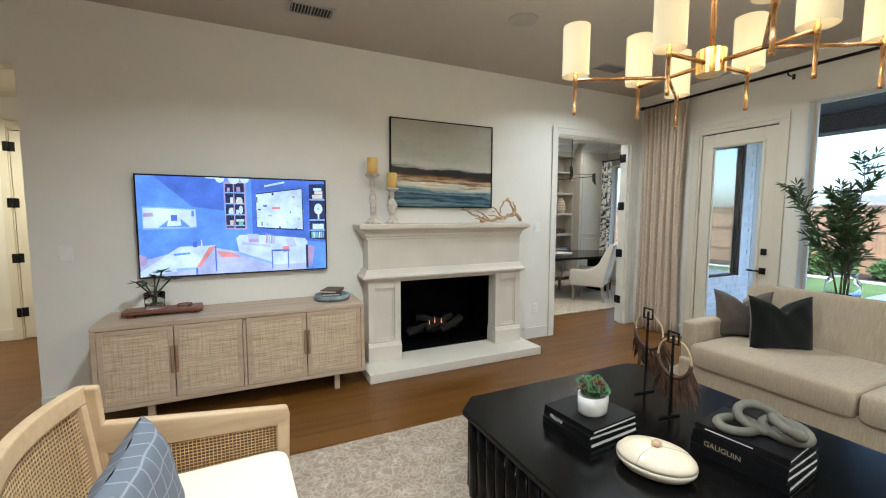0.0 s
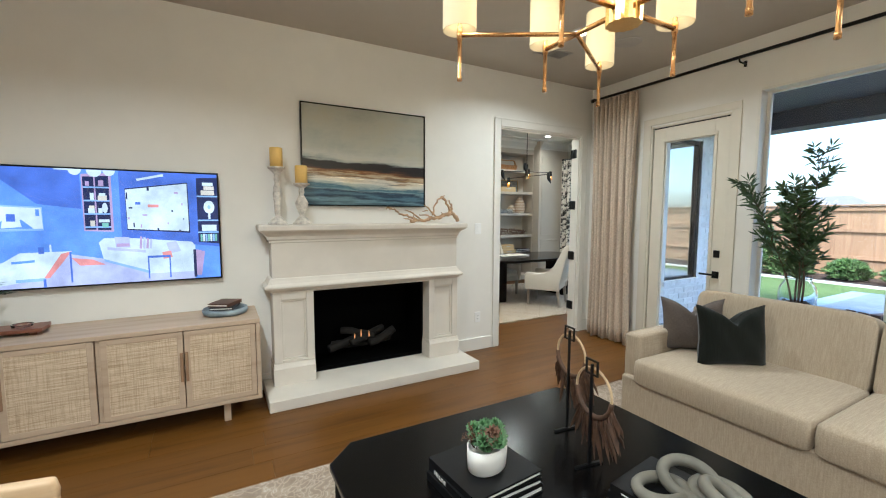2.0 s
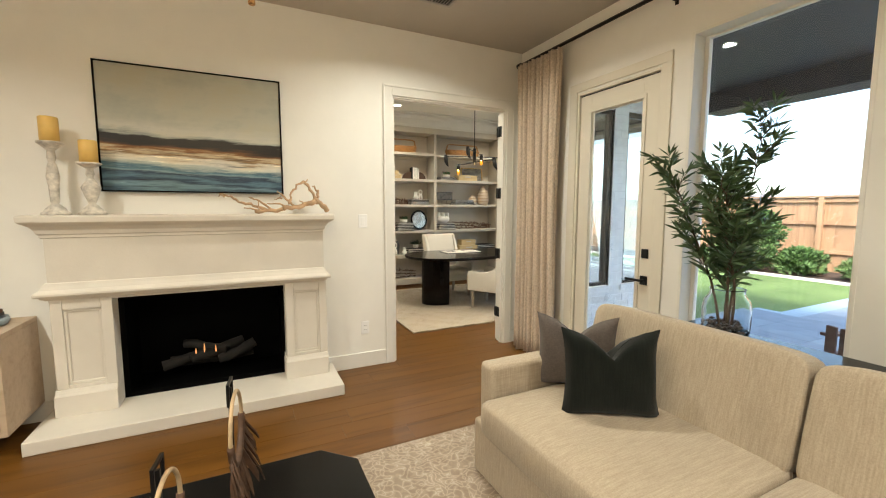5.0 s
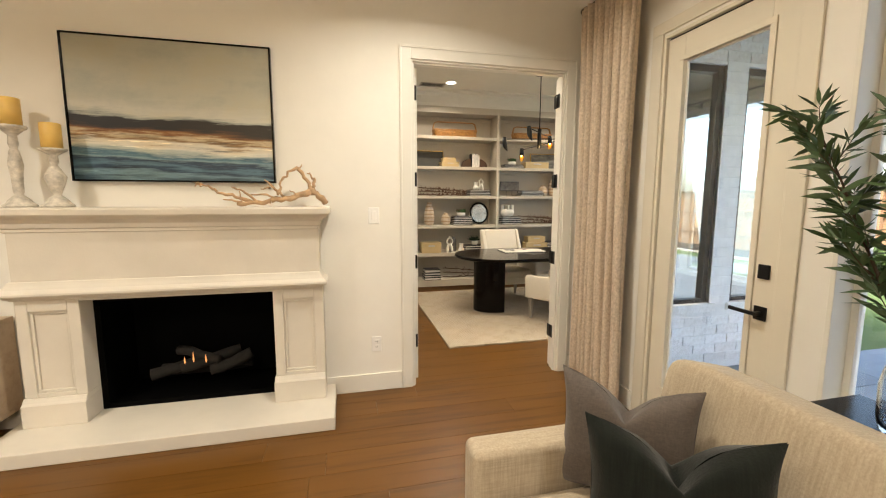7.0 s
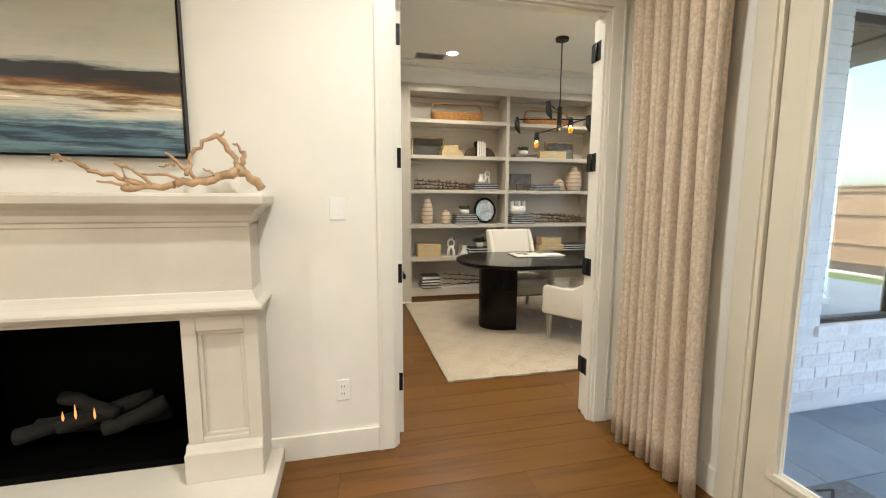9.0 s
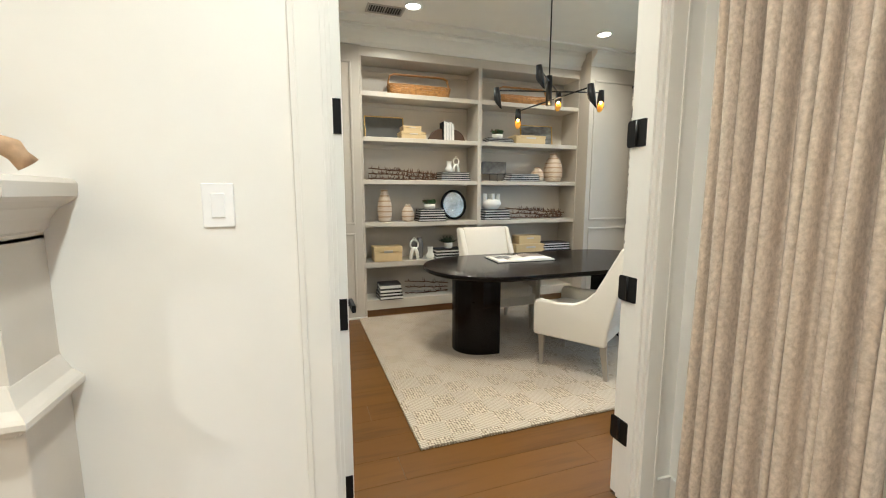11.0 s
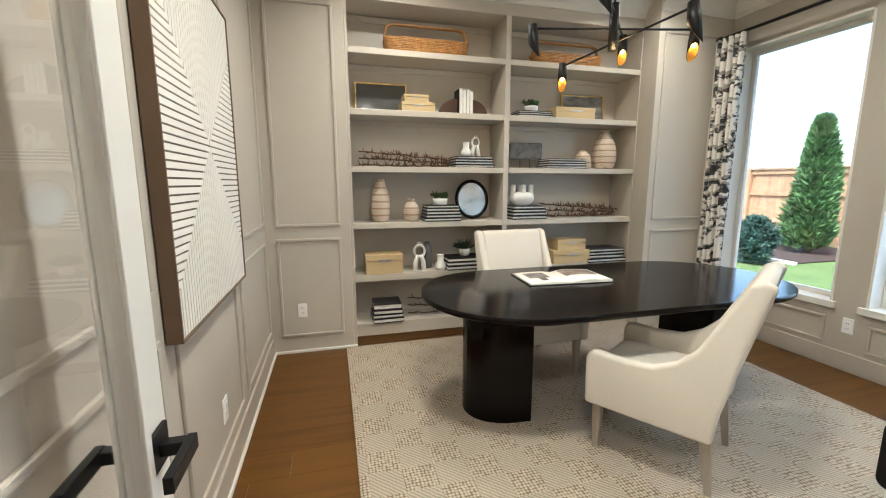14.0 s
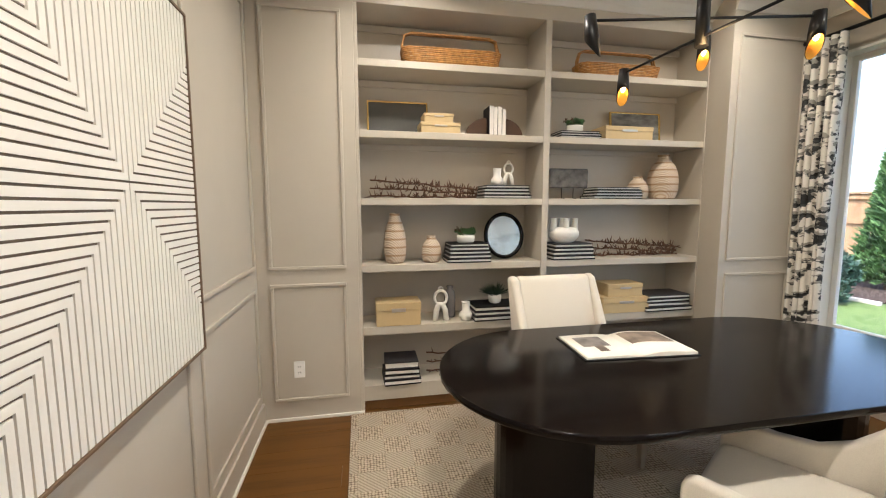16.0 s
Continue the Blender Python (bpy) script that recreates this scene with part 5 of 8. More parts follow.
dp = drape("curtain", pose(4.675, 3.485, 0.012, 0, 0, -90), 0.60, 2.815, 11, 0.08, M_DRAPE, "blush linen curtain drawn open beside the patio door", 2)
def rod(name, a, b, r, ends, wall_dx, label):
    s = thing(name, pose(0, 0, 0), label, "curtain rod")
    Part().tube([a, b], r, 12).done("pole", M_BLACK, s)
    for e in ends:
        Part().lathe([(0.001, -0.03), (r * 1.6, -0.025), (r * 1.6, 0.02), (0.001, 0.025)], 0, 0, 0, 14).done("finial", M_BLACK, s, m=Matrix.Translation(e) @ pose(0, 0, 0, 90, 0, 0))
    return s
rd = rod("curtain_rod", (4.69, 3.80, 2.862), (4.69, -1.2, 2.862), 0.0145, [(4.69, 3.81, 2.862)], 0.1, "long black curtain rod over door and window")
for y in (3.72, 2.225, 0.4):
    Part().tube([(4.69, y, 2.848), (4.70, y, 2.825), (4.795, y, 2.825)], 0.007, 8).box(4.794, 4.80, y - 0.012, y + 0.012, 2.80, 2.85).done("bracket", M_BLACK, rd)

# chandelier
cl = thing("chandelier", pose(1.82, 1.15, 2.15), "antique brass chandelier with eight cream fabric drum shades", "chandelier")
def shade_material():
    m, t, b = material("lit_linen_shade")
    b.inputs["Base Color"].default_value = (0.50, 0.42, 0.28, 1)
    b.inputs["Emission Color"].default_value = (1.0, 0.70, 0.33, 1)
    b.inputs["Emission Strength"].default_value = 0.10
    b.inputs["Roughness"].default_value = 0.9
    bump(t, b, noise_tex(t, coords(t, (200, 200, 400)), 1.0, 2), 0.2, 0.001)
    return m
M_SHADE = shade_material()
M_BULB = glow("warm_bulb", (1.0, 0.78, 0.48), 3.0)
p = Part()
n_ = 14
p.prism([((0.052 + 0.005 * (k % 2)) * math.cos(6.2832 * k / 28), (0.052 + 0.005 * (k % 2)) * math.sin(6.2832 * k / 28)) for k in range(28)], -0.045, 0.055)
p.done("hub", M_BRASS2, cl, label="bright ribbed brass hub")
Part().tube([(0, 0, 0.055), (0, 0, CEIL - 2.15 - 0.02)], 0.011, 12).done("stem", M_BRASS, cl)
Part().lathe([(0.07, CEIL - 2.15 - 0.025), (0.07, CEIL - 2.15 - 0.002)], 0, 0, 0, 24).done("canopy", M_BRASS, cl)
NODES = [(0.37, 0.415), (-0.37, 0.415), (0.37, -0.415), (-0.37, -0.415), (0.0, 0.365), (0.0, -0.365), (0.27, 0.0), (-0.27, 0.0)]
for sy in (1, -1):
    Part().tube([(0, sy * 0.04, 0), (0, sy * 0.365, 0)], 0.009, 10).done("arm", M_BRASS, cl)
    for sx in (1, -1):
        Part().tube([(0, sy * 0.20, 0), (sx * 0.37, sy * 0.415, 0)], 0.008, 10).done("arm", M_BRASS, cl)
for sx in (1, -1):
    Part().tube([(sx * 0.04, 0, 0), (sx * 0.27, 0, 0)], 0.009, 10).done("arm", M_BRASS, cl)
for x, y in NODES:
    Part().lathe([(0.006, -0.165), (0.009, -0.163), (0.009, -0.145), (0.007, -0.143), (0.008, -0.02), (0.011, -0.018), (0.011, 0.018), (0.007, 0.02), (0.007, 0.06)], x, y, 0, 12).done("candle_stem", M_BRASS, cl)
    sh = Part()
    sh.lathe([(0.062, 0.015), (0.062, 0.245), (0.059, 0.245), (0.059, 0.015), (0.062, 0.015)], x, y, 0, 28, lip="open")
    sh.done("shade", M_SHADE, cl, label="cream fabric drum shade, lit", shadow=False)
    Part().lathe([(0.001, 0.06), (0.016, 0.075), (0.022, 0.10), (0.016, 0.125), (0.001, 0.135)], x, y, 0, 12).done("bulb", M_BULB, cl)
    bulb(1.82 + x, 1.15 + y, 2.15 + 0.19, 1.02, (1.0, 0.78, 0.50), 0.03)

# armchair with cane panels
ac = thing("armchair", pose(-0.21, 1.59, 0.0, 0, 0, 2), "blond wood armchair with cane sides and cream seat", "armchair")
FX, BX, HY = 0.36, -0.36, 0.36
def cane_net(fn, nu, nv, part, r=0.0022):
    for i in range(nu + 1):
        part.tube([fn(i / nu, j / 6) for j in range(7)], r, 4)
    for j in range(nv + 1):
        part.tube([fn(i / 10, j / nv) for i in range(11)], r, 4)
for s in (1, -1):
    y = s * HY
    Part().extrude([(BX + 0.02, 0.575), (FX, 0.535), (FX + 0.01, 0.575), (FX, 0.62), (BX + 0.02, 0.705)], "y", y - 0.022, y + 0.022).done("arm_rail", M_CHAIRFRAME, ac, 0.014, 3, smooth=True)
    Part().extrude([(FX - 0.055, 0.0), (FX - 0.01, 0.0), (FX + 0.008, 0.57), (FX - 0.05, 0.57)], "y", y - 0.022, y + 0.022).done("leg", M_CHAIRFRAME, ac, 0.012, 3, smooth=True)
    Part().extrude([(BX - 0.06, 0.0), (BX - 0.015, 0.0), (BX + 0.075, 0.40), (BX + 0.045, 0.845), (BX - 0.01, 0.85), (BX + 0.015, 0.40)], "y", y - 0.022, y + 0.022).done("leg", M_CHAIRFRAME, ac, 0.01, 3)
    Part().box(BX, FX - 0.03, y - 0.02, y + 0.02, 0.30, 0.36).done("side_rail", M_CHAIRFRAME, ac, 0.006)
    p = Part()
    cane_net(lambda u, v, y=y: Vector((BX + 0.01 + (FX - 0.06 - BX) * u, y, 0.36 + (0.215 - 0.03 * u) * v)), 44, 14, p)
    p.done("cane_panel", M_CANE, ac, kind="stuff", label="open woven cane side")
Part().box(FX - 0.05, FX - 0.01, -HY, HY, 0.30, 0.36).box(BX - 0.02, BX + 0.02, -HY, HY, 0.30, 0.36).done("rail", M_CHAIRFRAME, ac, 0.006)
def back_at(u, v, off=0.0):
    y = (u - 0.5) * 0.72
    bow = -0.07 * (1 - (2 * u - 1) ** 2)
    return Vector((BX + 0.045 + bow - 0.05 * v + off, y, 0.40 + 0.44 * v))
def back_band(v0, v1, u0=0.0, u1=1.0):
    """A flat bowed member of the back frame between two heights."""
    q = Part()
    n = 18
    cols = []
    for k in range(n + 1):
        u = u0 + (u1 - u0) * k / n
        cols.append([q.bm.verts.new(back_at(u, v, o)) for v, o in ((v0, -0.018), (v1, -0.018), (v1, 0.018), (v0, 0.018))])
    for a, b in zip(cols, cols[1:]):
        for i in range(4):
            q.bm.faces.new((a[i], a[(i + 1) % 4], b[(i + 1) % 4], b[i]))
    q.bm.faces.new(cols[0])
    q.bm.faces.new(cols[-1][::-1])
    return q
back_band(0.88, 1.04).done("back_rail", M_CHAIRFRAME, ac, 0.008, 3, label="bowed blond top rail")
back_band(-0.06, 0.05).done("back_rail", M_CHAIRFRAME, ac, 0.008, 3)
for u0 in (0.0, 0.935):
    back_band(0.05, 0.88, u0, u0 + 0.065).done("back_stile", M_CHAIRFRAME, ac, 0.006, 2)
p = Part()
cane_net(lambda u, v: back_at(u, v), 48, 28, p)
p.done("cane_panel", M_CANE, ac, kind="stuff", label="open woven cane back")
Part().pad(0.0, 0, 0.395, 0.70, 0.66, 0.12, 12, 5).done("seat_cushion", M_CUSHION, ac)
def plaid_material():
    m, t, b = material("blue_plaid_wool")
    c = t.nodes.new("ShaderNodeTexCoord")
    sep = t.nodes.new("ShaderNodeSeparateXYZ")
    put(t, c.outputs["Object"], sep.inputs[0])
    lines = []
    for k in (0, 2):
        w_ = t.nodes.new("ShaderNodeMath")
        w_.operation = "PINGPONG"
        w_.inputs[1].default_value = 0.035
        put(t, sep.outputs[k], w_.inputs[0])
        mr = t.nodes.new("ShaderNodeMapRange")
        mr.inputs[1].default_value, mr.inputs[2].default_value = 0.0, 0.006
        put(t, w_.outputs[0], mr.inputs[0])
        lines.append(mr.outputs[0])
    mn = t.nodes.new("ShaderNodeMath")
    mn.operation = "MINIMUM"
    put(t, lines[0], mn.inputs[0])
    put(t, lines[1], mn.inputs[1])
    put(t, ramp(t, mn.outputs[0], [(0.0, (0.30, 0.31, 0.34)), (0.8, (0.14, 0.155, 0.19))]), b.inputs["Base Color"])
    b.inputs["Roughness"].default_value = 0.95
    bump(t, b, noise_tex(t, c.outputs["Object"], 260, 2), 0.5, 0.003)
    return m
cu = thing("cushion", pose(-0.335, 1.50, 0.60, -14, 0, 88), "grey-blue plaid cushion on the armchair", "cushion")
Part().pillow(Matrix.Identity(4), 0.50, 0.36, 0.15, 16).done("cover", plaid_material(), cu)

# candlesticks and driftwood on the mantel
M_CHIPPED = plain("chipped_white_wood", (0.66, 0.61, 0.53), 0.7, vary=0.4, scale=28, relief=0.5)
def candlestick(x, y, h, ch, rw, label):
    c = thing("candlestick", pose(x, y, 1.406), label, "candlestick", "candlesticks on the mantel")
    pr = [(0.076, 0), (0.076, 0.012), (0.062, 0.02), (0.05, 0.04), (0.03, 0.06), (0.018, 0.07), (0.024, 0.085), (0.034 * rw, h * 0.4), (0.043 * rw, h * 0.52), (0.024, h * 0.68), (0.016, h * 0.72), (0.024, h * 0.78), (0.02, h * 0.88), (0.052, h * 0.95), (0.066, h * 0.97), (0.066, h)]
    Part().lathe(pr, 0, 0, 0, 24).done("stick", M_CHIPPED, c)
    Part().lathe([(0.049, h), (0.049, h + ch - 0.004), (0.043, h + ch), (0.012, h + ch - 0.006), (0.001, h + ch - 0.006)], 0, 0, 0, 24).done("candle", M_WAX, c, label="yellow pillar candle")
    Part().tube([(0, 0, h + ch - 0.008), (0.002, 0, h + ch + 0.006)], 0.0012, 5).done("wick", M_BLACK, c)
candlestick(1.068, 3.775, 0.46, 0.152, 0.8, "tall chipped white turned candlestick with yellow candle")
candlestick(1.256, 3.77, 0.337, 0.143, 1.25, "short chipped white turned candlestick with yellow candle")
dw_ = thing("driftwood", pose(0, 0, 1.405), "branching piece of pale driftwood on the mantel", "driftwood")
rnd = random.Random(21)
p = Part()
def gnarl(a, b, r0, r1, sag, n=9, seed=0):
    a, b = Vector(a), Vector(b)
    pts = []
    for k in range(n + 1):
        s = k / n
        q = a.lerp(b, s) + Vector((rnd.uniform(-.008, .008), rnd.uniform(-.008, .008), sag * math.sin(math.pi * s) + rnd.uniform(-.008, .008)))
        q.z = max(q.z, r0 * 1.1)
        pts.append(q)
    p.tube(pts, [(r0 + (r1 - r0) * k / n) * rnd.uniform(0.85, 1.2) for k in range(n + 1)], 8)
    return pts
gnarl((2.775, 3.79, 0.018), (2.665, 3.78, 0.115), 0.021, 0.017, 0.012, 7)
t1 = gnarl((2.675, 3.78, 0.105), (2.43, 3.77, 0.045), 0.019, 0.016, -0.02)
t2 = gnarl(t1[-1], (2.225, 3.76, 0.022), 0.016, 0.013, -0.008)
gnarl((2.70, 3.785, 0.085), (2.59, 3.80, 0.255), 0.015, 0.010, 0.015, 9)
gnarl((2.59, 3.80, 0.255), (2.495, 3.77, 0.165), 0.010, 0.007, 0.012, 6)
gnarl((2.495, 3.77, 0.165), (2.475, 3.765, 0.07), 0.008, 0.009, 0.0, 5)
gnarl((2.60, 3.80, 0.250), (2.625, 3.81, 0.275), 0.008, 0.004, 0.0, 3)
gnarl((2.69, 3.785, 0.125), (2.70, 3.80, 0.185), 0.011, 0.008, 0.0, 5)
gnarl((2.70, 3.80, 0.185), (2.655, 3.80, 0.225), 0.008, 0.004, 0.006, 5)
gnarl(t2[5], (2.12, 3.75, 0.095), 0.012, 0.008, 0.006, 8)
gnarl((2.12, 3.75, 0.095), (1.996, 3.75, 0.150), 0.009, 0.005, 0.008, 7)
gnarl((2.03, 3.75, 0.135), (1.985, 3.76, 0.135), 0.006, 0.003, 0.0, 4)
gnarl(t2[4], (2.20, 3.78, 0.12), 0.009, 0.004, 0.012, 7)
gnarl((2.24, 3.775, 0.105), (2.19, 3.79, 0.135), 0.005, 0.003, 0.0, 4)
gnarl(t1[6], (2.385, 3.78, 0.175), 0.010, 0.005, 0.006, 7)
gnarl((2.42, 3.78, 0.12), (2.37, 3.77, 0.11), 0.006, 0.003, 0.004, 5)
gnarl(t1[7], (2.31, 3.74, 0.085), 0.009, 0.004, 0.012, 6)
gnarl(t1[3], (2.555, 3.73, 0.105), 0.007, 0.003, 0.0, 5)
gnarl(t2[7], (2.16, 3.73, 0.045), 0.008, 0.004, 0.006, 5)
gnarl(t2[8], (2.245, 3.72, 0.10), 0.006, 0.003, 0.0, 5)
p.done("branch", M_DRIFT, dw_, smooth=True)

# on the sideboard: ring tray with books, board with plant
tr = thing("tray", pose(0.665, 3.70, 0.7355), "round blue-grey rope tray on the sideboard", "tray")
M_ROPE = plain("blue_grey_glaze", (0.27, 0.33, 0.37), 0.55, vary=0.5, scale=9, relief=0.3)
Part().lathe([(0.10, 0), (0.145, 0.006), (0.155, 0.028), (0.15, 0.048), (0.138, 0.048), (0.13, 0.03), (0.125, 0.022), (0.001, 0.02)], 0, 0, 0, 36).done("dish", M_ROPE, tr)
for k, (w_, d_, h_, rz, mt) in enumerate([(0.16, 0.22, 0.022, 75, M_BOOKDARK), (0.15, 0.20, 0.024, 60, None)]):
    book(pose(0.665, 3.70, 0.7345 + 0.048 + 0.0225 * k, 0, 0, rz), d_, w_, h_, mt or plain("brown_leather_cover", (0.10, 0.045, 0.025), 0.5, vary=0.3), "small leather-bound book in the round tray", "books in the tray")
bd = thing("serving_board", pose(-0.60, 3.70, 0.7355, 0, 0, 2), "reddish wooden serving board on small feet", "board")
M_RED = woody("reddish_walnut", (0.20, 0.075, 0.04), (0.11, 0.04, 0.02), 0.4, "x", 1.0)
Part().prism([(-0.25, -0.085), (0.25, -0.10), (0.262, 0.0), (0.25, 0.09), (-0.25, 0.085), (-0.255, 0.0)], 0.022, 0.045).done("slab", M_RED, bd, 0.004)
for x in (-0.2, 0.2):
    Part().box(x - 0.02, x + 0.02, -0.07, 0.07, 0, 0.022).done("foot", M_RED, bd)
vs = thing("vase", pose(-0.655, 3.70, 0.781), "clear glass bowl of dark pebbles with a leafy cutting", "vase")
Part().lathe([(0.055, 0.0), (0.062, 0.006), (0.066, 0.06), (0.07, 0.12), (0.067, 0.12), (0.063, 0.06), (0.059, 0.012), (0.001, 0.01)], 0, 0, 0, 28).done("bowl", M_JAR, vs, shadow=False)
p = Part()
for _ in range(60):
    a, q, z = rnd.uniform(0, 6.28), 0.05 * math.sqrt(rnd.random()), 0.02 + 0.022 * rnd.random()
    p.lathe([(0.001, -0.006), (0.009, 0), (0.001, 0.006)], q * math.cos(a), q * math.sin(a), z, 6)
p.done("pebble", M_BARK, vs, kind="stuff")
p = Part()
for k, (dx, dy, h) in enumerate(((-0.11, 0.02, 0.20), (0.05, 0.02, 0.27), (0.11, -0.03, 0.22), (-0.04, -0.04, 0.18), (0.0, 0.05, 0.23))):
    e = Vector((dx, dy, h))
    p.tube([(0, 0, 0.02), (dx * 0.3, dy * 0.3, h * 0.6), e], 0.006, 6)
    for q in range(15):
        an = 6.2832 * q / 15
        d = Vector((math.cos(an), math.sin(an) * 0.6, rnd.uniform(-.15, .4)))
        s = rnd.uniform(0.06, 0.095)
        sd = d.cross(Vector((0, 0, 1))).normalized() * 0.013
        up = Vector((0, 0, 0.003))
        v = [p.bm.verts.new(w_) for w_ in (e, e + d * s * 0.5 + sd + up, e + d * s, e + d * s * 0.5 - sd + up)]
        f = p.bm.faces.new(v)
p.done("frond", plain("deep_green_frond", (0.022, 0.06, 0.022), 0.5, vary=0.3, scale=20), vs, kind="stuff")
gl = thing("glass_dish", pose(-0.46, 3.69, 0.781), "small stacked clear glass dish", "dish")
Part().lathe([(0.04, 0), (0.05, 0.004), (0.052, 0.02), (0.048, 0.02), (0.045, 0.006), (0.001, 0.005)], 0, 0, 0, 24).done("dish", M_JAR, gl, shadow=False)

# switch plates and outlets
def plate(m, w, h, rocker, label, name):
    s = thing(name, m, label, "switch" if rocker else "outlet")
    Part().box(-w / 2, w / 2, -0.006, 0, -h / 2, h / 2).done("plate", M_WHITEWIRE, s, 0.003)
    if rocker:
        Part().box(-0.017, 0.017, -0.010, -0.006, -0.033, 0.033).done("rocker", M_WHITEWIRE, s, 0.002)
    else:
        for z in (-0.02, 0.02):
            p = Part().box(-0.017, 0.017, -0.0085, -0.006, z - 0.014, z + 0.014).box(-0.008, -0.005, -0.0089, -0.0084, z - 0.005, z + 0.006, 1).box(0.005, 0.008, -0.0089, -0.0084, z - 0.005, z + 0.006, 1)
            p.done("socket", (M_WHITEWIRE, M_BLACK), s)
plate(pose(3.100, WY0, 1.336), 0.078, 0.118, True, "white rocker light switch on the wall", "light_switch")
plate(pose(3.104, WY0, 0.365), 0.072, 0.115, False, "white electrical outlet on the wall", "outlet")
plate(pose(-1.22, WY0, 1.20), 0.078, 0.118, True, "white rocker light switch beside the television", "light_switch")

# ceiling fittings
def vent(x, y, z, rz):
    s = thing("ceiling_vent", pose(x, y, z, 0, 0, rz), "louvred metal ceiling air vent", "vent", "ceiling vents")
    p = Part()
    p.box(-0.17, 0.17, -0.09, -0.07, -0.008, 0).box(-0.17, 0.17, 0.07, 0.09, -0.008, 0).box(-0.17, -0.15, -0.07, 0.07, -0.008, 0).box(0.15, 0.17, -0.07, 0.07, -0.008, 0).box(-0.006, 0.006, -0.07, 0.07, -0.006, 0)
    p.done("frame", M_STEELGREY, s)
    # black sheet in place of the duct opening's shade
    Part().box(-0.15, 0.15, -0.07, 0.07, -0.0015, -0.0005).done("duct_shade", M_BLACK, s)
    for k in range(13):
        x0 = -0.14 + 0.0233 * k
        Part().box(-0.002, 0.002, -0.068, 0.068, -0.006, 0.006).done("louvre", M_STEELGREY, s, m=pose(x0, 0, -0.008, 0, 35, 0))
    return s
vent(0.49, 3.35, CEIL, 0)
vent(3.51, 3.27, CEIL, 0)
def speaker(x, y):
    s = thing("ceiling_speaker", pose(x, y, CEIL), "round flush ceiling speaker grille", "speaker", "ceiling speakers")
    Part().lathe([(0.115, 0), (0.115, -0.006), (0.108, -0.008), (0.001, -0.008)], 0, 0, 0, 36).done("grille", M_STEELGREY, s)
speaker(2.02, 2.78)
speaker(3.92, 2.76)
M_LENS = glow("downlight_lens", (1.0, 0.86, 0.66), 4.0)
def downlight(x, y, z):
    s = thing("downlight", pose(x, y, z), "round recessed ceiling downlight, lit", "downlight", "recessed downlights")
    Part().lathe([(0.062, -0.001), (0.085, -0.001), (0.085, -0.005), (0.066, -0.008), (0.062, -0.001)], 0, 0, 0, 28, lip="open").done("ring", M_WHITEWIRE, s)
    Part().lathe([(0.062, -0.004), (0.001, -0.0045)], 0, 0, 0, 24, lip="open").done("lens", M_LENS, s)
# most of these fittings only go with the unseen, added living-room lamps
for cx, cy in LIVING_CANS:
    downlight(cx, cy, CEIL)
for cx, cy in OFFICE_CANS:
    downlight(cx, cy, OCEIL)


# ---- office ----
# glazed double door, both leaves standing open into the office
def leaf_door(m, s, label):
    """A glazed leaf, hinged at its origin and running along +y; s: side of the room."""
    d = thing("french_door", m, label, "door", "double door")
    W_, T_, Z_ = 0.545, 0.02, 2.42
    p = Part()
    p.box(-T_, T_, 0.0, 0.105, 0, Z_).box(-T_, T_, W_ - 0.105, W_, 0, Z_).box(-T_, T_, 0.105, W_ - 0.105, Z_ - 0.12, Z_).box(-T_, T_, 0.105, W_ - 0.105, 0, 0.24)
    p.done("leaf", M_TRIM, d, 0.002)
    p = Part()
    for k in (T_, -T_):
        frame_rect(p, "x", k, 0.085, W_ - 0.085, 0.22, Z_ - 0.10, 0.026, 0.009 if k > 0 else -0.009)
    p.done("glazing_bead", M_TRIM, d, 0.003)
    Part().box(-0.004, 0.004, 0.10, W_ - 0.10, 0.235, Z_ - 0.115).done("pane", M_CLEAR, d, shadow=False)
    p = Part()
    for k in (1, -1):
        p.box(*sorted((k * T_, k * (T_ + 0.009))), W_ - 0.092, W_ - 0.016, 0.829, 0.905)
        p.box(*sorted((k * (T_ + 0.009), k * (T_ + 0.068))), W_ - 0.067, W_ - 0.041, 0.854, 0.880)
        p.box(*sorted((k * (T_ + 0.052), k * (T_ + 0.069))), W_ - 0.175, W_ - 0.041, 0.851, 0.883)
    p.done("lever", M_BLACK, d, 0.002, label="square black lever handle")
    return d


leaf_door(pose(3.425, 4.038, 0.008, 0, 0, 0), 1, "white glazed double door leaf with black lever, standing open")
leaf_door(pose(4.612, 4.046, 0.008, 0, 0, -89.5), -1, "white glazed double door leaf with black lever, standing open")
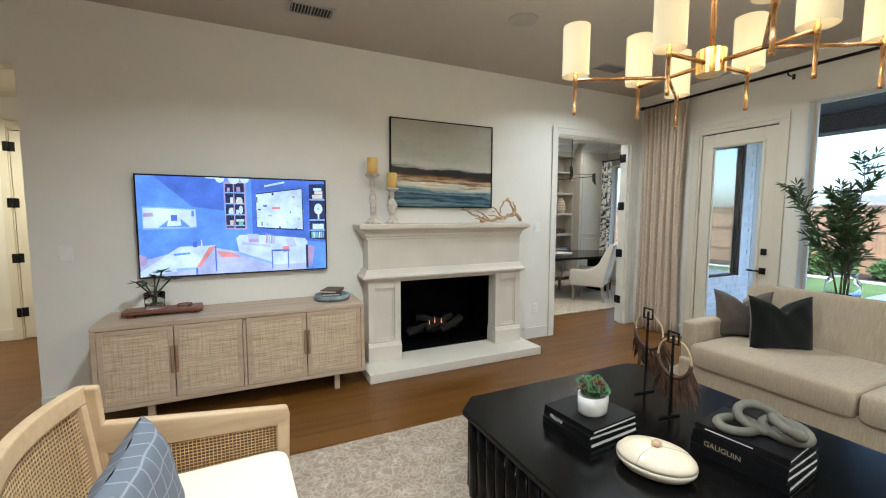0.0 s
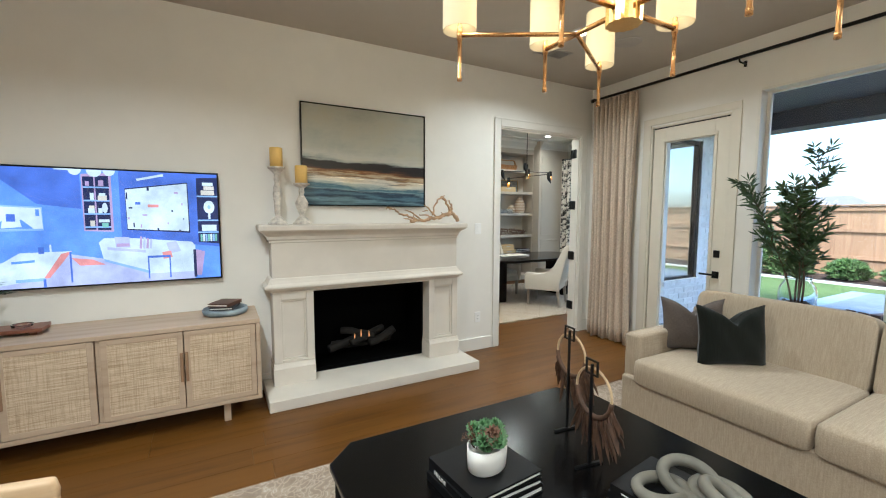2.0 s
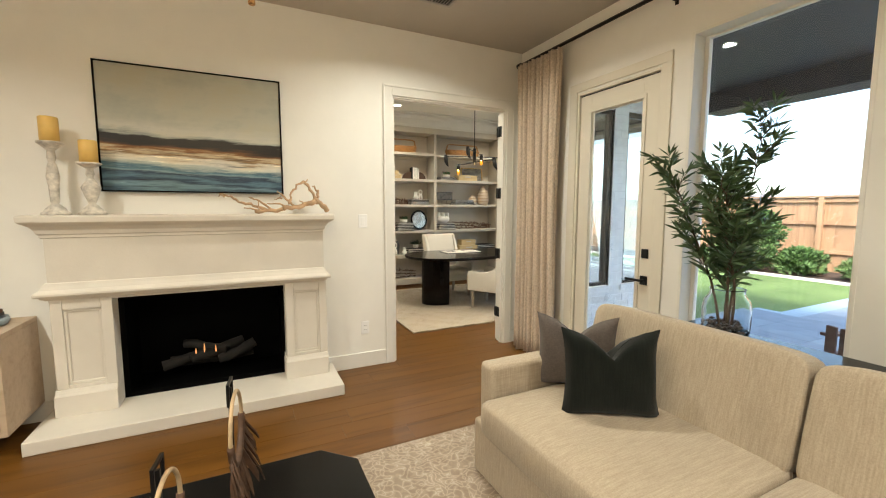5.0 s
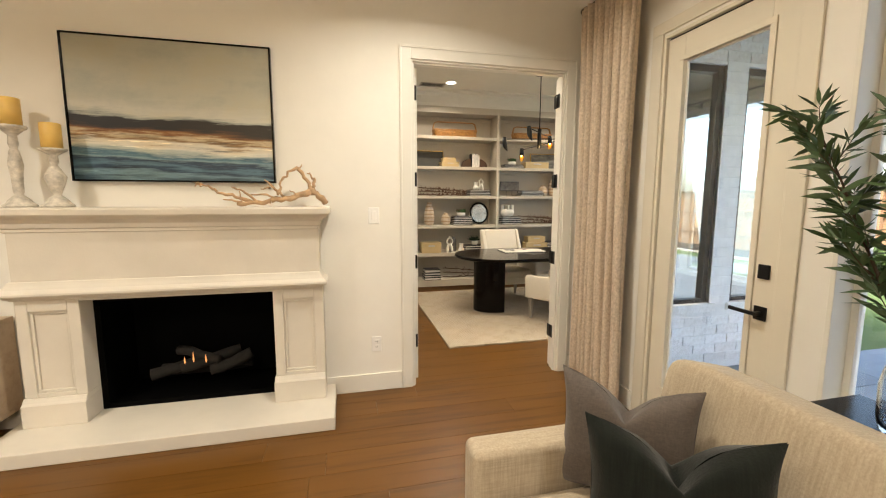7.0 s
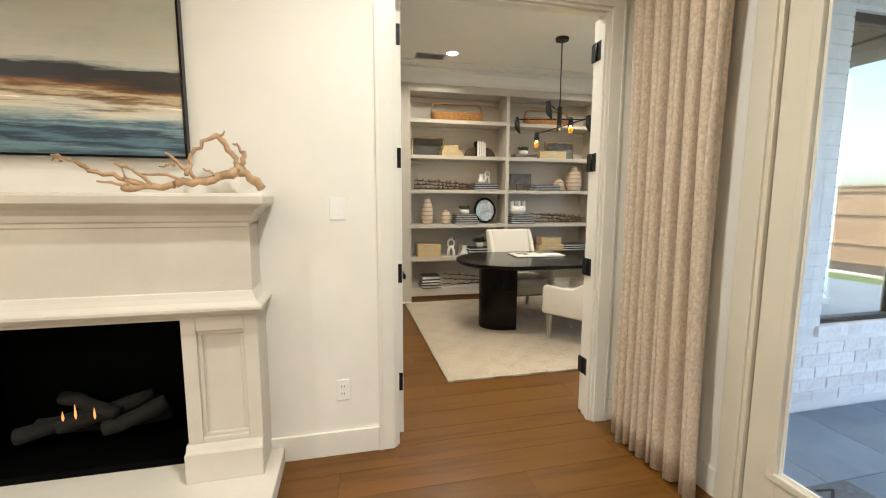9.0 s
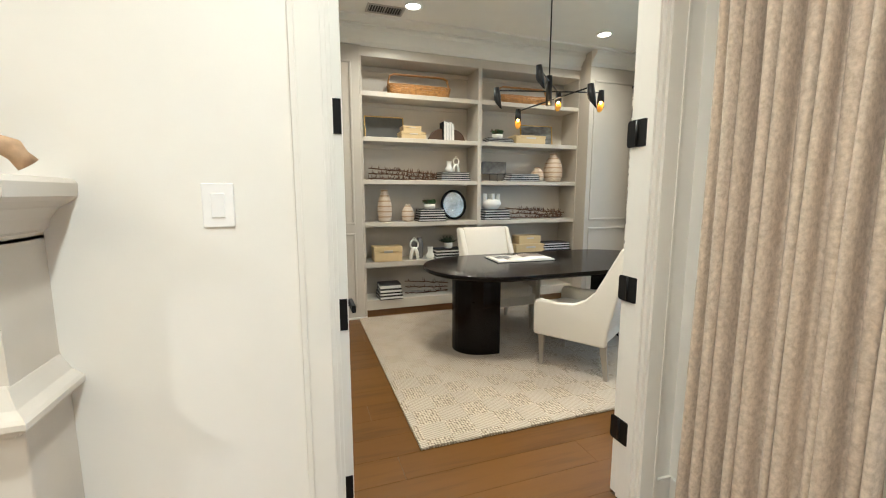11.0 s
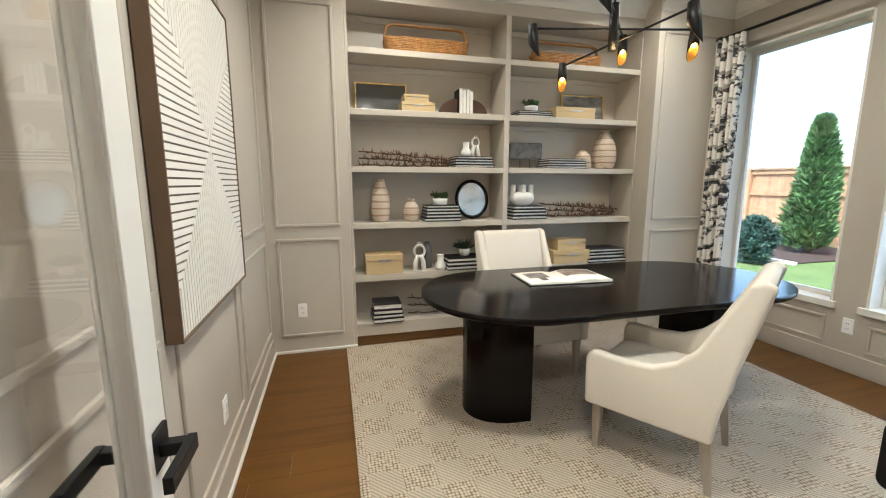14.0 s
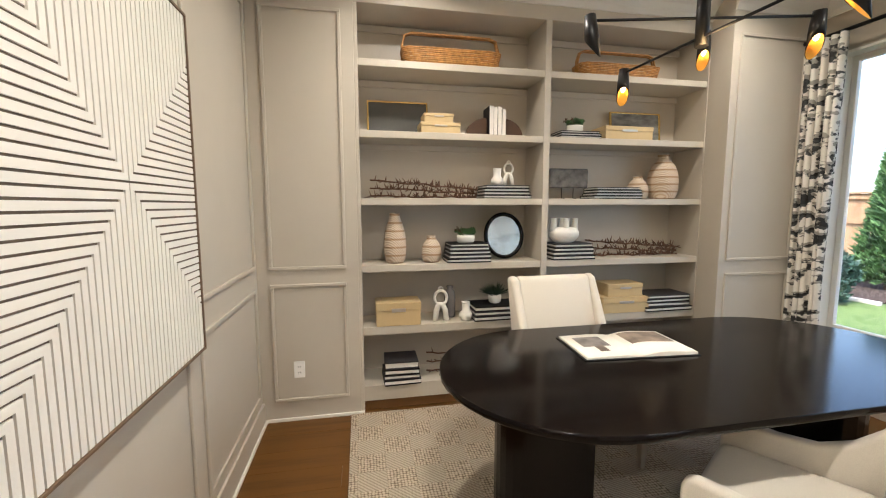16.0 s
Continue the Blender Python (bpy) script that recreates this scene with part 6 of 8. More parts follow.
def hinge_plate(x, z, s):
    h = thing("hinge", pose(x, 4.022, z), "square black butt hinge on the jamb", "hinge", "door hinges")
    def rounded(y0, y1, r=0.014):
        """Plate outline with its two outer corners rounded."""
        o = y0 if abs(y0) > abs(y1) else y1
        i = y1 if o == y0 else y0
        g = 1 if o > i else -1
        arc = [(o - g * r * (1 - math.cos(q)), 0.054 - r * (1 - math.sin(q))) for q in (0, 0.4, 0.8, 1.2, 1.5708)]
        return [(i, -0.054)] + [(y, -z) for y, z in arc[::-1]] + arc + [(i, 0.054)]
    Part().extrude(rounded(-0.052, -0.001), "x", *sorted((0, s * 0.004))).done("plate", M_BLACK, h)
    if s > 0:
        Part().box(0.0065, 0.0465, 0.0115, 0.0150, -0.054, 0.054).done("plate", M_BLACK, h, 0.0015)
    else:
        Part().extrude(rounded(0.002, 0.052), "x", *sorted((0, s * 0.004))).done("plate", M_BLACK, h)
    Part().tube([(s * 0.005, 0.0005, -0.05), (s * 0.005, 0.0005, 0.05)], 0.006, 10).done("barrel", M_BLACK, h)
for z in (0.325, 0.966, 1.607, 2.248):
    hinge_plate(3.395, z, 1)
    hinge_plate(4.605, z, -1)

# bookcase wall
SH = [(2.369, 2.415), (1.912, 1.959), (1.465, 1.512), (1.005, 1.053), (0.560, 0.619), (0.085, 0.194)]
BX0, BXA, BXB, BX1, BTOP, BBACK = 3.954, 5.258, 5.306, 6.606, 2.755, 7.42
bc = thing("bookcase", pose(0, 0, 0), "greige built-in bookcase with two bays of open shelves", "bookcase")
Part().box(BX0, BX1, BBACK, 7.55, 0, 3.0).done("back", M_GREIGE, bc)
Part().box(BXA, BXB, BOOKY, BBACK, 0.194, BTOP).done("divider", M_GREIGE, bc, 0.003)
Part().box(BX1, 6.64, BOOKY, 7.55, 0, BTOP).done("side", M_GREIGE, bc, 0.003)
Part().box(3.93, BX0, BOOKY, 7.55, 0, BTOP).done("side", M_GREIGE, bc, 0.003)
Part().box(3.93, 6.64, BOOKY, BBACK, BTOP, 2.87).done("fascia", M_GREIGE, bc, 0.003)
for z0, z1 in SH:
    if z0 < 0.1:
        Part().box(BX0, BX1, BOOKY + 0.004, BBACK, z0, z1).done("shelf", M_GREIGE, bc, 0.003)
        Part().box(BX0, BX1, BOOKY + 0.05, BBACK, 0, z0).done("plinth", M_FLOORTOE, bc)
    else:
        Part().box(BX0, BXA, BOOKY + 0.003, BBACK, z0, z1).done("shelf", M_GREIGE, bc, 0.003)
        Part().box(BXB, BX1, BOOKY + 0.003, BBACK, z0, z1).done("shelf", M_GREIGE, bc, 0.003)
for z0, a, b in ((2.70, BX0, BXA), (2.70, BXB, BX1), (2.32, BX0, BXA), (2.32, BXB, BX1), (1.87, BX0, BXA), (1.87, BXB, BX1)):
    Part().box(a, b, BBACK - 0.02, BBACK, z0, z0 + 0.045).done("cleat", M_GREIGE, bc, 0.004)
w = Part().box(3.28, 3.93, BOOKY, 7.55, 0, 2.87).box(6.612, OX, 6.89, BOOKY - 0.001, 0, 3.018).box(6.641, OX, BOOKY, 7.55, 0, 2.87)
struct("wall_office_panels", w, M_GREIGE, "greige panelled piers beside the bookcase", bevel=0.003)
w = Part()
frame_rect(w, "y", BOOKY, 3.36, 3.85, 1.04, 2.70, th=-0.014)
frame_rect(w, "y", BOOKY, 3.36, 3.85, 0.14, 0.945, th=-0.014)
frame_rect(w, "y", 6.89, 6.67, 7.26, 1.04, 2.70, th=-0.014)
frame_rect(w, "y", 6.89, 6.67, 7.26, 0.16, 0.945, th=-0.014)
struct("trim_office_panels", w, M_GREIGE, "greige picture-frame mouldings beside the bookcase", bevel=0.004)
struct("trim_shoe", Part().box(3.296, 3.954, BOOKY - 0.014, BOOKY, 0, 0.022).box(3.296, 3.31, 4.12, 7.076, 0, 0.02), M_TRIM, "thin white shoe moulding", bevel=0.003)
plate(pose(3.524, BOOKY, 0.358), 0.072, 0.115, False, "white electrical outlet on the panelled wall", "outlet")
plate(pose(3.28, 5.62, 0.36, 0, 0, 90), 0.072, 0.115, False, "white electrical outlet on the panelled wall", "outlet")
plate(pose(OX, 5.70, 0.34, 0, 0, -90), 0.072, 0.115, False, "white electrical outlet under the window", "outlet")
plate(pose(3.28, 4.825, 1.335, 0, 0, 90), 0.078, 0.118, True, "white light switch on the office wall", "light_switch")

# relief art of raised strips
ra = thing("relief_art", pose(3.285, 5.567, 1.527), "white ridged geometric relief art in a brown wooden frame", "wall art")
Part().box(0.0, 0.037, -0.50, 0.454, -0.63, 0.63).done("panel", plain("groove_brown_paint", (0.165, 0.125, 0.095), 0.8), ra)
p = Part()
frame_rect(p, "x", 0.0, -0.508, 0.462, -0.638, 0.638, 0.009, 0.048)
p.done("frame", plain("brown_frame_wood", (0.15, 0.095, 0.055), 0.55), ra, 0.001)
M_PLASTER = plain("white_ridged_plaster", (0.80, 0.765, 0.70), 0.8, vary=0.04, grain=90, relief=0.4)
p = Part()
pitch, gap = 0.0262, 0.0066
def ridge(y0, y1, z0, z1):
    p.box(0.037, 0.0425, y0, y1, z0, z1)
k = 0
while k * pitch < 0.628:
    a, b = k * pitch + gap / 2, (k + 1) * pitch - gap / 2
    for sy in (1, -1):
        for sz in (1, -1):
            # strips follow the lesser of the two distances from the middle lines
            lim = 0.452 if sy > 0 else 0.498
            if a < lim:
                y0, y1 = sorted((sy * a, sy * min(b, lim)))
                z0, z1 = sorted((sz * a, sz * 0.628))
                if a < 0.628:
                    ridge(y0, y1, z0, z1)
            if b < lim and a < 0.628:
                y0, y1 = sorted((sy * b, sy * lim))
                z0, z1 = sorted((sz * a, sz * min(b, 0.628)))
                ridge(y0, y1, z0, z1)
    k += 1
p.done("ridge", M_PLASTER, ra, kind="stuff")

# woven rug
def weave_material():
    m, t, b = material("cream_basketweave_wool")
    v = coords(t)
    ck = t.nodes.new("ShaderNodeTexChecker")
    ck.inputs["Scale"].default_value = 6.4
    put(t, v, ck.inputs["Vector"])
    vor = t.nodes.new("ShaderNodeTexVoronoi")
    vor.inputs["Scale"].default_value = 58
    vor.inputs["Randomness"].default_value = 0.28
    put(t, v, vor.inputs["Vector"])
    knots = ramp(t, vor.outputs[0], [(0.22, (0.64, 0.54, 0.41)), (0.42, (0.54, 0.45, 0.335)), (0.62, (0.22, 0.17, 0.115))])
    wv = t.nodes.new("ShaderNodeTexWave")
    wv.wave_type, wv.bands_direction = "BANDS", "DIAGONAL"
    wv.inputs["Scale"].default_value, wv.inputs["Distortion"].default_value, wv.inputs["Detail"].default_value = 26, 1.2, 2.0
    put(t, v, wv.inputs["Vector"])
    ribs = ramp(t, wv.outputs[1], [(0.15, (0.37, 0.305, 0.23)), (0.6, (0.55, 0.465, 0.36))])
    pick = t.nodes.new("ShaderNodeMix")
    pick.data_type = "RGBA"
    put(t, ck.outputs[1], pick.inputs[0])
    put(t, knots, pick.inputs[6])
    put(t, ribs, pick.inputs[7])
    st = ramp(t, noise_tex(t, v, 2.5, 5), [(0.3, (0.9, 0.9, 0.9)), (0.7, (1, 1, 1))])
    put(t, mixed(t, 1.0, pick.outputs[2], st), b.inputs["Base Color"])
    b.inputs["Roughness"].default_value = 0.95
    inv = t.nodes.new("ShaderNodeMath")
    inv.operation = "SUBTRACT"
    inv.inputs[0].default_value = 1.0
    put(t, vor.outputs[0], inv.inputs[1])
    bump(t, b, inv.outputs[0], 0.9, 0.010)
    return m


orug = thing("rug", pose(0, 0, 0), "cream wool basketweave rug under the desk", "rug")
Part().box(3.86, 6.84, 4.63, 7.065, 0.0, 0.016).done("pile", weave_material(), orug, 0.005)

# desk
dk = thing("desk", pose(5.485, 5.89, 0.016), "dark espresso desk with rounded ends and drum legs", "desk")
def stadium(hx, r, n=18):
    pts = []
    for s, c in ((1, hx - r), (-1, -(hx - r))):
        for k in range(n + 1):
            a = -math.pi / 2 + math.pi * k / n
            pts.append((c + s * r * math.cos(a), s * r * math.sin(a)))
    return pts
p = Part()
rings = []
for inset, z in ((0.035, 0.688), (0.012, 0.698), (0.0, 0.708), (0.0, 0.730), (0.004, 0.734)):
    rings.append([p.bm.verts.new((x, y, z)) for x, y in stadium(1.215 - inset, 0.56 - inset, 22)])
for a, b in zip(rings, rings[1:]):
    for k in range(len(a)):
        p.bm.faces.new((a[k], a[(k + 1) % len(a)], b[(k + 1) % len(b)], b[k])).smooth = True
p.bm.faces.new(rings[0][::-1])
p.bm.faces.new(rings[-1])
p.done("top", M_DESK, dk)
for s in (-1, 1):
    pts = [(s * 0.63, -0.22)] + [(s * (0.63 + 0.34 * math.sin(math.pi * k / 18) ** 0.75), -0.22 * math.cos(math.pi * k / 18)) for k in range(1, 18)] + [(s * 0.63, 0.22)]
    Part().prism(pts if s < 0 else pts, 0, 0.69).done("leg", M_DESK, dk, 0.004)
Part().box(-0.66, 0.66, -0.10, 0.10, 0.655, 0.69).done("beam", M_DESK, dk, 0.003)
DZ = 0.016 + 0.734

# open book on the desk
ob_ = thing("open_book", pose(5.25, 6.07, DZ, 0, 0, -4), "open picture book lying on the desk", "book")
Part().box(-0.29, 0.29, -0.17, 0.17, 0, 0.004).done("cover", M_BOOKBLACK, ob_)
M_PAPER = plain("book_paper", (0.80, 0.76, 0.68), 0.7, vary=0.03, relief=0.02)
def page(u, v, s):
    x = s * 0.28 * u
    z = 0.005 + (0.010 if s < 0 else 0.022) * math.sin(min(1, u * 1.9) * math.pi / 2) * (1 - 0.75 * max(0, u - 0.2) ** 0.8) + 0.004
    return Vector((x, -0.16 + 0.32 * v, z))
for s in (-1, 1):
    p = Part()
    n = 14
    top = [[p.bm.verts.new(page(i / n, j, s)) for j in (0, 1)] for i in range(n + 1)]
    bot = [[p.bm.verts.new(Vector((s * 0.28 * i / n, -0.16 + 0.32 * j, 0.0042))) for j in (0, 1)] for i in range(n + 1)]
    for i in range(n):
        p.bm.faces.new((top[i][0], top[i + 1][0], top[i + 1][1], top[i][1])).smooth = True
        for j in (0, 1):
            p.bm.faces.new((top[i][j], top[i + 1][j], bot[i + 1][j], bot[i][j]))
    p.bm.faces.new((top[n][0], top[n][1], bot[n][1], bot[n][0]))
    p.done("pages", M_PAPER, ob_)
M_PHOTO = plain("printed_grey_photo", (0.20, 0.18, 0.17), 0.5, vary=0.6, scale=14, relief=0)
M_PHOTO2 = plain("printed_brown_photo", (0.26, 0.20, 0.16), 0.5, vary=0.7, scale=9, relief=0)
for s, u0, u1, v0, v1, mt in ((-1, 0.30, 0.82, 0.42, 0.86, M_PHOTO), (1, 0.12, 0.95, 0.45, 0.95, M_PHOTO2), (-1, 0.45, 0.62, 0.2, 0.44, M_PHOTO2)):
    p = Part()
    p.grid(lambda u, v: page(u0 + (u1 - u0) * u, v0 + (v1 - v0) * v, s) + Vector((0, 0, 0.0008)), 10, 2)
    p.done("picture", mt, ob_)

# upholstered chairs
def host_chair(m):
    c = thing("desk_chair", m, "cream linen high-backed armchair with grey wooden legs", "chair", "chairs at the desk")
    W_ = 0.275
    M_LEGG = M_CHAIRLEG
    for x in (-1, 1):
        for y in (-1, 1):
            z1, sp = 0.28, (0.035 if y < 0 else 0.0)
            p = Part()
            pts0 = [(x * 0.235 - 0.014, y * 0.235 - sp - 0.014), (x * 0.235 + 0.014, y * 0.235 - sp - 0.014), (x * 0.235 + 0.014, y * 0.235 - sp + 0.014), (x * 0.235 - 0.014, y * 0.235 - sp + 0.014)]
            lo = [p.bm.verts.new((a, b, 0)) for a, b in pts0]
            hi = [p.bm.verts.new((x * 0.235 + (a - x * 0.235) * 1.7, y * 0.235 + (b + sp - y * 0.235) * 1.7, z1)) for a, b in pts0]
            p.bm.faces.new(lo[::-1])
            p.bm.faces.new(hi)
            for i in range(4):
                p.bm.faces.new((lo[i], lo[(i + 1) % 4], hi[(i + 1) % 4], hi[i]))
            p.done("leg", M_LEGG, c, 0.002)
    Part().box(-W_ + 0.03, W_ - 0.03, -0.25, 0.27, 0.262, 0.37).done("seat_frame", M_LINEN, c, 0.015, 3)
    Part().pad(0, 0.03, 0.40, 2 * W_ - 0.10, 0.50, 0.13, 12, 5).done("seat", M_LINEN, c)
    # sides sweep from the low arm up into the tall back
    prof = [(0.285, 0.26), (0.29, 0.50), (0.275, 0.535), (0.24, 0.545), (0.10, 0.535), (-0.02, 0.545), (-0.11, 0.59), (-0.18, 0.66), (-0.25, 0.80), (-0.315, 0.93), (-0.335, 0.975), (-0.385, 0.995), (-0.425, 0.975), (-0.40, 0.88), (-0.335, 0.62), (-0.285, 0.40), (-0.268, 0.26)]
    for s in (-1, 1):
        Part().extrude(prof, "x", s * W_ - 0.028, s * W_ + 0.028).done("side", M_LINEN, c, 0.020, 4, smooth=True)
    back = [(-0.18, 0.36), (-0.235, 0.66), (-0.33, 0.955), (-0.345, 0.98), (-0.385, 0.992), (-0.41, 0.97), (-0.39, 0.88), (-0.325, 0.60), (-0.268, 0.36)]
    Part().extrude(back, "x", -W_ + 0.026, W_ - 0.026).done("back", M_LINEN, c, 0.012, 3, smooth=True)
    return c


M_CHAIRLEG = woody("grey_washed_oak", (0.36, 0.31, 0.25), (0.27, 0.225, 0.18), 0.55, "z", 1.0)
c1 = host_chair(pose(5.40, 5.305, 0.016, 0, 0, 32.7))
copy_thing(c1, pose(5.20, 6.37, 0.016, 0, 0, 183))

# pendant with six shaded arms
pl = thing("pendant_lamp", pose(5.32, 5.77, 2.22), "black pendant lamp with six slanted metal shades lined in gold", "lamp")
Part().tube([(0, 0, -0.12), (0, 0, 0.12)], 0.025, 16).done("hub", M_BLACK, pl)
Part().tube([(0, 0, 0.12), (0, 0, OCEIL - 2.22 - 0.02)], 0.006, 10).done("rod", M_BLACK, pl)
Part().lathe([(0.065, OCEIL - 2.22 - 0.028), (0.068, OCEIL - 2.22 - 0.002)], 0, 0, 0, 24).done("canopy", M_BLACK, pl)
M_GOLDIN = plain("gold_leaf_lining", (0.95, 0.52, 0.09), 0.5, vary=0.1, scale=40)
M_FILAMENT = glow("small_warm_bulb", (1.0, 0.58, 0.2), 5.0)
def spot_shade(at, tip, mouth, ln=0.20, r=0.029):
    """A tube with a slanting mouth; tip: the way it points."""
    up = -Vector(tip).normalized()
    back = -Vector(mouth)
    back = (back - up * back.dot(up)).normalized()
    m = Matrix.Translation(at) @ Matrix((back.cross(up), back, up)).transposed().to_4x4()
    p = Part()
    n = 20
    rings = []
    for rr in (r, r * 0.90):
        top = [p.bm.verts.new((rr * 0.8 * math.cos(6.2832 * k / n), rr * 0.8 * math.sin(6.2832 * k / n), 0.02)) for k in range(n)]
        low = [p.bm.verts.new((rr * math.cos(6.2832 * k / n), rr * math.sin(6.2832 * k / n), -0.05)) for k in range(n)]
        end = [p.bm.verts.new((rr * math.cos(6.2832 * k / n), rr * math.sin(6.2832 * k / n), -ln * (0.66 + 0.25 * math.sin(6.2832 * k / n)))) for k in range(n)]
        rings.append((top, low, end))
    for w_, (top, low, end) in enumerate(rings):
        for a, b in ((top, low), (low, end)):
            for k in range(n):
                f = p.bm.faces.new((a[k], a[(k + 1) % n], b[(k + 1) % n], b[k]))
                f.material_index, f.smooth = w_, True
    for k in range(n):
        p.bm.faces.new((rings[0][2][k], rings[0][2][(k + 1) % n], rings[1][2][(k + 1) % n], rings[1][2][k]))
    p.bm.faces.new(rings[0][0])
    p.bm.faces.new(rings[1][0]).material_index = 1
    Part().lathe([(0.001, -0.095), (0.009, -0.088), (0.012, -0.075), (0.009, -0.062), (0.005, -0.05), (0.005, 0.01)], 0, 0, 0, 12).done("bulb", M_FILAMENT, pl, m=m, label="small lit bulb")
    p.done("shade", (M_BLACK, M_GOLDIN), pl, m=m, label="black shade with a gold lining, lit")
ARMS = [((-0.42, 0.13, 0.0), (0.46, -0.09, 0.0)), ((-0.03, 0.46, -0.085), (0.02, -0.51, -0.085)), ((0.32, 0.33, 0.075), (-0.28, -0.29, 0.075))]
for k, (a, b) in enumerate(ARMS):
    Part().tube([a, b], 0.006, 8).done("arm", M_BLACK, pl)
    for e in (a, b):
        faces_in = (k == 0 and e is b) or (k == 1 and e is a) or (k == 2 and e is a)
        mouth = (-0.45, -0.9, 0) if faces_in else (-0.55, 0.83, 0)
        spot_shade(Vector(e), (-0.12 * mouth[0], -0.12 * mouth[1], -1), mouth, 0.175)
bulb(5.32, 5.72, 2.02, 1.5, (1.0, 0.62, 0.26), 0.05)

# patterned curtain
def ink_material():
    m, t, b = material("ink_stroke_linen")
    v = coords(t, (9, 9, 16))
    n = noise_tex(t, v, 1.4, 2.5, 0.45)
    n2 = noise_tex(t, coords(t, (6, 6, 13)), 1.7, 2.0, 0.4)
    a = ramp(t, n, [(0.0, (0.035, 0.035, 0.038)), (0.415, (0.06, 0.06, 0.06)), (0.44, (0.27, 0.26, 0.245)), (0.465, (0.74, 0.70, 0.63)), (1.0, (0.78, 0.74, 0.67))])
    c = ramp(t, n2, [(0.0, (0.33, 0.33, 0.33)), (0.44, (0.42, 0.41, 0.40)), (0.48, (1, 1, 1)), (1.0, (1, 1, 1))])
    put(t, mixed(t, 1.0, a, c), b.inputs["Base Color"])
    b.inputs["Roughness"].default_value = 0.9
    bump(t, b, noise_tex(t, coords(t), 300, 2), 0.2, 0.002)
    return m


drape("curtain", pose(7.235, 6.74, 0.012, 0, 0, -90), 0.28, 2.63, 5, 0.075, ink_material(), "cream curtain with black ink-stroke print, drawn open", 7)
orod = rod("curtain_rod", (7.25, 6.865, 2.66), (7.25, 4.15, 2.66), 0.013, [(7.25, 6.865, 2.66)], 0.1, "black curtain rod over the office windows")
for y in (6.84, 5.43):
    Part().tube([(7.25, y, 2.648), (7.40, y, 2.648)], 0.006, 8).box(7.395, 7.42, y - 0.015, y + 0.015, 2.62, 2.69).done("bracket", M_BLACK, orod)
vent(4.11, 6.60, OCEIL, 0)

# ---- things on the shelves ----
S1, S2, S3, S4, S5, S6 = [z1 + 0.001 for z0, z1 in SH]
M_WHITEB = plain("pale_book_cover", (0.72, 0.69, 0.64), 0.6, vary=0.06)
def pile(x, y, z, w, d, hs, seed, covers, label="striped pile of dark bound books on a shelf", rz=0, grp="shelf books"):
    r = random.Random(seed)
    for k, h in enumerate(hs):
        f = 1 - 0.03 * k
        book(pose(x + r.uniform(-.006, .006), y + r.uniform(-.006, .006), z, 0, 0, rz + 180 + r.uniform(-2, 2)), w * f, d * f, h, covers[k % len(covers)], "dark bound book in a pile on a bookcase shelf", grp)
        z += h + 0.0006
    return z


DB = (M_BOOKBLACK, M_BOOKDARK)
def keep_box(x, y, z, w, d, h):
    b = thing("storage_box", pose(x, y, z), "tan paper keepsake box with a metal label pull", "box", "tan boxes")
    Part().box(-w / 2, w / 2, -d / 2, d / 2, 0, h * 0.66).done("body", M_BOXTAN, b, 0.002)
    Part().box(-w / 2 - 0.003, w / 2 + 0.003, -d / 2 - 0.003, d / 2 + 0.003, h * 0.66 + 0.0008, h).done("lid", M_BOXTAN, b, 0.002)
    Part().box(-w * 0.16, w * 0.16, -d / 2 - 0.007, -d / 2 - 0.003, h * 0.60, h * 0.76).done("pull", M_PEWTER, b, 0.001, label="small pewter label pull")


M_PEWTER = plain("pewter", (0.55, 0.52, 0.47), 0.35, 1.0)
def basket(x, y, z, w, d, h, hh):
    b = thing("basket", pose(x, y, z), "long honey wicker tray basket with a hooped handle", "basket", "wicker baskets")
    p = Part()
    rows = 9
    for k in range(rows):
        s = 1 - 0.07 * (1 - k / (rows - 1))
        pts = []
        for q in range(48):
            a = 6.2832 * q / 48
            cx, cy = math.cos(a), math.sin(a)
            pts.append((s * w / 2 * math.copysign(abs(cx) ** 0.35, cx), s * d / 2 * math.copysign(abs(cy) ** 0.35, cy), 0.006 + h * k / rows + 0.0015 * math.sin(q * 1.5 + k * 3.14)))
        p.tube(pts, h / rows * 0.56, 6, closed=True)
    p.box(-w * 0.46, w * 0.46, -d * 0.44, d * 0.44, 0.001, 0.008)
    p.done("weave", M_WICKER, b, label="woven honey wicker", kind="stuff")
    for s in (-1, 1):
        pts = [Vector((-w / 2 * 0.985, s * 0.012, 0.01)), Vector((-w / 2 * 0.985, s * 0.012, hh * 0.62)), Vector((-w / 2 * 0.93, s * 0.012, hh * 0.92)), Vector((-w / 2 * 0.8, s * 0.012, hh)), Vector((w / 2 * 0.8, s * 0.012, hh)), Vector((w / 2 * 0.93, s * 0.012, hh * 0.92)), Vector((w / 2 * 0.985, s * 0.012, hh * 0.62)), Vector((w / 2 * 0.985, s * 0.012, 0.01))]
        Part().tube(pts, 0.008, 8).done("handle", M_WICKER, b)


basket(4.60, 7.22, S1, 0.70, 0.20, 0.11, 0.225)
basket(5.91, 7.24, S1, 0.67, 0.20, 0.10, 0.205)
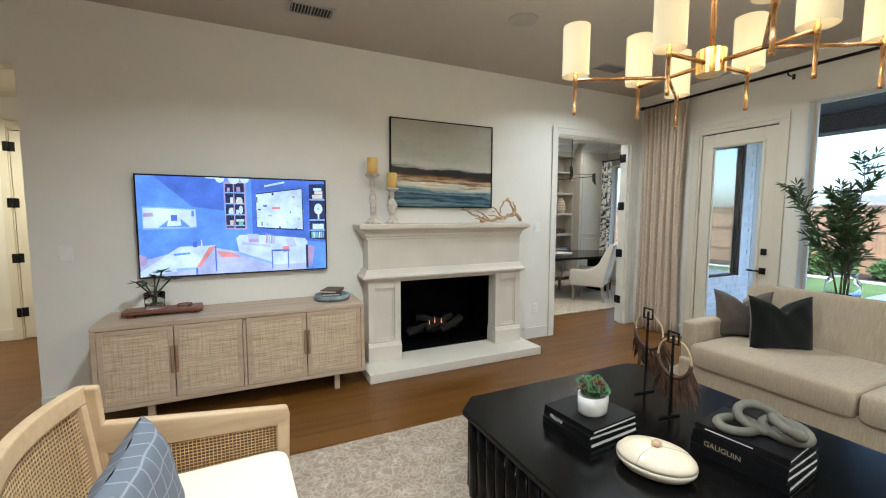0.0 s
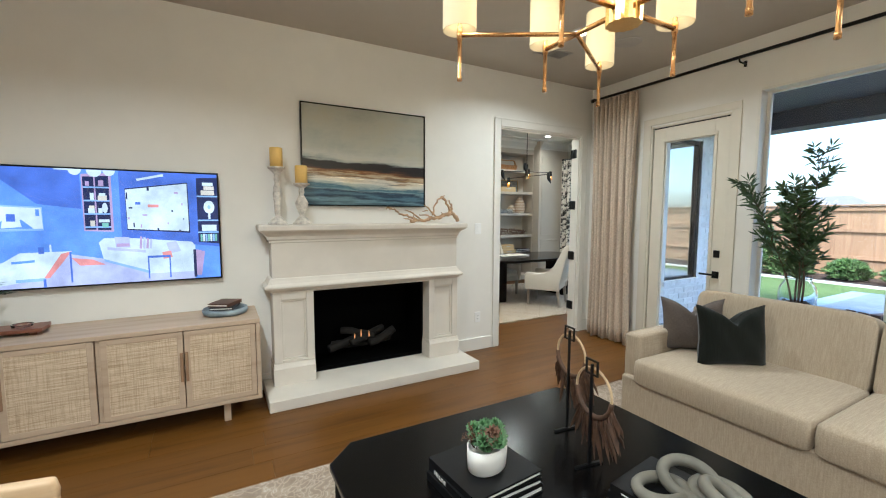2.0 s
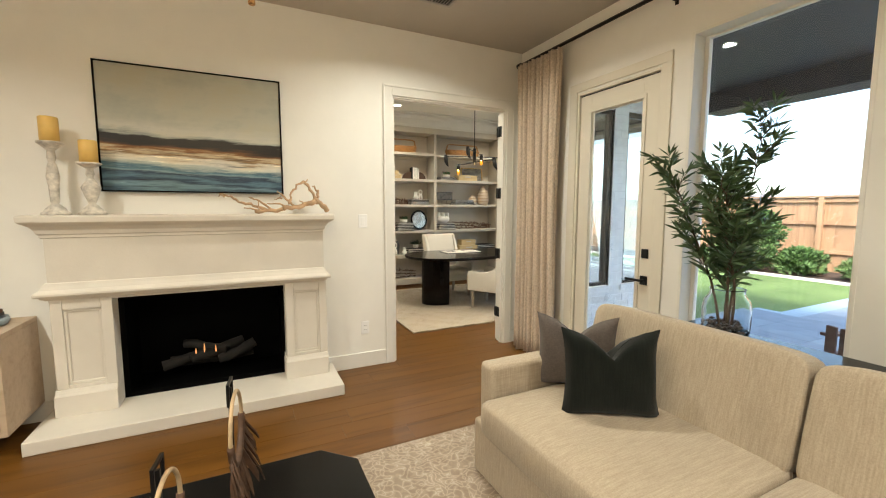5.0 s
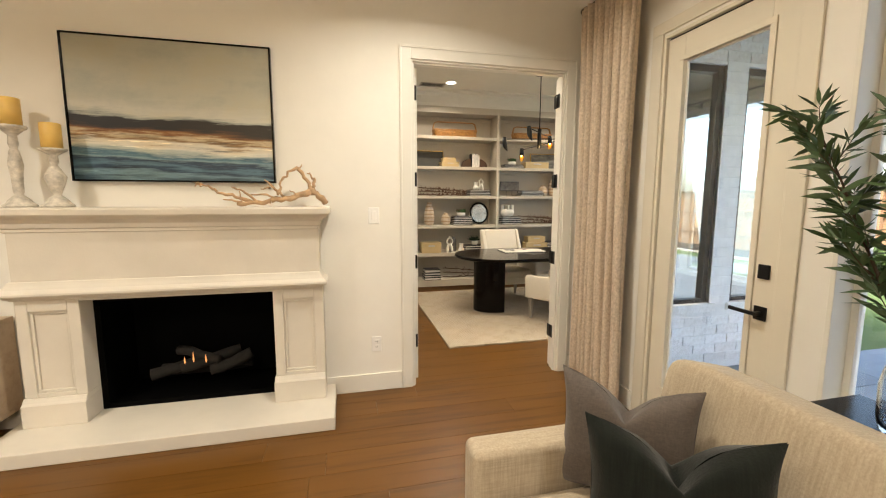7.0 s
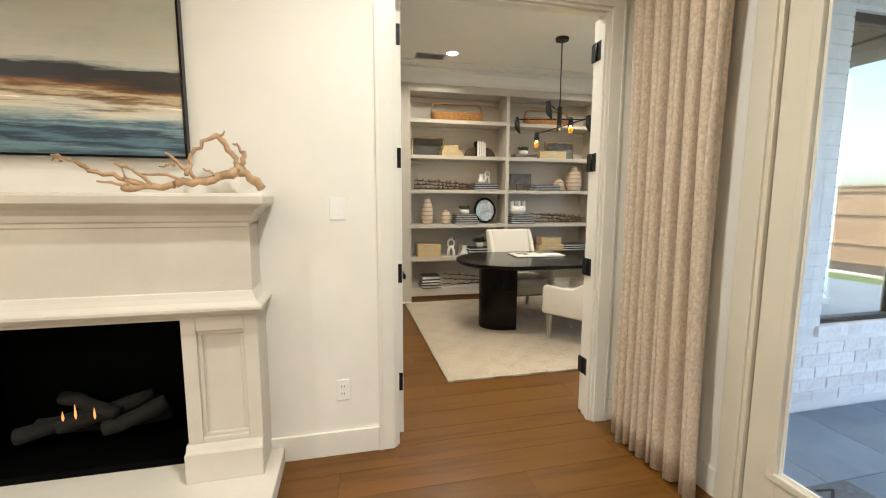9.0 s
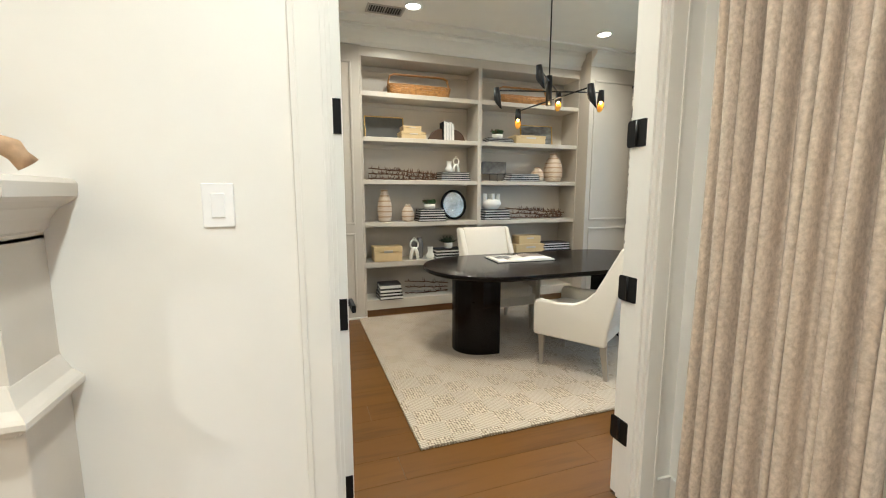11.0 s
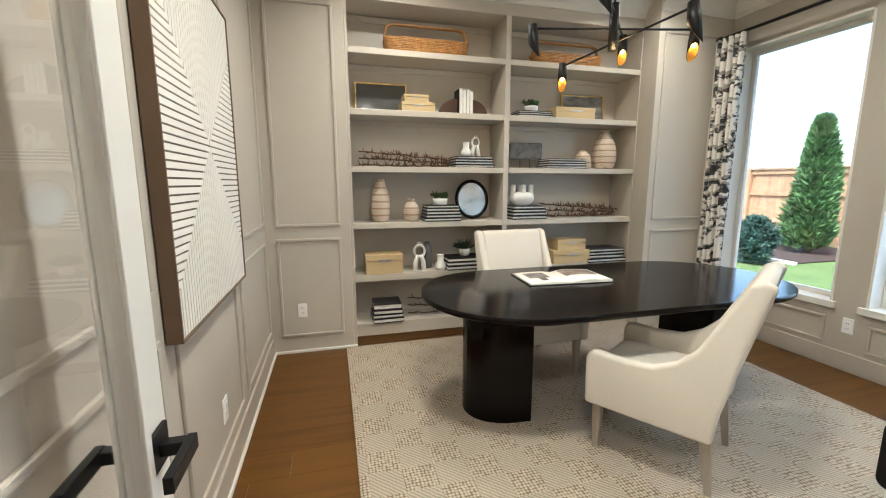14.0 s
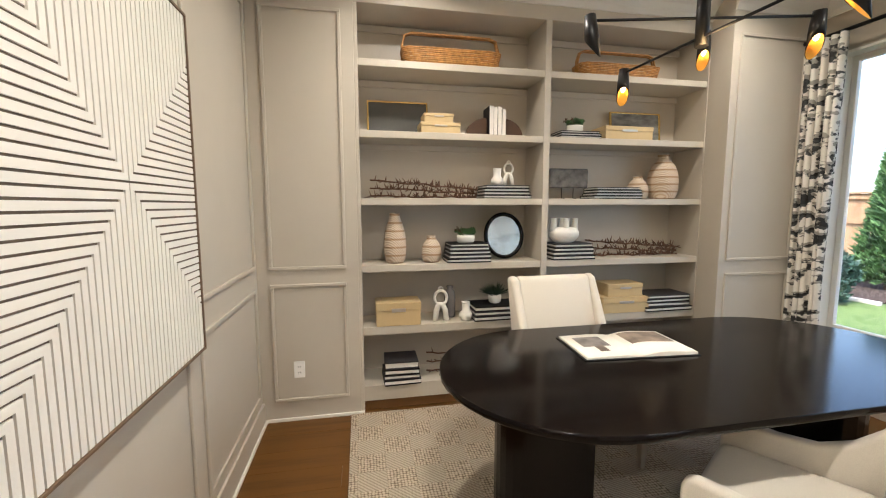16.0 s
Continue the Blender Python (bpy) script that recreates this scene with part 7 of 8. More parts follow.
def framed(x, y, z, w, h, mt, lean, label):
    f = thing("picture_frame", pose(x, y, z, lean, 0, 0), label, "picture", "framed pictures")
    p = Part()
    frame_rect(p, "y", 0.012, -w / 2, w / 2, 0, h, 0.012, -0.02)
    p.done("frame", M_BRASS2, f, 0.002, label="thin gold frame")
    Part().box(-w / 2 + 0.01, w / 2 - 0.01, 0, 0.008, 0.01, h - 0.01).done("picture", mt, f)


M_DIMPRINT = plain("glazed_grey_print", (0.10, 0.10, 0.095), 0.06, vary=0.2, scale=3, relief=0)
M_CLOUD = plain("stormy_cloud_print", (0.22, 0.22, 0.215), 0.12, vary=0.6, scale=7, relief=0, stretch=(1, 1, 2.5))
framed(4.235, 7.36, S2, 0.445, 0.262, M_DIMPRINT, -6, "gold framed dark print behind glass leaning on a shelf")
framed(6.19, 7.35, S2, 0.46, 0.262, M_CLOUD, -6, "gold framed stormy sky painting leaning on a shelf")
keep_box(4.51, 7.22, S2, 0.275, 0.19, 0.075)
keep_box(4.50, 7.22, S2 + 0.0765, 0.205, 0.15, 0.062)
be = thing("bookend", pose(4.93, 7.24, S2), "pair of half-round brown wooden bookends", "bookend")
for s in (-1, 1):
    pts = [(s * (0.062 + 0.155 * math.sin(math.pi / 2 * k / 10)), 0.135 * math.cos(math.pi / 2 * k / 10)) for k in range(11)] + [(s * 0.062, 0.0)]
    Part().extrude(pts, "y", -0.03, 0.03).done("half", plain("brown_bookend_wood", (0.075, 0.036, 0.018), 0.5, vary=0.2), be, 0.004)
for k, (h, t_) in enumerate(((0.205, 0.030), (0.195, 0.026), (0.20, 0.028), (0.185, 0.026))):
    bk = thing("book", pose(4.884 + 0.031 * k, 7.22, S2 + 0.002), "pale-edged book standing between the bookends", "book", "books between the bookends")
    Part().box(-t_ / 2, t_ / 2, -0.07, 0.08, 0, h).done("pages", M_WHITEB, bk, 0.001)
    Part().box(-t_ / 2 - 0.001, -t_ / 2 - 0.0002, -0.068, 0.082, 0, h + 0.002).done("cover", M_BOOKBLACK, bk)
za = pile(5.58, 7.22, S2, 0.33, 0.19, (0.018, 0.017, 0.018), 3, DB)
succulent(pose(5.57, 7.22, za), 0.062, 0.05, 4, 0.9, "succulent in a low white pot on shelf books")
keep_box(5.97, 7.22, S2, 0.40, 0.20, 0.098)

def thorn_branch(x0, x1, y, z, h, seed, n=270, label="dry thorny seed branch lying on a shelf"):
    t = thing("dried_branch", pose((x0 + x1) / 2, y, z), label, "dried branch", "dried branches")
    r = random.Random(seed)
    p = Part()
    L = (x1 - x0) / 2
    for k in range(3):
        zz_ = 0.012 + h * 0.22 * k
        pts = [(-L + 2 * L * q / 12, r.uniform(-.02, .02), zz_ + r.uniform(-.008, .008) + 0.03 * k * (1 - q / 12)) for q in range(13)]
        p.tube(pts, 0.006, 5)
        for _ in range(n // 3):
            q = r.random() ** 0.7
            a = Vector((-L + 2 * L * q, r.uniform(-.01, .01), zz_ + 0.03 * k * (1 - q)))
            d = Vector((r.uniform(-.6, .4), r.uniform(-.8, .6), r.uniform(-.2, 1))).normalized()
            e = a + d * r.uniform(0.025, 0.06)
            e.z = max(0.003, e.z)
            p.tube([a, a.lerp(e, 0.6), e], [0.0052, 0.0042, 0.001], 4)
    p.done("twig", M_TWIG, t, kind="stuff")


thorn_branch(4.02, 4.79, 7.20, S3, 0.12, 5)
zb = pile(5.0, 7.22, S3, 0.36, 0.22, (0.024, 0.023, 0.024, 0.022), 6, DB)
def small_vase(x, y, z, h, r, label, mat=None, n=20):
    v = thing("vase", pose(x, y, z), label, "vase", "shelf vases")
    Part().lathe([(r * 0.7, 0), (r, h * 0.18), (r, h * 0.36), (r * 0.6, h * 0.55), (r * 0.62, h * 0.96), (r * 0.7, h), (r * 0.5, h), (r * 0.45, h * 0.6), (0.001, h * 0.5)], 0, 0, 0, n).done("body", mat or M_CERAMIC, v)


small_vase(4.947, 7.20, zb, 0.124, 0.045, "small white ceramic bottle vase on shelf books")
def loop_figure(x, y, z, h):
    f = thing("ceramic_ornament", pose(x, y, z), "white ceramic looped abstract ornament", "ornament", "ceramic ornaments")
    p = Part()
    w_ = h * 0.17
    p.tube([(-w_, 0, 0.0), (-w_ * 0.8, 0, h * 0.3), (-w_ * 0.35, 0, h * 0.5), (w_ * 0.35, 0, h * 0.5), (w_ * 0.8, 0, h * 0.3), (w_, 0, 0.0)], h * 0.085, 12)
    p.done("legs", M_CERAMIC, f, smooth=True)
    Part().tube([(w_ * 1.1 * math.cos(6.2832 * k / 20), 0, h * 0.69 + w_ * 1.3 * math.sin(6.2832 * k / 20)) for k in range(20)], h * 0.045, 10, closed=True).done("loop", M_CERAMIC, f)
    Part().tube([(w_ * 0.4 * math.cos(6.2832 * k / 12), 0, h * 0.95 + w_ * 0.4 * math.sin(6.2832 * k / 12)) for k in range(12)], h * 0.02, 8, closed=True).done("loop", M_CERAMIC, f)


loop_figure(5.035, 7.20, zb, 0.178)
sl = thing("stone_slab", pose(5.55, 7.27, S3), "rough grey slab ornament on a thin metal stand", "ornament")
Part().prism([(-0.165, -0.018), (0.165, -0.022), (0.168, 0.02), (-0.16, 0.018)], 0.085, 0.235).done("slab", plain("grey_burl", (0.15, 0.145, 0.14), 0.85, vary=0.6, scale=16, relief=0.8), sl, 0.012)
for x in (-0.05, 0.05):
    Part().tube([(x, 0, 0.09), (x, 0, 0.006), (x, -0.05, 0.004)], 0.003, 6).done("stand", M_BLACK, sl)
pile(5.89, 7.20, S3, 0.40, 0.22, (0.022, 0.021, 0.022, 0.020), 8, DB)

def facet_material():
    m, t, b = material("carved_tan_ceramic")
    v = coords(t)
    w_ = t.nodes.new("ShaderNodeTexWave")
    w_.wave_type, w_.bands_direction = "BANDS", "DIAGONAL"
    w_.inputs["Scale"].default_value, w_.inputs["Distortion"].default_value = 34, 0.6
    put(t, v, w_.inputs["Vector"])
    band = t.nodes.new("ShaderNodeTexWave")
    band.wave_type, band.bands_direction = "BANDS", "Z"
    band.inputs["Scale"].default_value = 5.5
    put(t, v, band.inputs["Vector"])
    c1 = ramp(t, w_.outputs[1], [(0.3, (0.50, 0.385, 0.275)), (0.7, (0.66, 0.56, 0.45))])
    c2 = ramp(t, band.outputs[1], [(0.05, (0.62, 0.50, 0.38)), (0.2, (1, 1, 1))])
    put(t, mixed(t, 1.0, c1, c2), b.inputs["Base Color"])
    b.inputs["Roughness"].default_value = 0.6
    bump(t, b, w_.outputs[1], 0.6, 0.004)
    return m


M_FACET = facet_material()
def gourd(x, y, z, h, r, slim):
    v = thing("vase", pose(x, y, z), "carved tan and white ceramic vase", "vase", "carved vases")
    pr = [(r * 0.72, 0), (r * 0.86, h * 0.05), (r * 0.99, h * 0.2), (r, h * 0.4), (r * 0.93, h * 0.58), (r * 0.74, h * 0.75), (r * slim, h * 0.88), (r * slim * 0.92, h * 0.97), (r * slim, h), (r * slim * 0.7, h), (r * slim * 0.6, h * 0.85), (0.001, h * 0.8)]
    Part().lathe(pr, 0, 0, 0, 28).done("body", M_FACET, v)


gourd(6.125, 7.21, S3, 0.175, 0.081, 0.45)
gourd(6.36, 7.22, S3, 0.352, 0.115, 0.4)
gourd(4.19, 7.21, S4, 0.355, 0.080, 0.5)
gourd(4.452, 7.20, S4, 0.19, 0.072, 0.45)
zc = pile(4.715, 7.20, S4, 0.32, 0.22, (0.030, 0.026, 0.028, 0.026, 0.024), 9, DB)
succulent(pose(4.71, 7.20, zc), 0.066, 0.055, 12, 0.9, "leafy succulent in a round white pot on shelf books")
om = thing("oval_mirror", pose(5.022, 7.22, S4 + 0.002, -8, 0, 0), "oval dark-framed antiqued mirror leaning on a shelf", "mirror")
Part().tube([(0.145 * math.cos(6.2832 * k / 40), 0, 0.18 + 0.163 * math.sin(6.2832 * k / 40)) for k in range(40)], 0.015, 10, closed=True).done("frame", M_DARKWOOD, om)
p = Part()
f_ = [(0.143 * math.cos(6.2832 * k / 40), 0.18 + 0.16 * math.sin(6.2832 * k / 40)) for k in range(40)]
p.extrude(f_, "y", 0.0, 0.006)
p.done("glass", plain("antiqued_mirror", (0.62, 0.60, 0.57), 0.22, 0.85, vary=0.4, scale=9, relief=0.1), om)
zd = pile(5.53, 7.20, S4, 0.34, 0.22, (0.032, 0.028, 0.030, 0.028), 10, DB)
cr = thing("candle_holder", pose(5.49, 7.19, zd), "white ceramic four-spout candle holder", "candle holder")
Part().lathe([(0.06, 0), (0.085, 0.012), (0.118, 0.05), (0.122, 0.08), (0.10, 0.112), (0.06, 0.122), (0.001, 0.124)], 0, 0, 0, 28, sx=1, sy=0.62).done("body", M_CERAMIC, cr)
for x, y in ((-0.088, 0), (0.0, -0.03), (0.088, 0.0), (0.0, 0.035)):
    Part().lathe([(0.030, 0.085), (0.024, 0.12), (0.023, 0.185), (0.026, 0.19), (0.018, 0.19), (0.016, 0.14), (0.001, 0.135)], x, y, 0, 16).done("spout", M_CERAMIC, cr)
thorn_branch(5.70, 6.52, 7.22, S4, 0.13, 14, 240)
keep_box(4.20, 7.19, S5, 0.31, 0.20, 0.165)
loop_figure(4.515, 7.17, S5, 0.245)
bt = thing("bottle", pose(4.605, 7.27, S5), "smoky grey glass bottle on a shelf", "bottle")
Part().lathe([(0.036, 0), (0.042, 0.01), (0.043, 0.17), (0.034, 0.20), (0.022, 0.212), (0.026, 0.235), (0.018, 0.235), (0.016, 0.205), (0.001, 0.2)], 0, 0, 0, 20).done("body", plain("smoky_glaze", (0.20, 0.19, 0.19), 0.25, vary=0.2), bt)
small_vase(4.70, 7.15, S5, 0.135, 0.048, "small white ceramic bottle vase on a shelf")
ze = pile(4.93, 7.20, S5, 0.36, 0.24, (0.036, 0.032, 0.036), 11, DB)
gp = thing("potted_plant", pose(4.94, 7.20, ze), "spiky green plant in a round white pot on books", "plant")
Part().lathe([(0.032, 0), (0.045, 0.012), (0.05, 0.045), (0.047, 0.07), (0.042, 0.07), (0.04, 0.055), (0.001, 0.055)], 0, 0, 0, 22).done("pot", M_CERAMIC, gp)
p = Part()
r_ = random.Random(8)
for _ in range(90):
    a, e = r_.uniform(0, 6.2832), r_.uniform(0.35, 1.5)
    ln = r_.uniform(0.08, 0.135)
    d = Vector((math.cos(a) * math.cos(e), math.sin(a) * math.cos(e), math.sin(e)))
    s = d.cross(Vector((0, 0, 1))).normalized() * 0.004
    o = Vector((0.02 * math.cos(a), 0.02 * math.sin(a), 0.055))
    v = [p.bm.verts.new(q) for q in (o - s, o + s, o + d * ln * 0.6 + s, o + d * ln - Vector((0, 0, 0.012)), o + d * ln * 0.6 - s)]
    p.bm.faces.new(v)
p.done("blade", plain("grass_blade", (0.018, 0.042, 0.02), 0.5, vary=0.3), gp, kind="stuff")
keep_box(5.99, 7.20, S5, 0.40, 0.22, 0.125)
keep_box(5.99, 7.20, S5 + 0.127, 0.30, 0.18, 0.10)
pile(6.36, 7.20, S5, 0.42, 0.25, (0.034, 0.032, 0.030, 0.030), 15, DB)
Part().pad(0, 0, 0.085, 0.15, 0.09, 0.17, 2.4, 2.2, 10).done("agate_stone", plain("brown_agate", (0.12, 0.08, 0.06), 0.4, vary=0.5, scale=14), None, m=pose(5.71, 7.22, S5), label="rounded brown agate stone standing on a shelf", category="stone")
pile(4.22, 7.18, S6, 0.26, 0.24, (0.040, 0.034, 0.040, 0.05), 17, DB)
thorn_branch(4.42, 4.95, 7.25, S6, 0.20, 19, 60, "dry twig spray lying on the low shelf")
gourd(5.70, 7.22, S6, 0.22, 0.07, 0.5)
gourd(5.92, 7.2, S6, 0.22, 0.08, 0.5)


# ---- garden ----
def clump_tree(m, name, label, category, shape, n, leaf_len, leaf_w, mat, seed, group=""):
    """A trunk, limbs and a crown of small leaf sprays; shape(h) gives the crown's radius at height 0..1."""
    t = thing(name, m, label, category, group)
    r = random.Random(seed)
    H = shape["h"]
    tr_ = Part()
    tr_.tube([(0, 0, 0), (0.01, 0.0, H * 0.3), (0, 0.01, H * 0.7), (0, 0, H * 0.93)], [0.05 * H / 2.4, 0.04 * H / 2.4, 0.02 * H / 2.4, 0.004], 8)
    lv_ = Part()
    for k in range(n):
        f = r.random() ** 0.85
        z = shape["z0"] + (H - shape["z0"]) * f
        a = r.uniform(0, 6.2832)
        lump = 0.82 + 0.18 * math.sin(3 * a + 7 * f) + r.uniform(-.12, .12)
        rad = shape["r"](f) * lump
        q = rad * (0.45 + 0.55 * math.sqrt(r.random()))
        c = Vector((q * math.cos(a), q * math.sin(a), z))
        if k % 14 == 0:
            tr_.tube([(0, 0, max(0.05, z - q * 0.6)), c * 0.6 + Vector((0, 0, z * 0.4 - 0.05)), c], [0.012, 0.006, 0.002], 5)
        out = Vector((math.cos(a), math.sin(a), 0))
        for _ in range(5):
            d = (out * r.uniform(0.1, 0.8) + Vector((r.uniform(-.7, .7), r.uniform(-.7, .7), r.uniform(shape["up0"], 1.1)))).normalized()
            s = d.cross(Vector((r.uniform(-1, 1), r.uniform(-1, 1), r.uniform(-1, 1)))).normalized() * leaf_w * r.uniform(.7, 1.2)
            ln = leaf_len * r.uniform(0.6, 1.25)
            v = [lv_.bm.verts.new(w_) for w_ in (c, c + d * ln * 0.45 + s, c + d * ln, c + d * ln * 0.45 - s)]
            lv_.bm.faces.new(v)
    tr_.done("trunk", M_BARK, t)
    lv_.done("leaf", mat, t, kind="stuff")
    return t


cone = {"h": 2.75, "z0": 0.10, "r": lambda f: 0.50 * (1 - f) ** 0.62 * min(1, 0.55 + 3 * f) + 0.02, "up0": 0.35}
cy = clump_tree(pose(13.45, 9.95, -0.1), "cypress", "dense green conical cypress by the fence", "tree", cone, 3400, 0.16, 0.022, M_CYPRESS, 3)
globe = {"h": 0.50, "z0": 0.04, "r": lambda f: 0.46 * math.sqrt(max(0.02, 1 - (1.6 * f - 0.6) ** 2 / 1.1)), "up0": -0.2}
g0 = clump_tree(pose(13.8, 3.0, -0.09), "shrub", "low bright green garden shrub", "shrub", globe, 500, 0.13, 0.03, M_SHRUB, 5, "garden shrubs")
for x, y, rz, sc in ((13.9, 4.1, 50, 0.9), (13.8, 5.2, 120, 1.1), (14.0, 1.9, 200, 0.9), (13.9, 7.0, 260, 1.0), (13.8, 8.0, 20, 0.8), (14.3, 10.8, 20, 0.9)):
    o = copy_thing(g0, pose(x, y, -0.09, 0, 0, rz))
    o.scale = (sc, sc, sc)
bush = {"h": 0.85, "z0": 0.03, "r": lambda f: 0.34 * math.sqrt(max(0.03, 1 - (1.7 * f - 0.75) ** 2)), "up0": -0.1}
M_BLUELEAF = plain("blue_green_leaf", (0.045, 0.10, 0.075), 0.6, vary=0.5, scale=6, relief=0.05)
clump_tree(pose(11.4, 9.5, -0.12), "bush", "blue-green rounded bush on the lawn", "shrub", bush, 1100, 0.09, 0.022, M_BLUELEAF, 9)
clump_tree(pose(13.6, 6.1, -0.1), "bush", "tall green bush beside the fence", "shrub", {"h": 1.5, "z0": 0.05, "r": lambda f: 0.6 * math.sqrt(max(0.03, 1 - (1.7 * f - 0.75) ** 2)), "up0": 0.0}, 1200, 0.12, 0.025, M_SHRUB, 10)

# outdoor chair on the patio
oc = thing("patio_chair", pose(6.62, 1.55, -0.098, 0, 0, 250), "low dark brown wooden slatted patio chair", "chair")
M_TEAK = woody("dark_teak", (0.10, 0.05, 0.03), (0.06, 0.03, 0.018), 0.6, "x", 1.0)
for x in (-0.28, 0.28):
    for y in (-0.25, 0.25):
        Part().box(x - 0.025, x + 0.025, y - 0.025, y + 0.025, 0, 0.50 if y > 0 else 0.36).done("leg", M_TEAK, oc, 0.003)
    Part().box(x - 0.035, x + 0.035, -0.30, 0.30, 0.50, 0.525).done("arm", M_TEAK, oc, 0.004)
for k in range(6):
    Part().box(-0.26, 0.26, -0.27 + 0.09 * k, -0.20 + 0.09 * k, 0.36, 0.38).done("slat", M_TEAK, oc, 0.002)
for k in range(5):
    Part().box(-0.26 + 0.11 * k, -0.18 + 0.11 * k, -0.31, -0.29, 0.38, 0.60).done("slat", M_TEAK, oc, 0.002)

# doormat
mt_ = thing("doormat", pose(5.42, 2.78, -0.098, 0, 0, 90), "dark doormat with black lettering outside the patio door", "mat")
Part().box(-0.45, 0.45, -0.27, 0.27, 0, 0.014).done("mat", plain("grey_coir", (0.16, 0.17, 0.18), 0.95, vary=0.3, scale=50, relief=0.6), mt_, 0.003)
words("NO", 0.15, pose(0.315, -0.05, 0.0146, 0, 0, 172), M_BOOKBLACK, mt_)

# fence: pickets, rails, posts, cap
FX_ = 15.0
fc = thing("fence", pose(0, 0, 0), "cedar board privacy fence with cap rail", "fence")
for z in (0.35, 1.05, 1.6):
    Part().box(FX_ - 0.06, FX_ - 0.02, -14, 22, z, z + 0.09).done("rail", M_FENCE, fc)
Part().box(FX_ - 0.10, FX_ + 0.06, -14, 22, 1.725, 1.76).done("cap", M_FENCE, fc)
for k in range(16):
    Part().box(FX_ - 0.13, FX_ - 0.03, -13.9 + 2.4 * k, -13.8 + 2.4 * k, -0.12, 1.725).done("post", M_FENCE, fc)
pk = Part().box(-0.009, 0.009, -0.069, 0.069, 0, 1.83).done("picket", M_FENCE, fc, m=pose(FX_, -13.93, -0.11))
for k in range(1, 257):
    o = new("picket", pk.data)
    o.parent = fc
    o.matrix_basis = pose(FX_, -13.93 + 0.1403 * k, -0.11 + 0.004 * math.sin(k * 2.7))

# ---- brick wall on the patio side ----
M_BRICK = plain("whitewashed_brick", (0.80, 0.78, 0.75), 0.9, vary=0.08, scale=9, relief=0.6)
M_MORTAR = plain("pale_mortar", (0.78, 0.76, 0.73), 0.95, vary=0.1, relief=0.4)
def brick_variation():
    m, t, b = material("whitewashed_brick_varied")
    info = t.nodes.new("ShaderNodeObjectInfo")
    v = coords(t)
    base = ramp(t, info.outputs["Random"], [(0.0, (0.72, 0.69, 0.66)), (0.5, (0.80, 0.78, 0.75)), (1.0, (0.85, 0.83, 0.81))])
    wear = ramp(t, noise_tex(t, v, 30, 4), [(0.3, (0.86, 0.84, 0.82)), (0.6, (1, 1, 1))])
    put(t, mixed(t, 1.0, base, wear), b.inputs["Base Color"])
    b.inputs["Roughness"].default_value = 0.92
    bump(t, b, noise_tex(t, v, 60, 3), 0.6, 0.004)
    return m


M_BRICKV = brick_variation()
w = Part()
w.box(4.98, SW[0][0], 3.872, 3.98, -0.12, 3.2).box(SW[0][1], SW[1][0], 3.872, 3.98, -0.12, 3.2).box(SW[1][1], OX + 0.2, 3.872, 3.98, -0.12, 3.2)
for a, b in SW:
    w.box(a, b, 3.872, 3.98, -0.12, SWZ0).box(a, b, 3.872, 3.98, SWZ1, 3.2)
bw = struct("wall_brick", w, M_MORTAR, "whitewashed brick patio wall with two windows")
BL, BH, BJ = 0.235, 0.078, 0.011
bdata = Part().box(-BL / 2, BL / 2, -0.013, 0.012, 0, BH).done("brick", M_BRICKV, bw, m=pose(4.99 - BL / 2 - BJ + 0.1, 3.868, -0.112)).data
rest = Part()
count = 0
row = 0
z = -0.04
while z < 2.94:
    x = 4.99 + (BL / 2 if row % 2 else 0)
    while x < OX + 0.1:
        clear = all(not (x > a - BL / 2 - 0.004 and x < b + BL / 2 + 0.004 and z > SWZ0 - 0.10 and z < SWZ1 + 0.0) for a, b in SW)
        if clear:
            dy = 0.002 * math.sin(x * 91 + z * 57)
            if count < 290:
                o = new("brick", bdata)
                o.parent = bw
                o.matrix_basis = pose(x, 3.878 + dy, z)
                count += 1
            else:
                rest.box(x - BL / 2, x + BL / 2, 3.864 + dy, 3.874, z, z + BH)
        x += BL + BJ
    z += BH + BJ
    row += 1
for a, b in SW:
    x = a - 0.03
    while x < b + 0.03:
        o = new("sill_brick", bdata)
        o.parent = bw
        o.matrix_basis = pose(x + 0.03, 3.885, SWZ0 - 0.055, 0, 0, 0) @ Matrix.Diagonal((0.29, 3.4, 0.95, 1))
        x += 0.067
    for s, e in ((-1, a), (1, b)):
        z = SWZ0 + 0.004
        k = 0
        while z < SWZ1:
            ln = 0.115 if k % 2 else 0.112
            rest.box(*sorted((e, e + s * ln)), 3.864, 3.90, z, z + BH)
            z += BH + BJ
            k += 1
rest.done("brick_courses", M_BRICK, bw, kind="stuff")

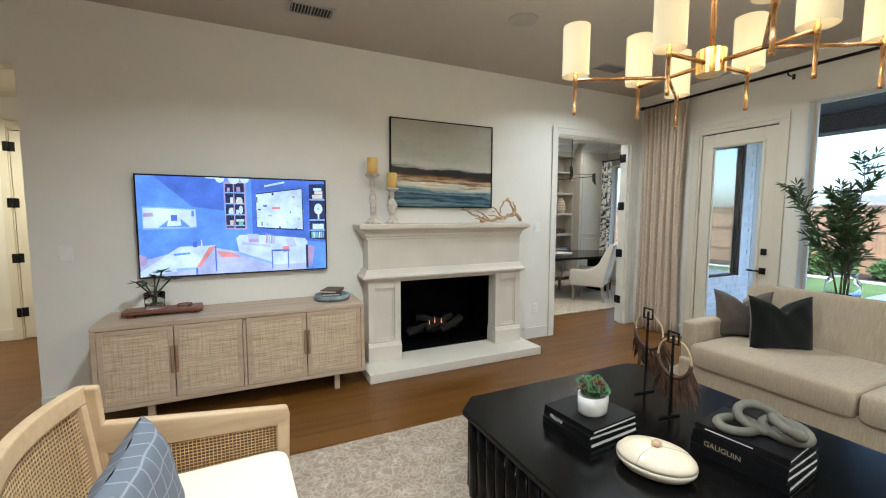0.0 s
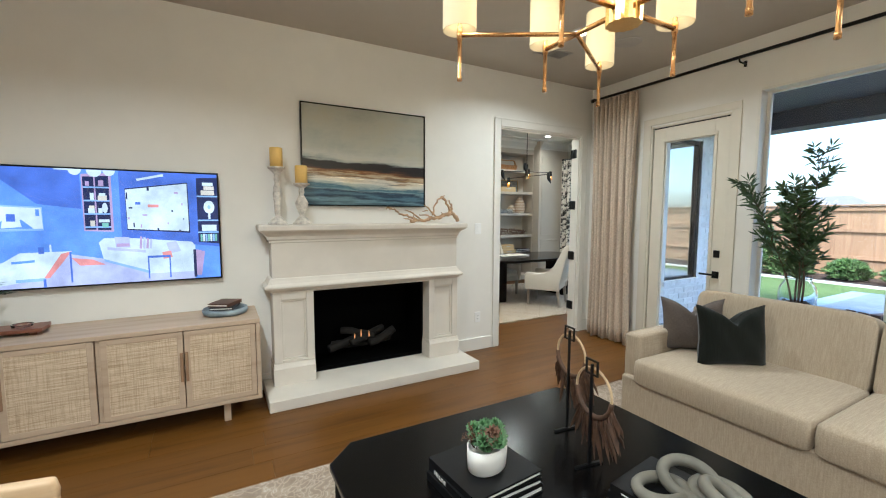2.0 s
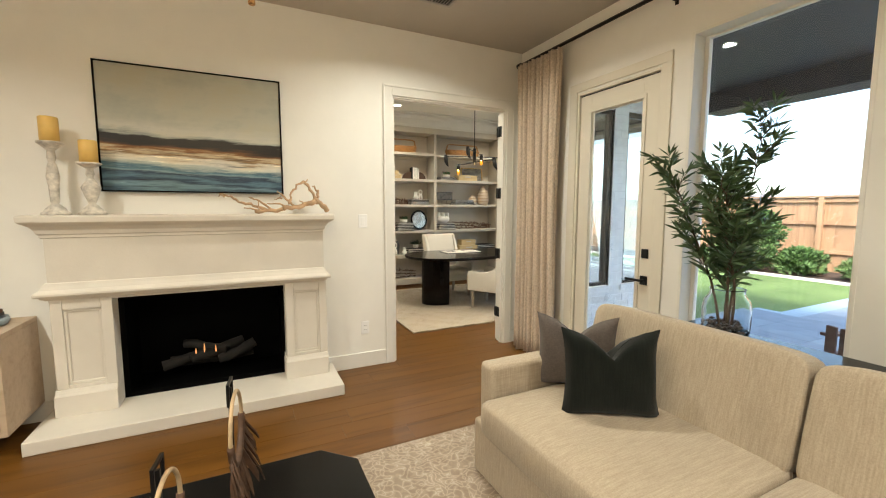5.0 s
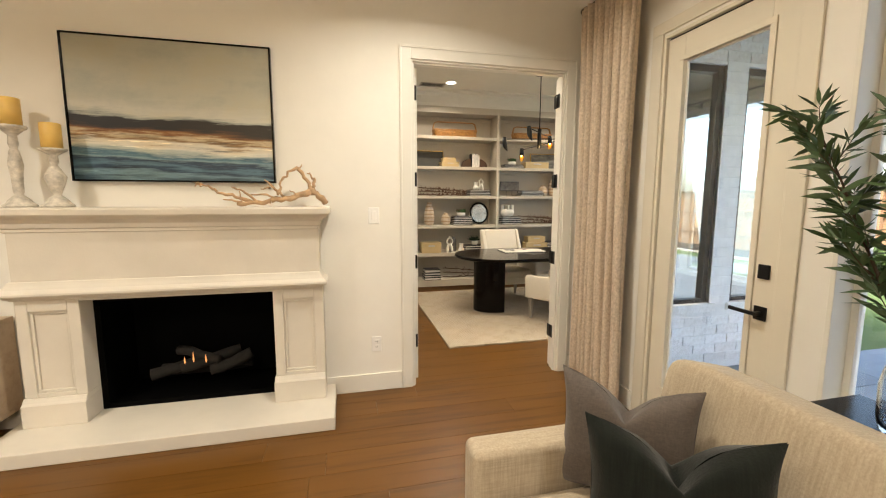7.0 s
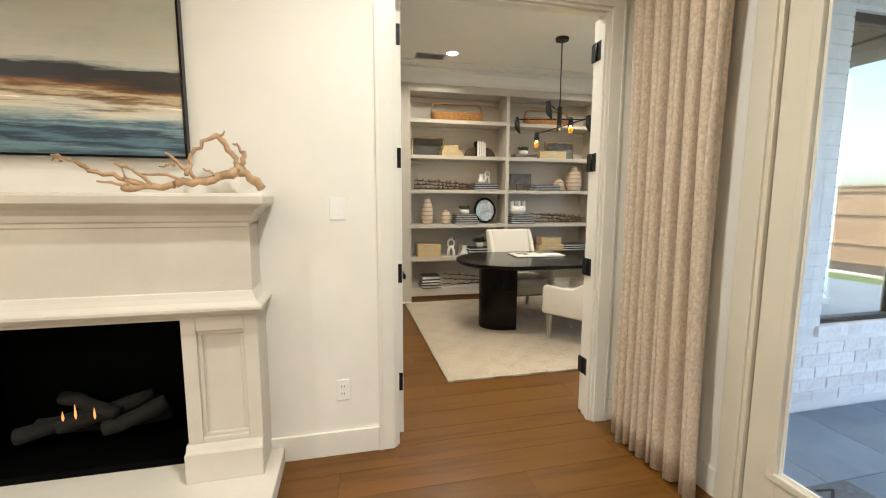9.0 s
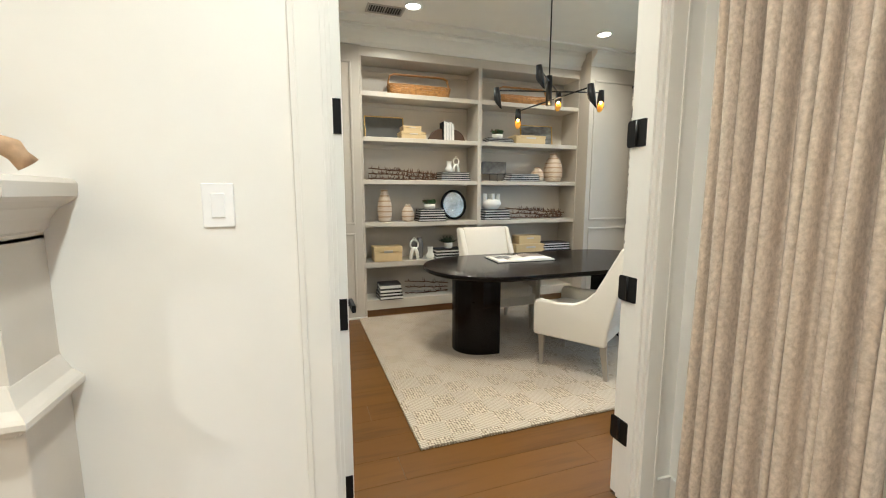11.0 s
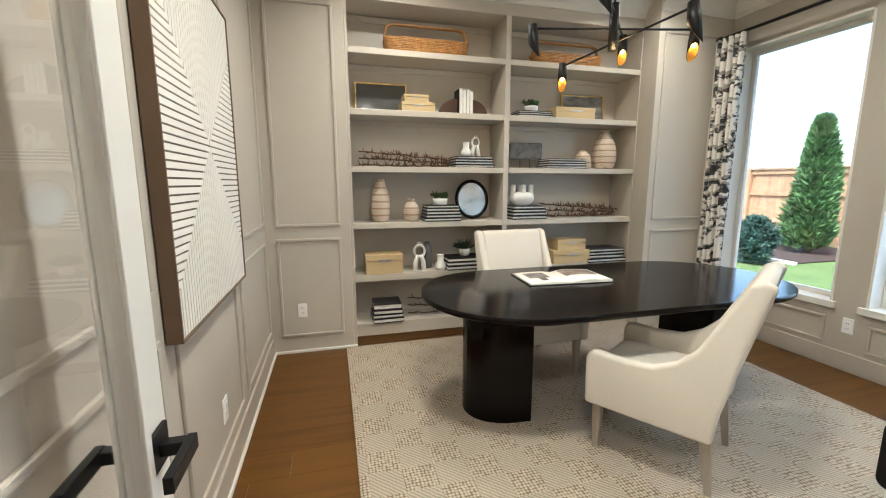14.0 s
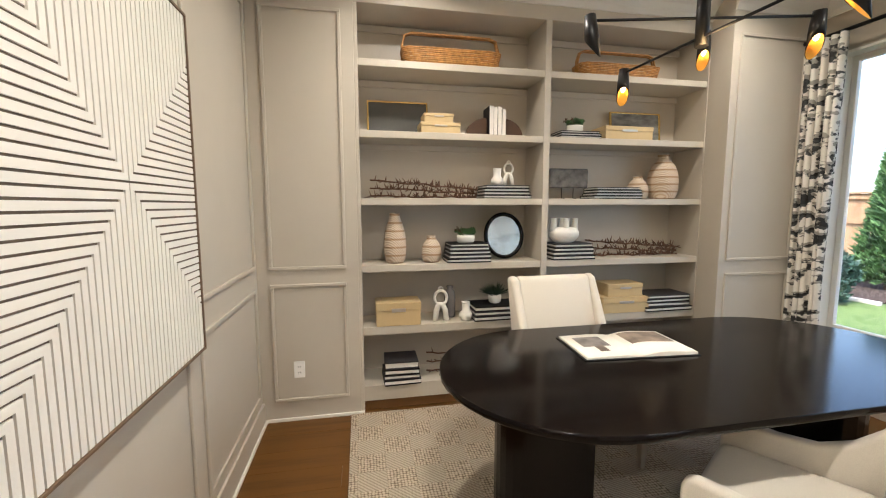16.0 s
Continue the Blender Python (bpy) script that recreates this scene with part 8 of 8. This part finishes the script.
# ---- patio slabs ----
def slab_tone():
    m, t, b = material("blue_grey_slate")
    info = t.nodes.new("ShaderNodeObjectInfo")
    base = ramp(t, info.outputs["Random"], [(0.0, (0.20, 0.245, 0.285)), (1.0, (0.285, 0.335, 0.375))])
    mott = ramp(t, noise_tex(t, coords(t), 3.5, 6, 0.65), [(0.3, (0.72, 0.74, 0.77)), (0.7, (1, 1, 1))])
    put(t, mixed(t, 1.0, base, mott), b.inputs["Base Color"])
    b.inputs["Roughness"].default_value = 0.55
    bump(t, b, noise_tex(t, coords(t), 26, 5), 0.35, 0.004)
    return m


pv = bpy.data.objects["pavement"]
slab = Part().box(-0.302, 0.302, -0.302, 0.302, 0, 0.010).done("paving_slab", slab_tone(), pv, 0.002, m=pose(5.29, 3.55, -0.108))
for ix in range(12):
    for iy in range(14):
        if ix + iy == 0 or (ix > 6 and iy == 0):
            continue
        o = new("paving_slab", slab.data)
        o.parent = pv
        o.matrix_basis = pose(5.29 + 0.608 * ix, 3.55 - 0.608 * iy, -0.108 + 0.0006 * math.sin(ix * 5 + iy * 3))

# ---- floor planks ----
fl_ = bpy.data.objects["floor"]
PW = 0.19
rp = random.Random(77)
def lay(x0, x1, y0, y1):
    y = y0
    while y < y1 - 0.01:
        ww = min(PW, y1 - y)
        x = x0 - rp.uniform(0, 1.6)
        while x < x1:
            ln = rp.choice((1.5, 1.9, 2.2))
            a, b = max(x, x0), min(x + ln, x1)
            if b - a > 0.02:
                d = Part().box(0, b - a - 0.0016, 0, ww - 0.0016, -0.0118, 0).done("plank", M_FLOOR, fl_, m=pose(a, y, 0))
            x += ln
        y += PW
lay(-1.6, 4.80, 0.9, 3.9195)
lay(3.28, 7.42, 4.06, 7.14)
lay(3.395, 4.605, 3.9205, 4.0595)
lay(-3.6, -1.6, 0.9, 7.0)
lay(-1.6, -1.42, 3.9195, 6.43)
far_floor = Part()
y = -4.2
while y < 0.9:
    far_floor.box(-3.6, 4.8, y, min(y + PW, 0.9) - 0.0016, -0.0118, 0)
    y += PW
far_floor.done("planks_far", M_FLOOR, fl_, kind="stuff")
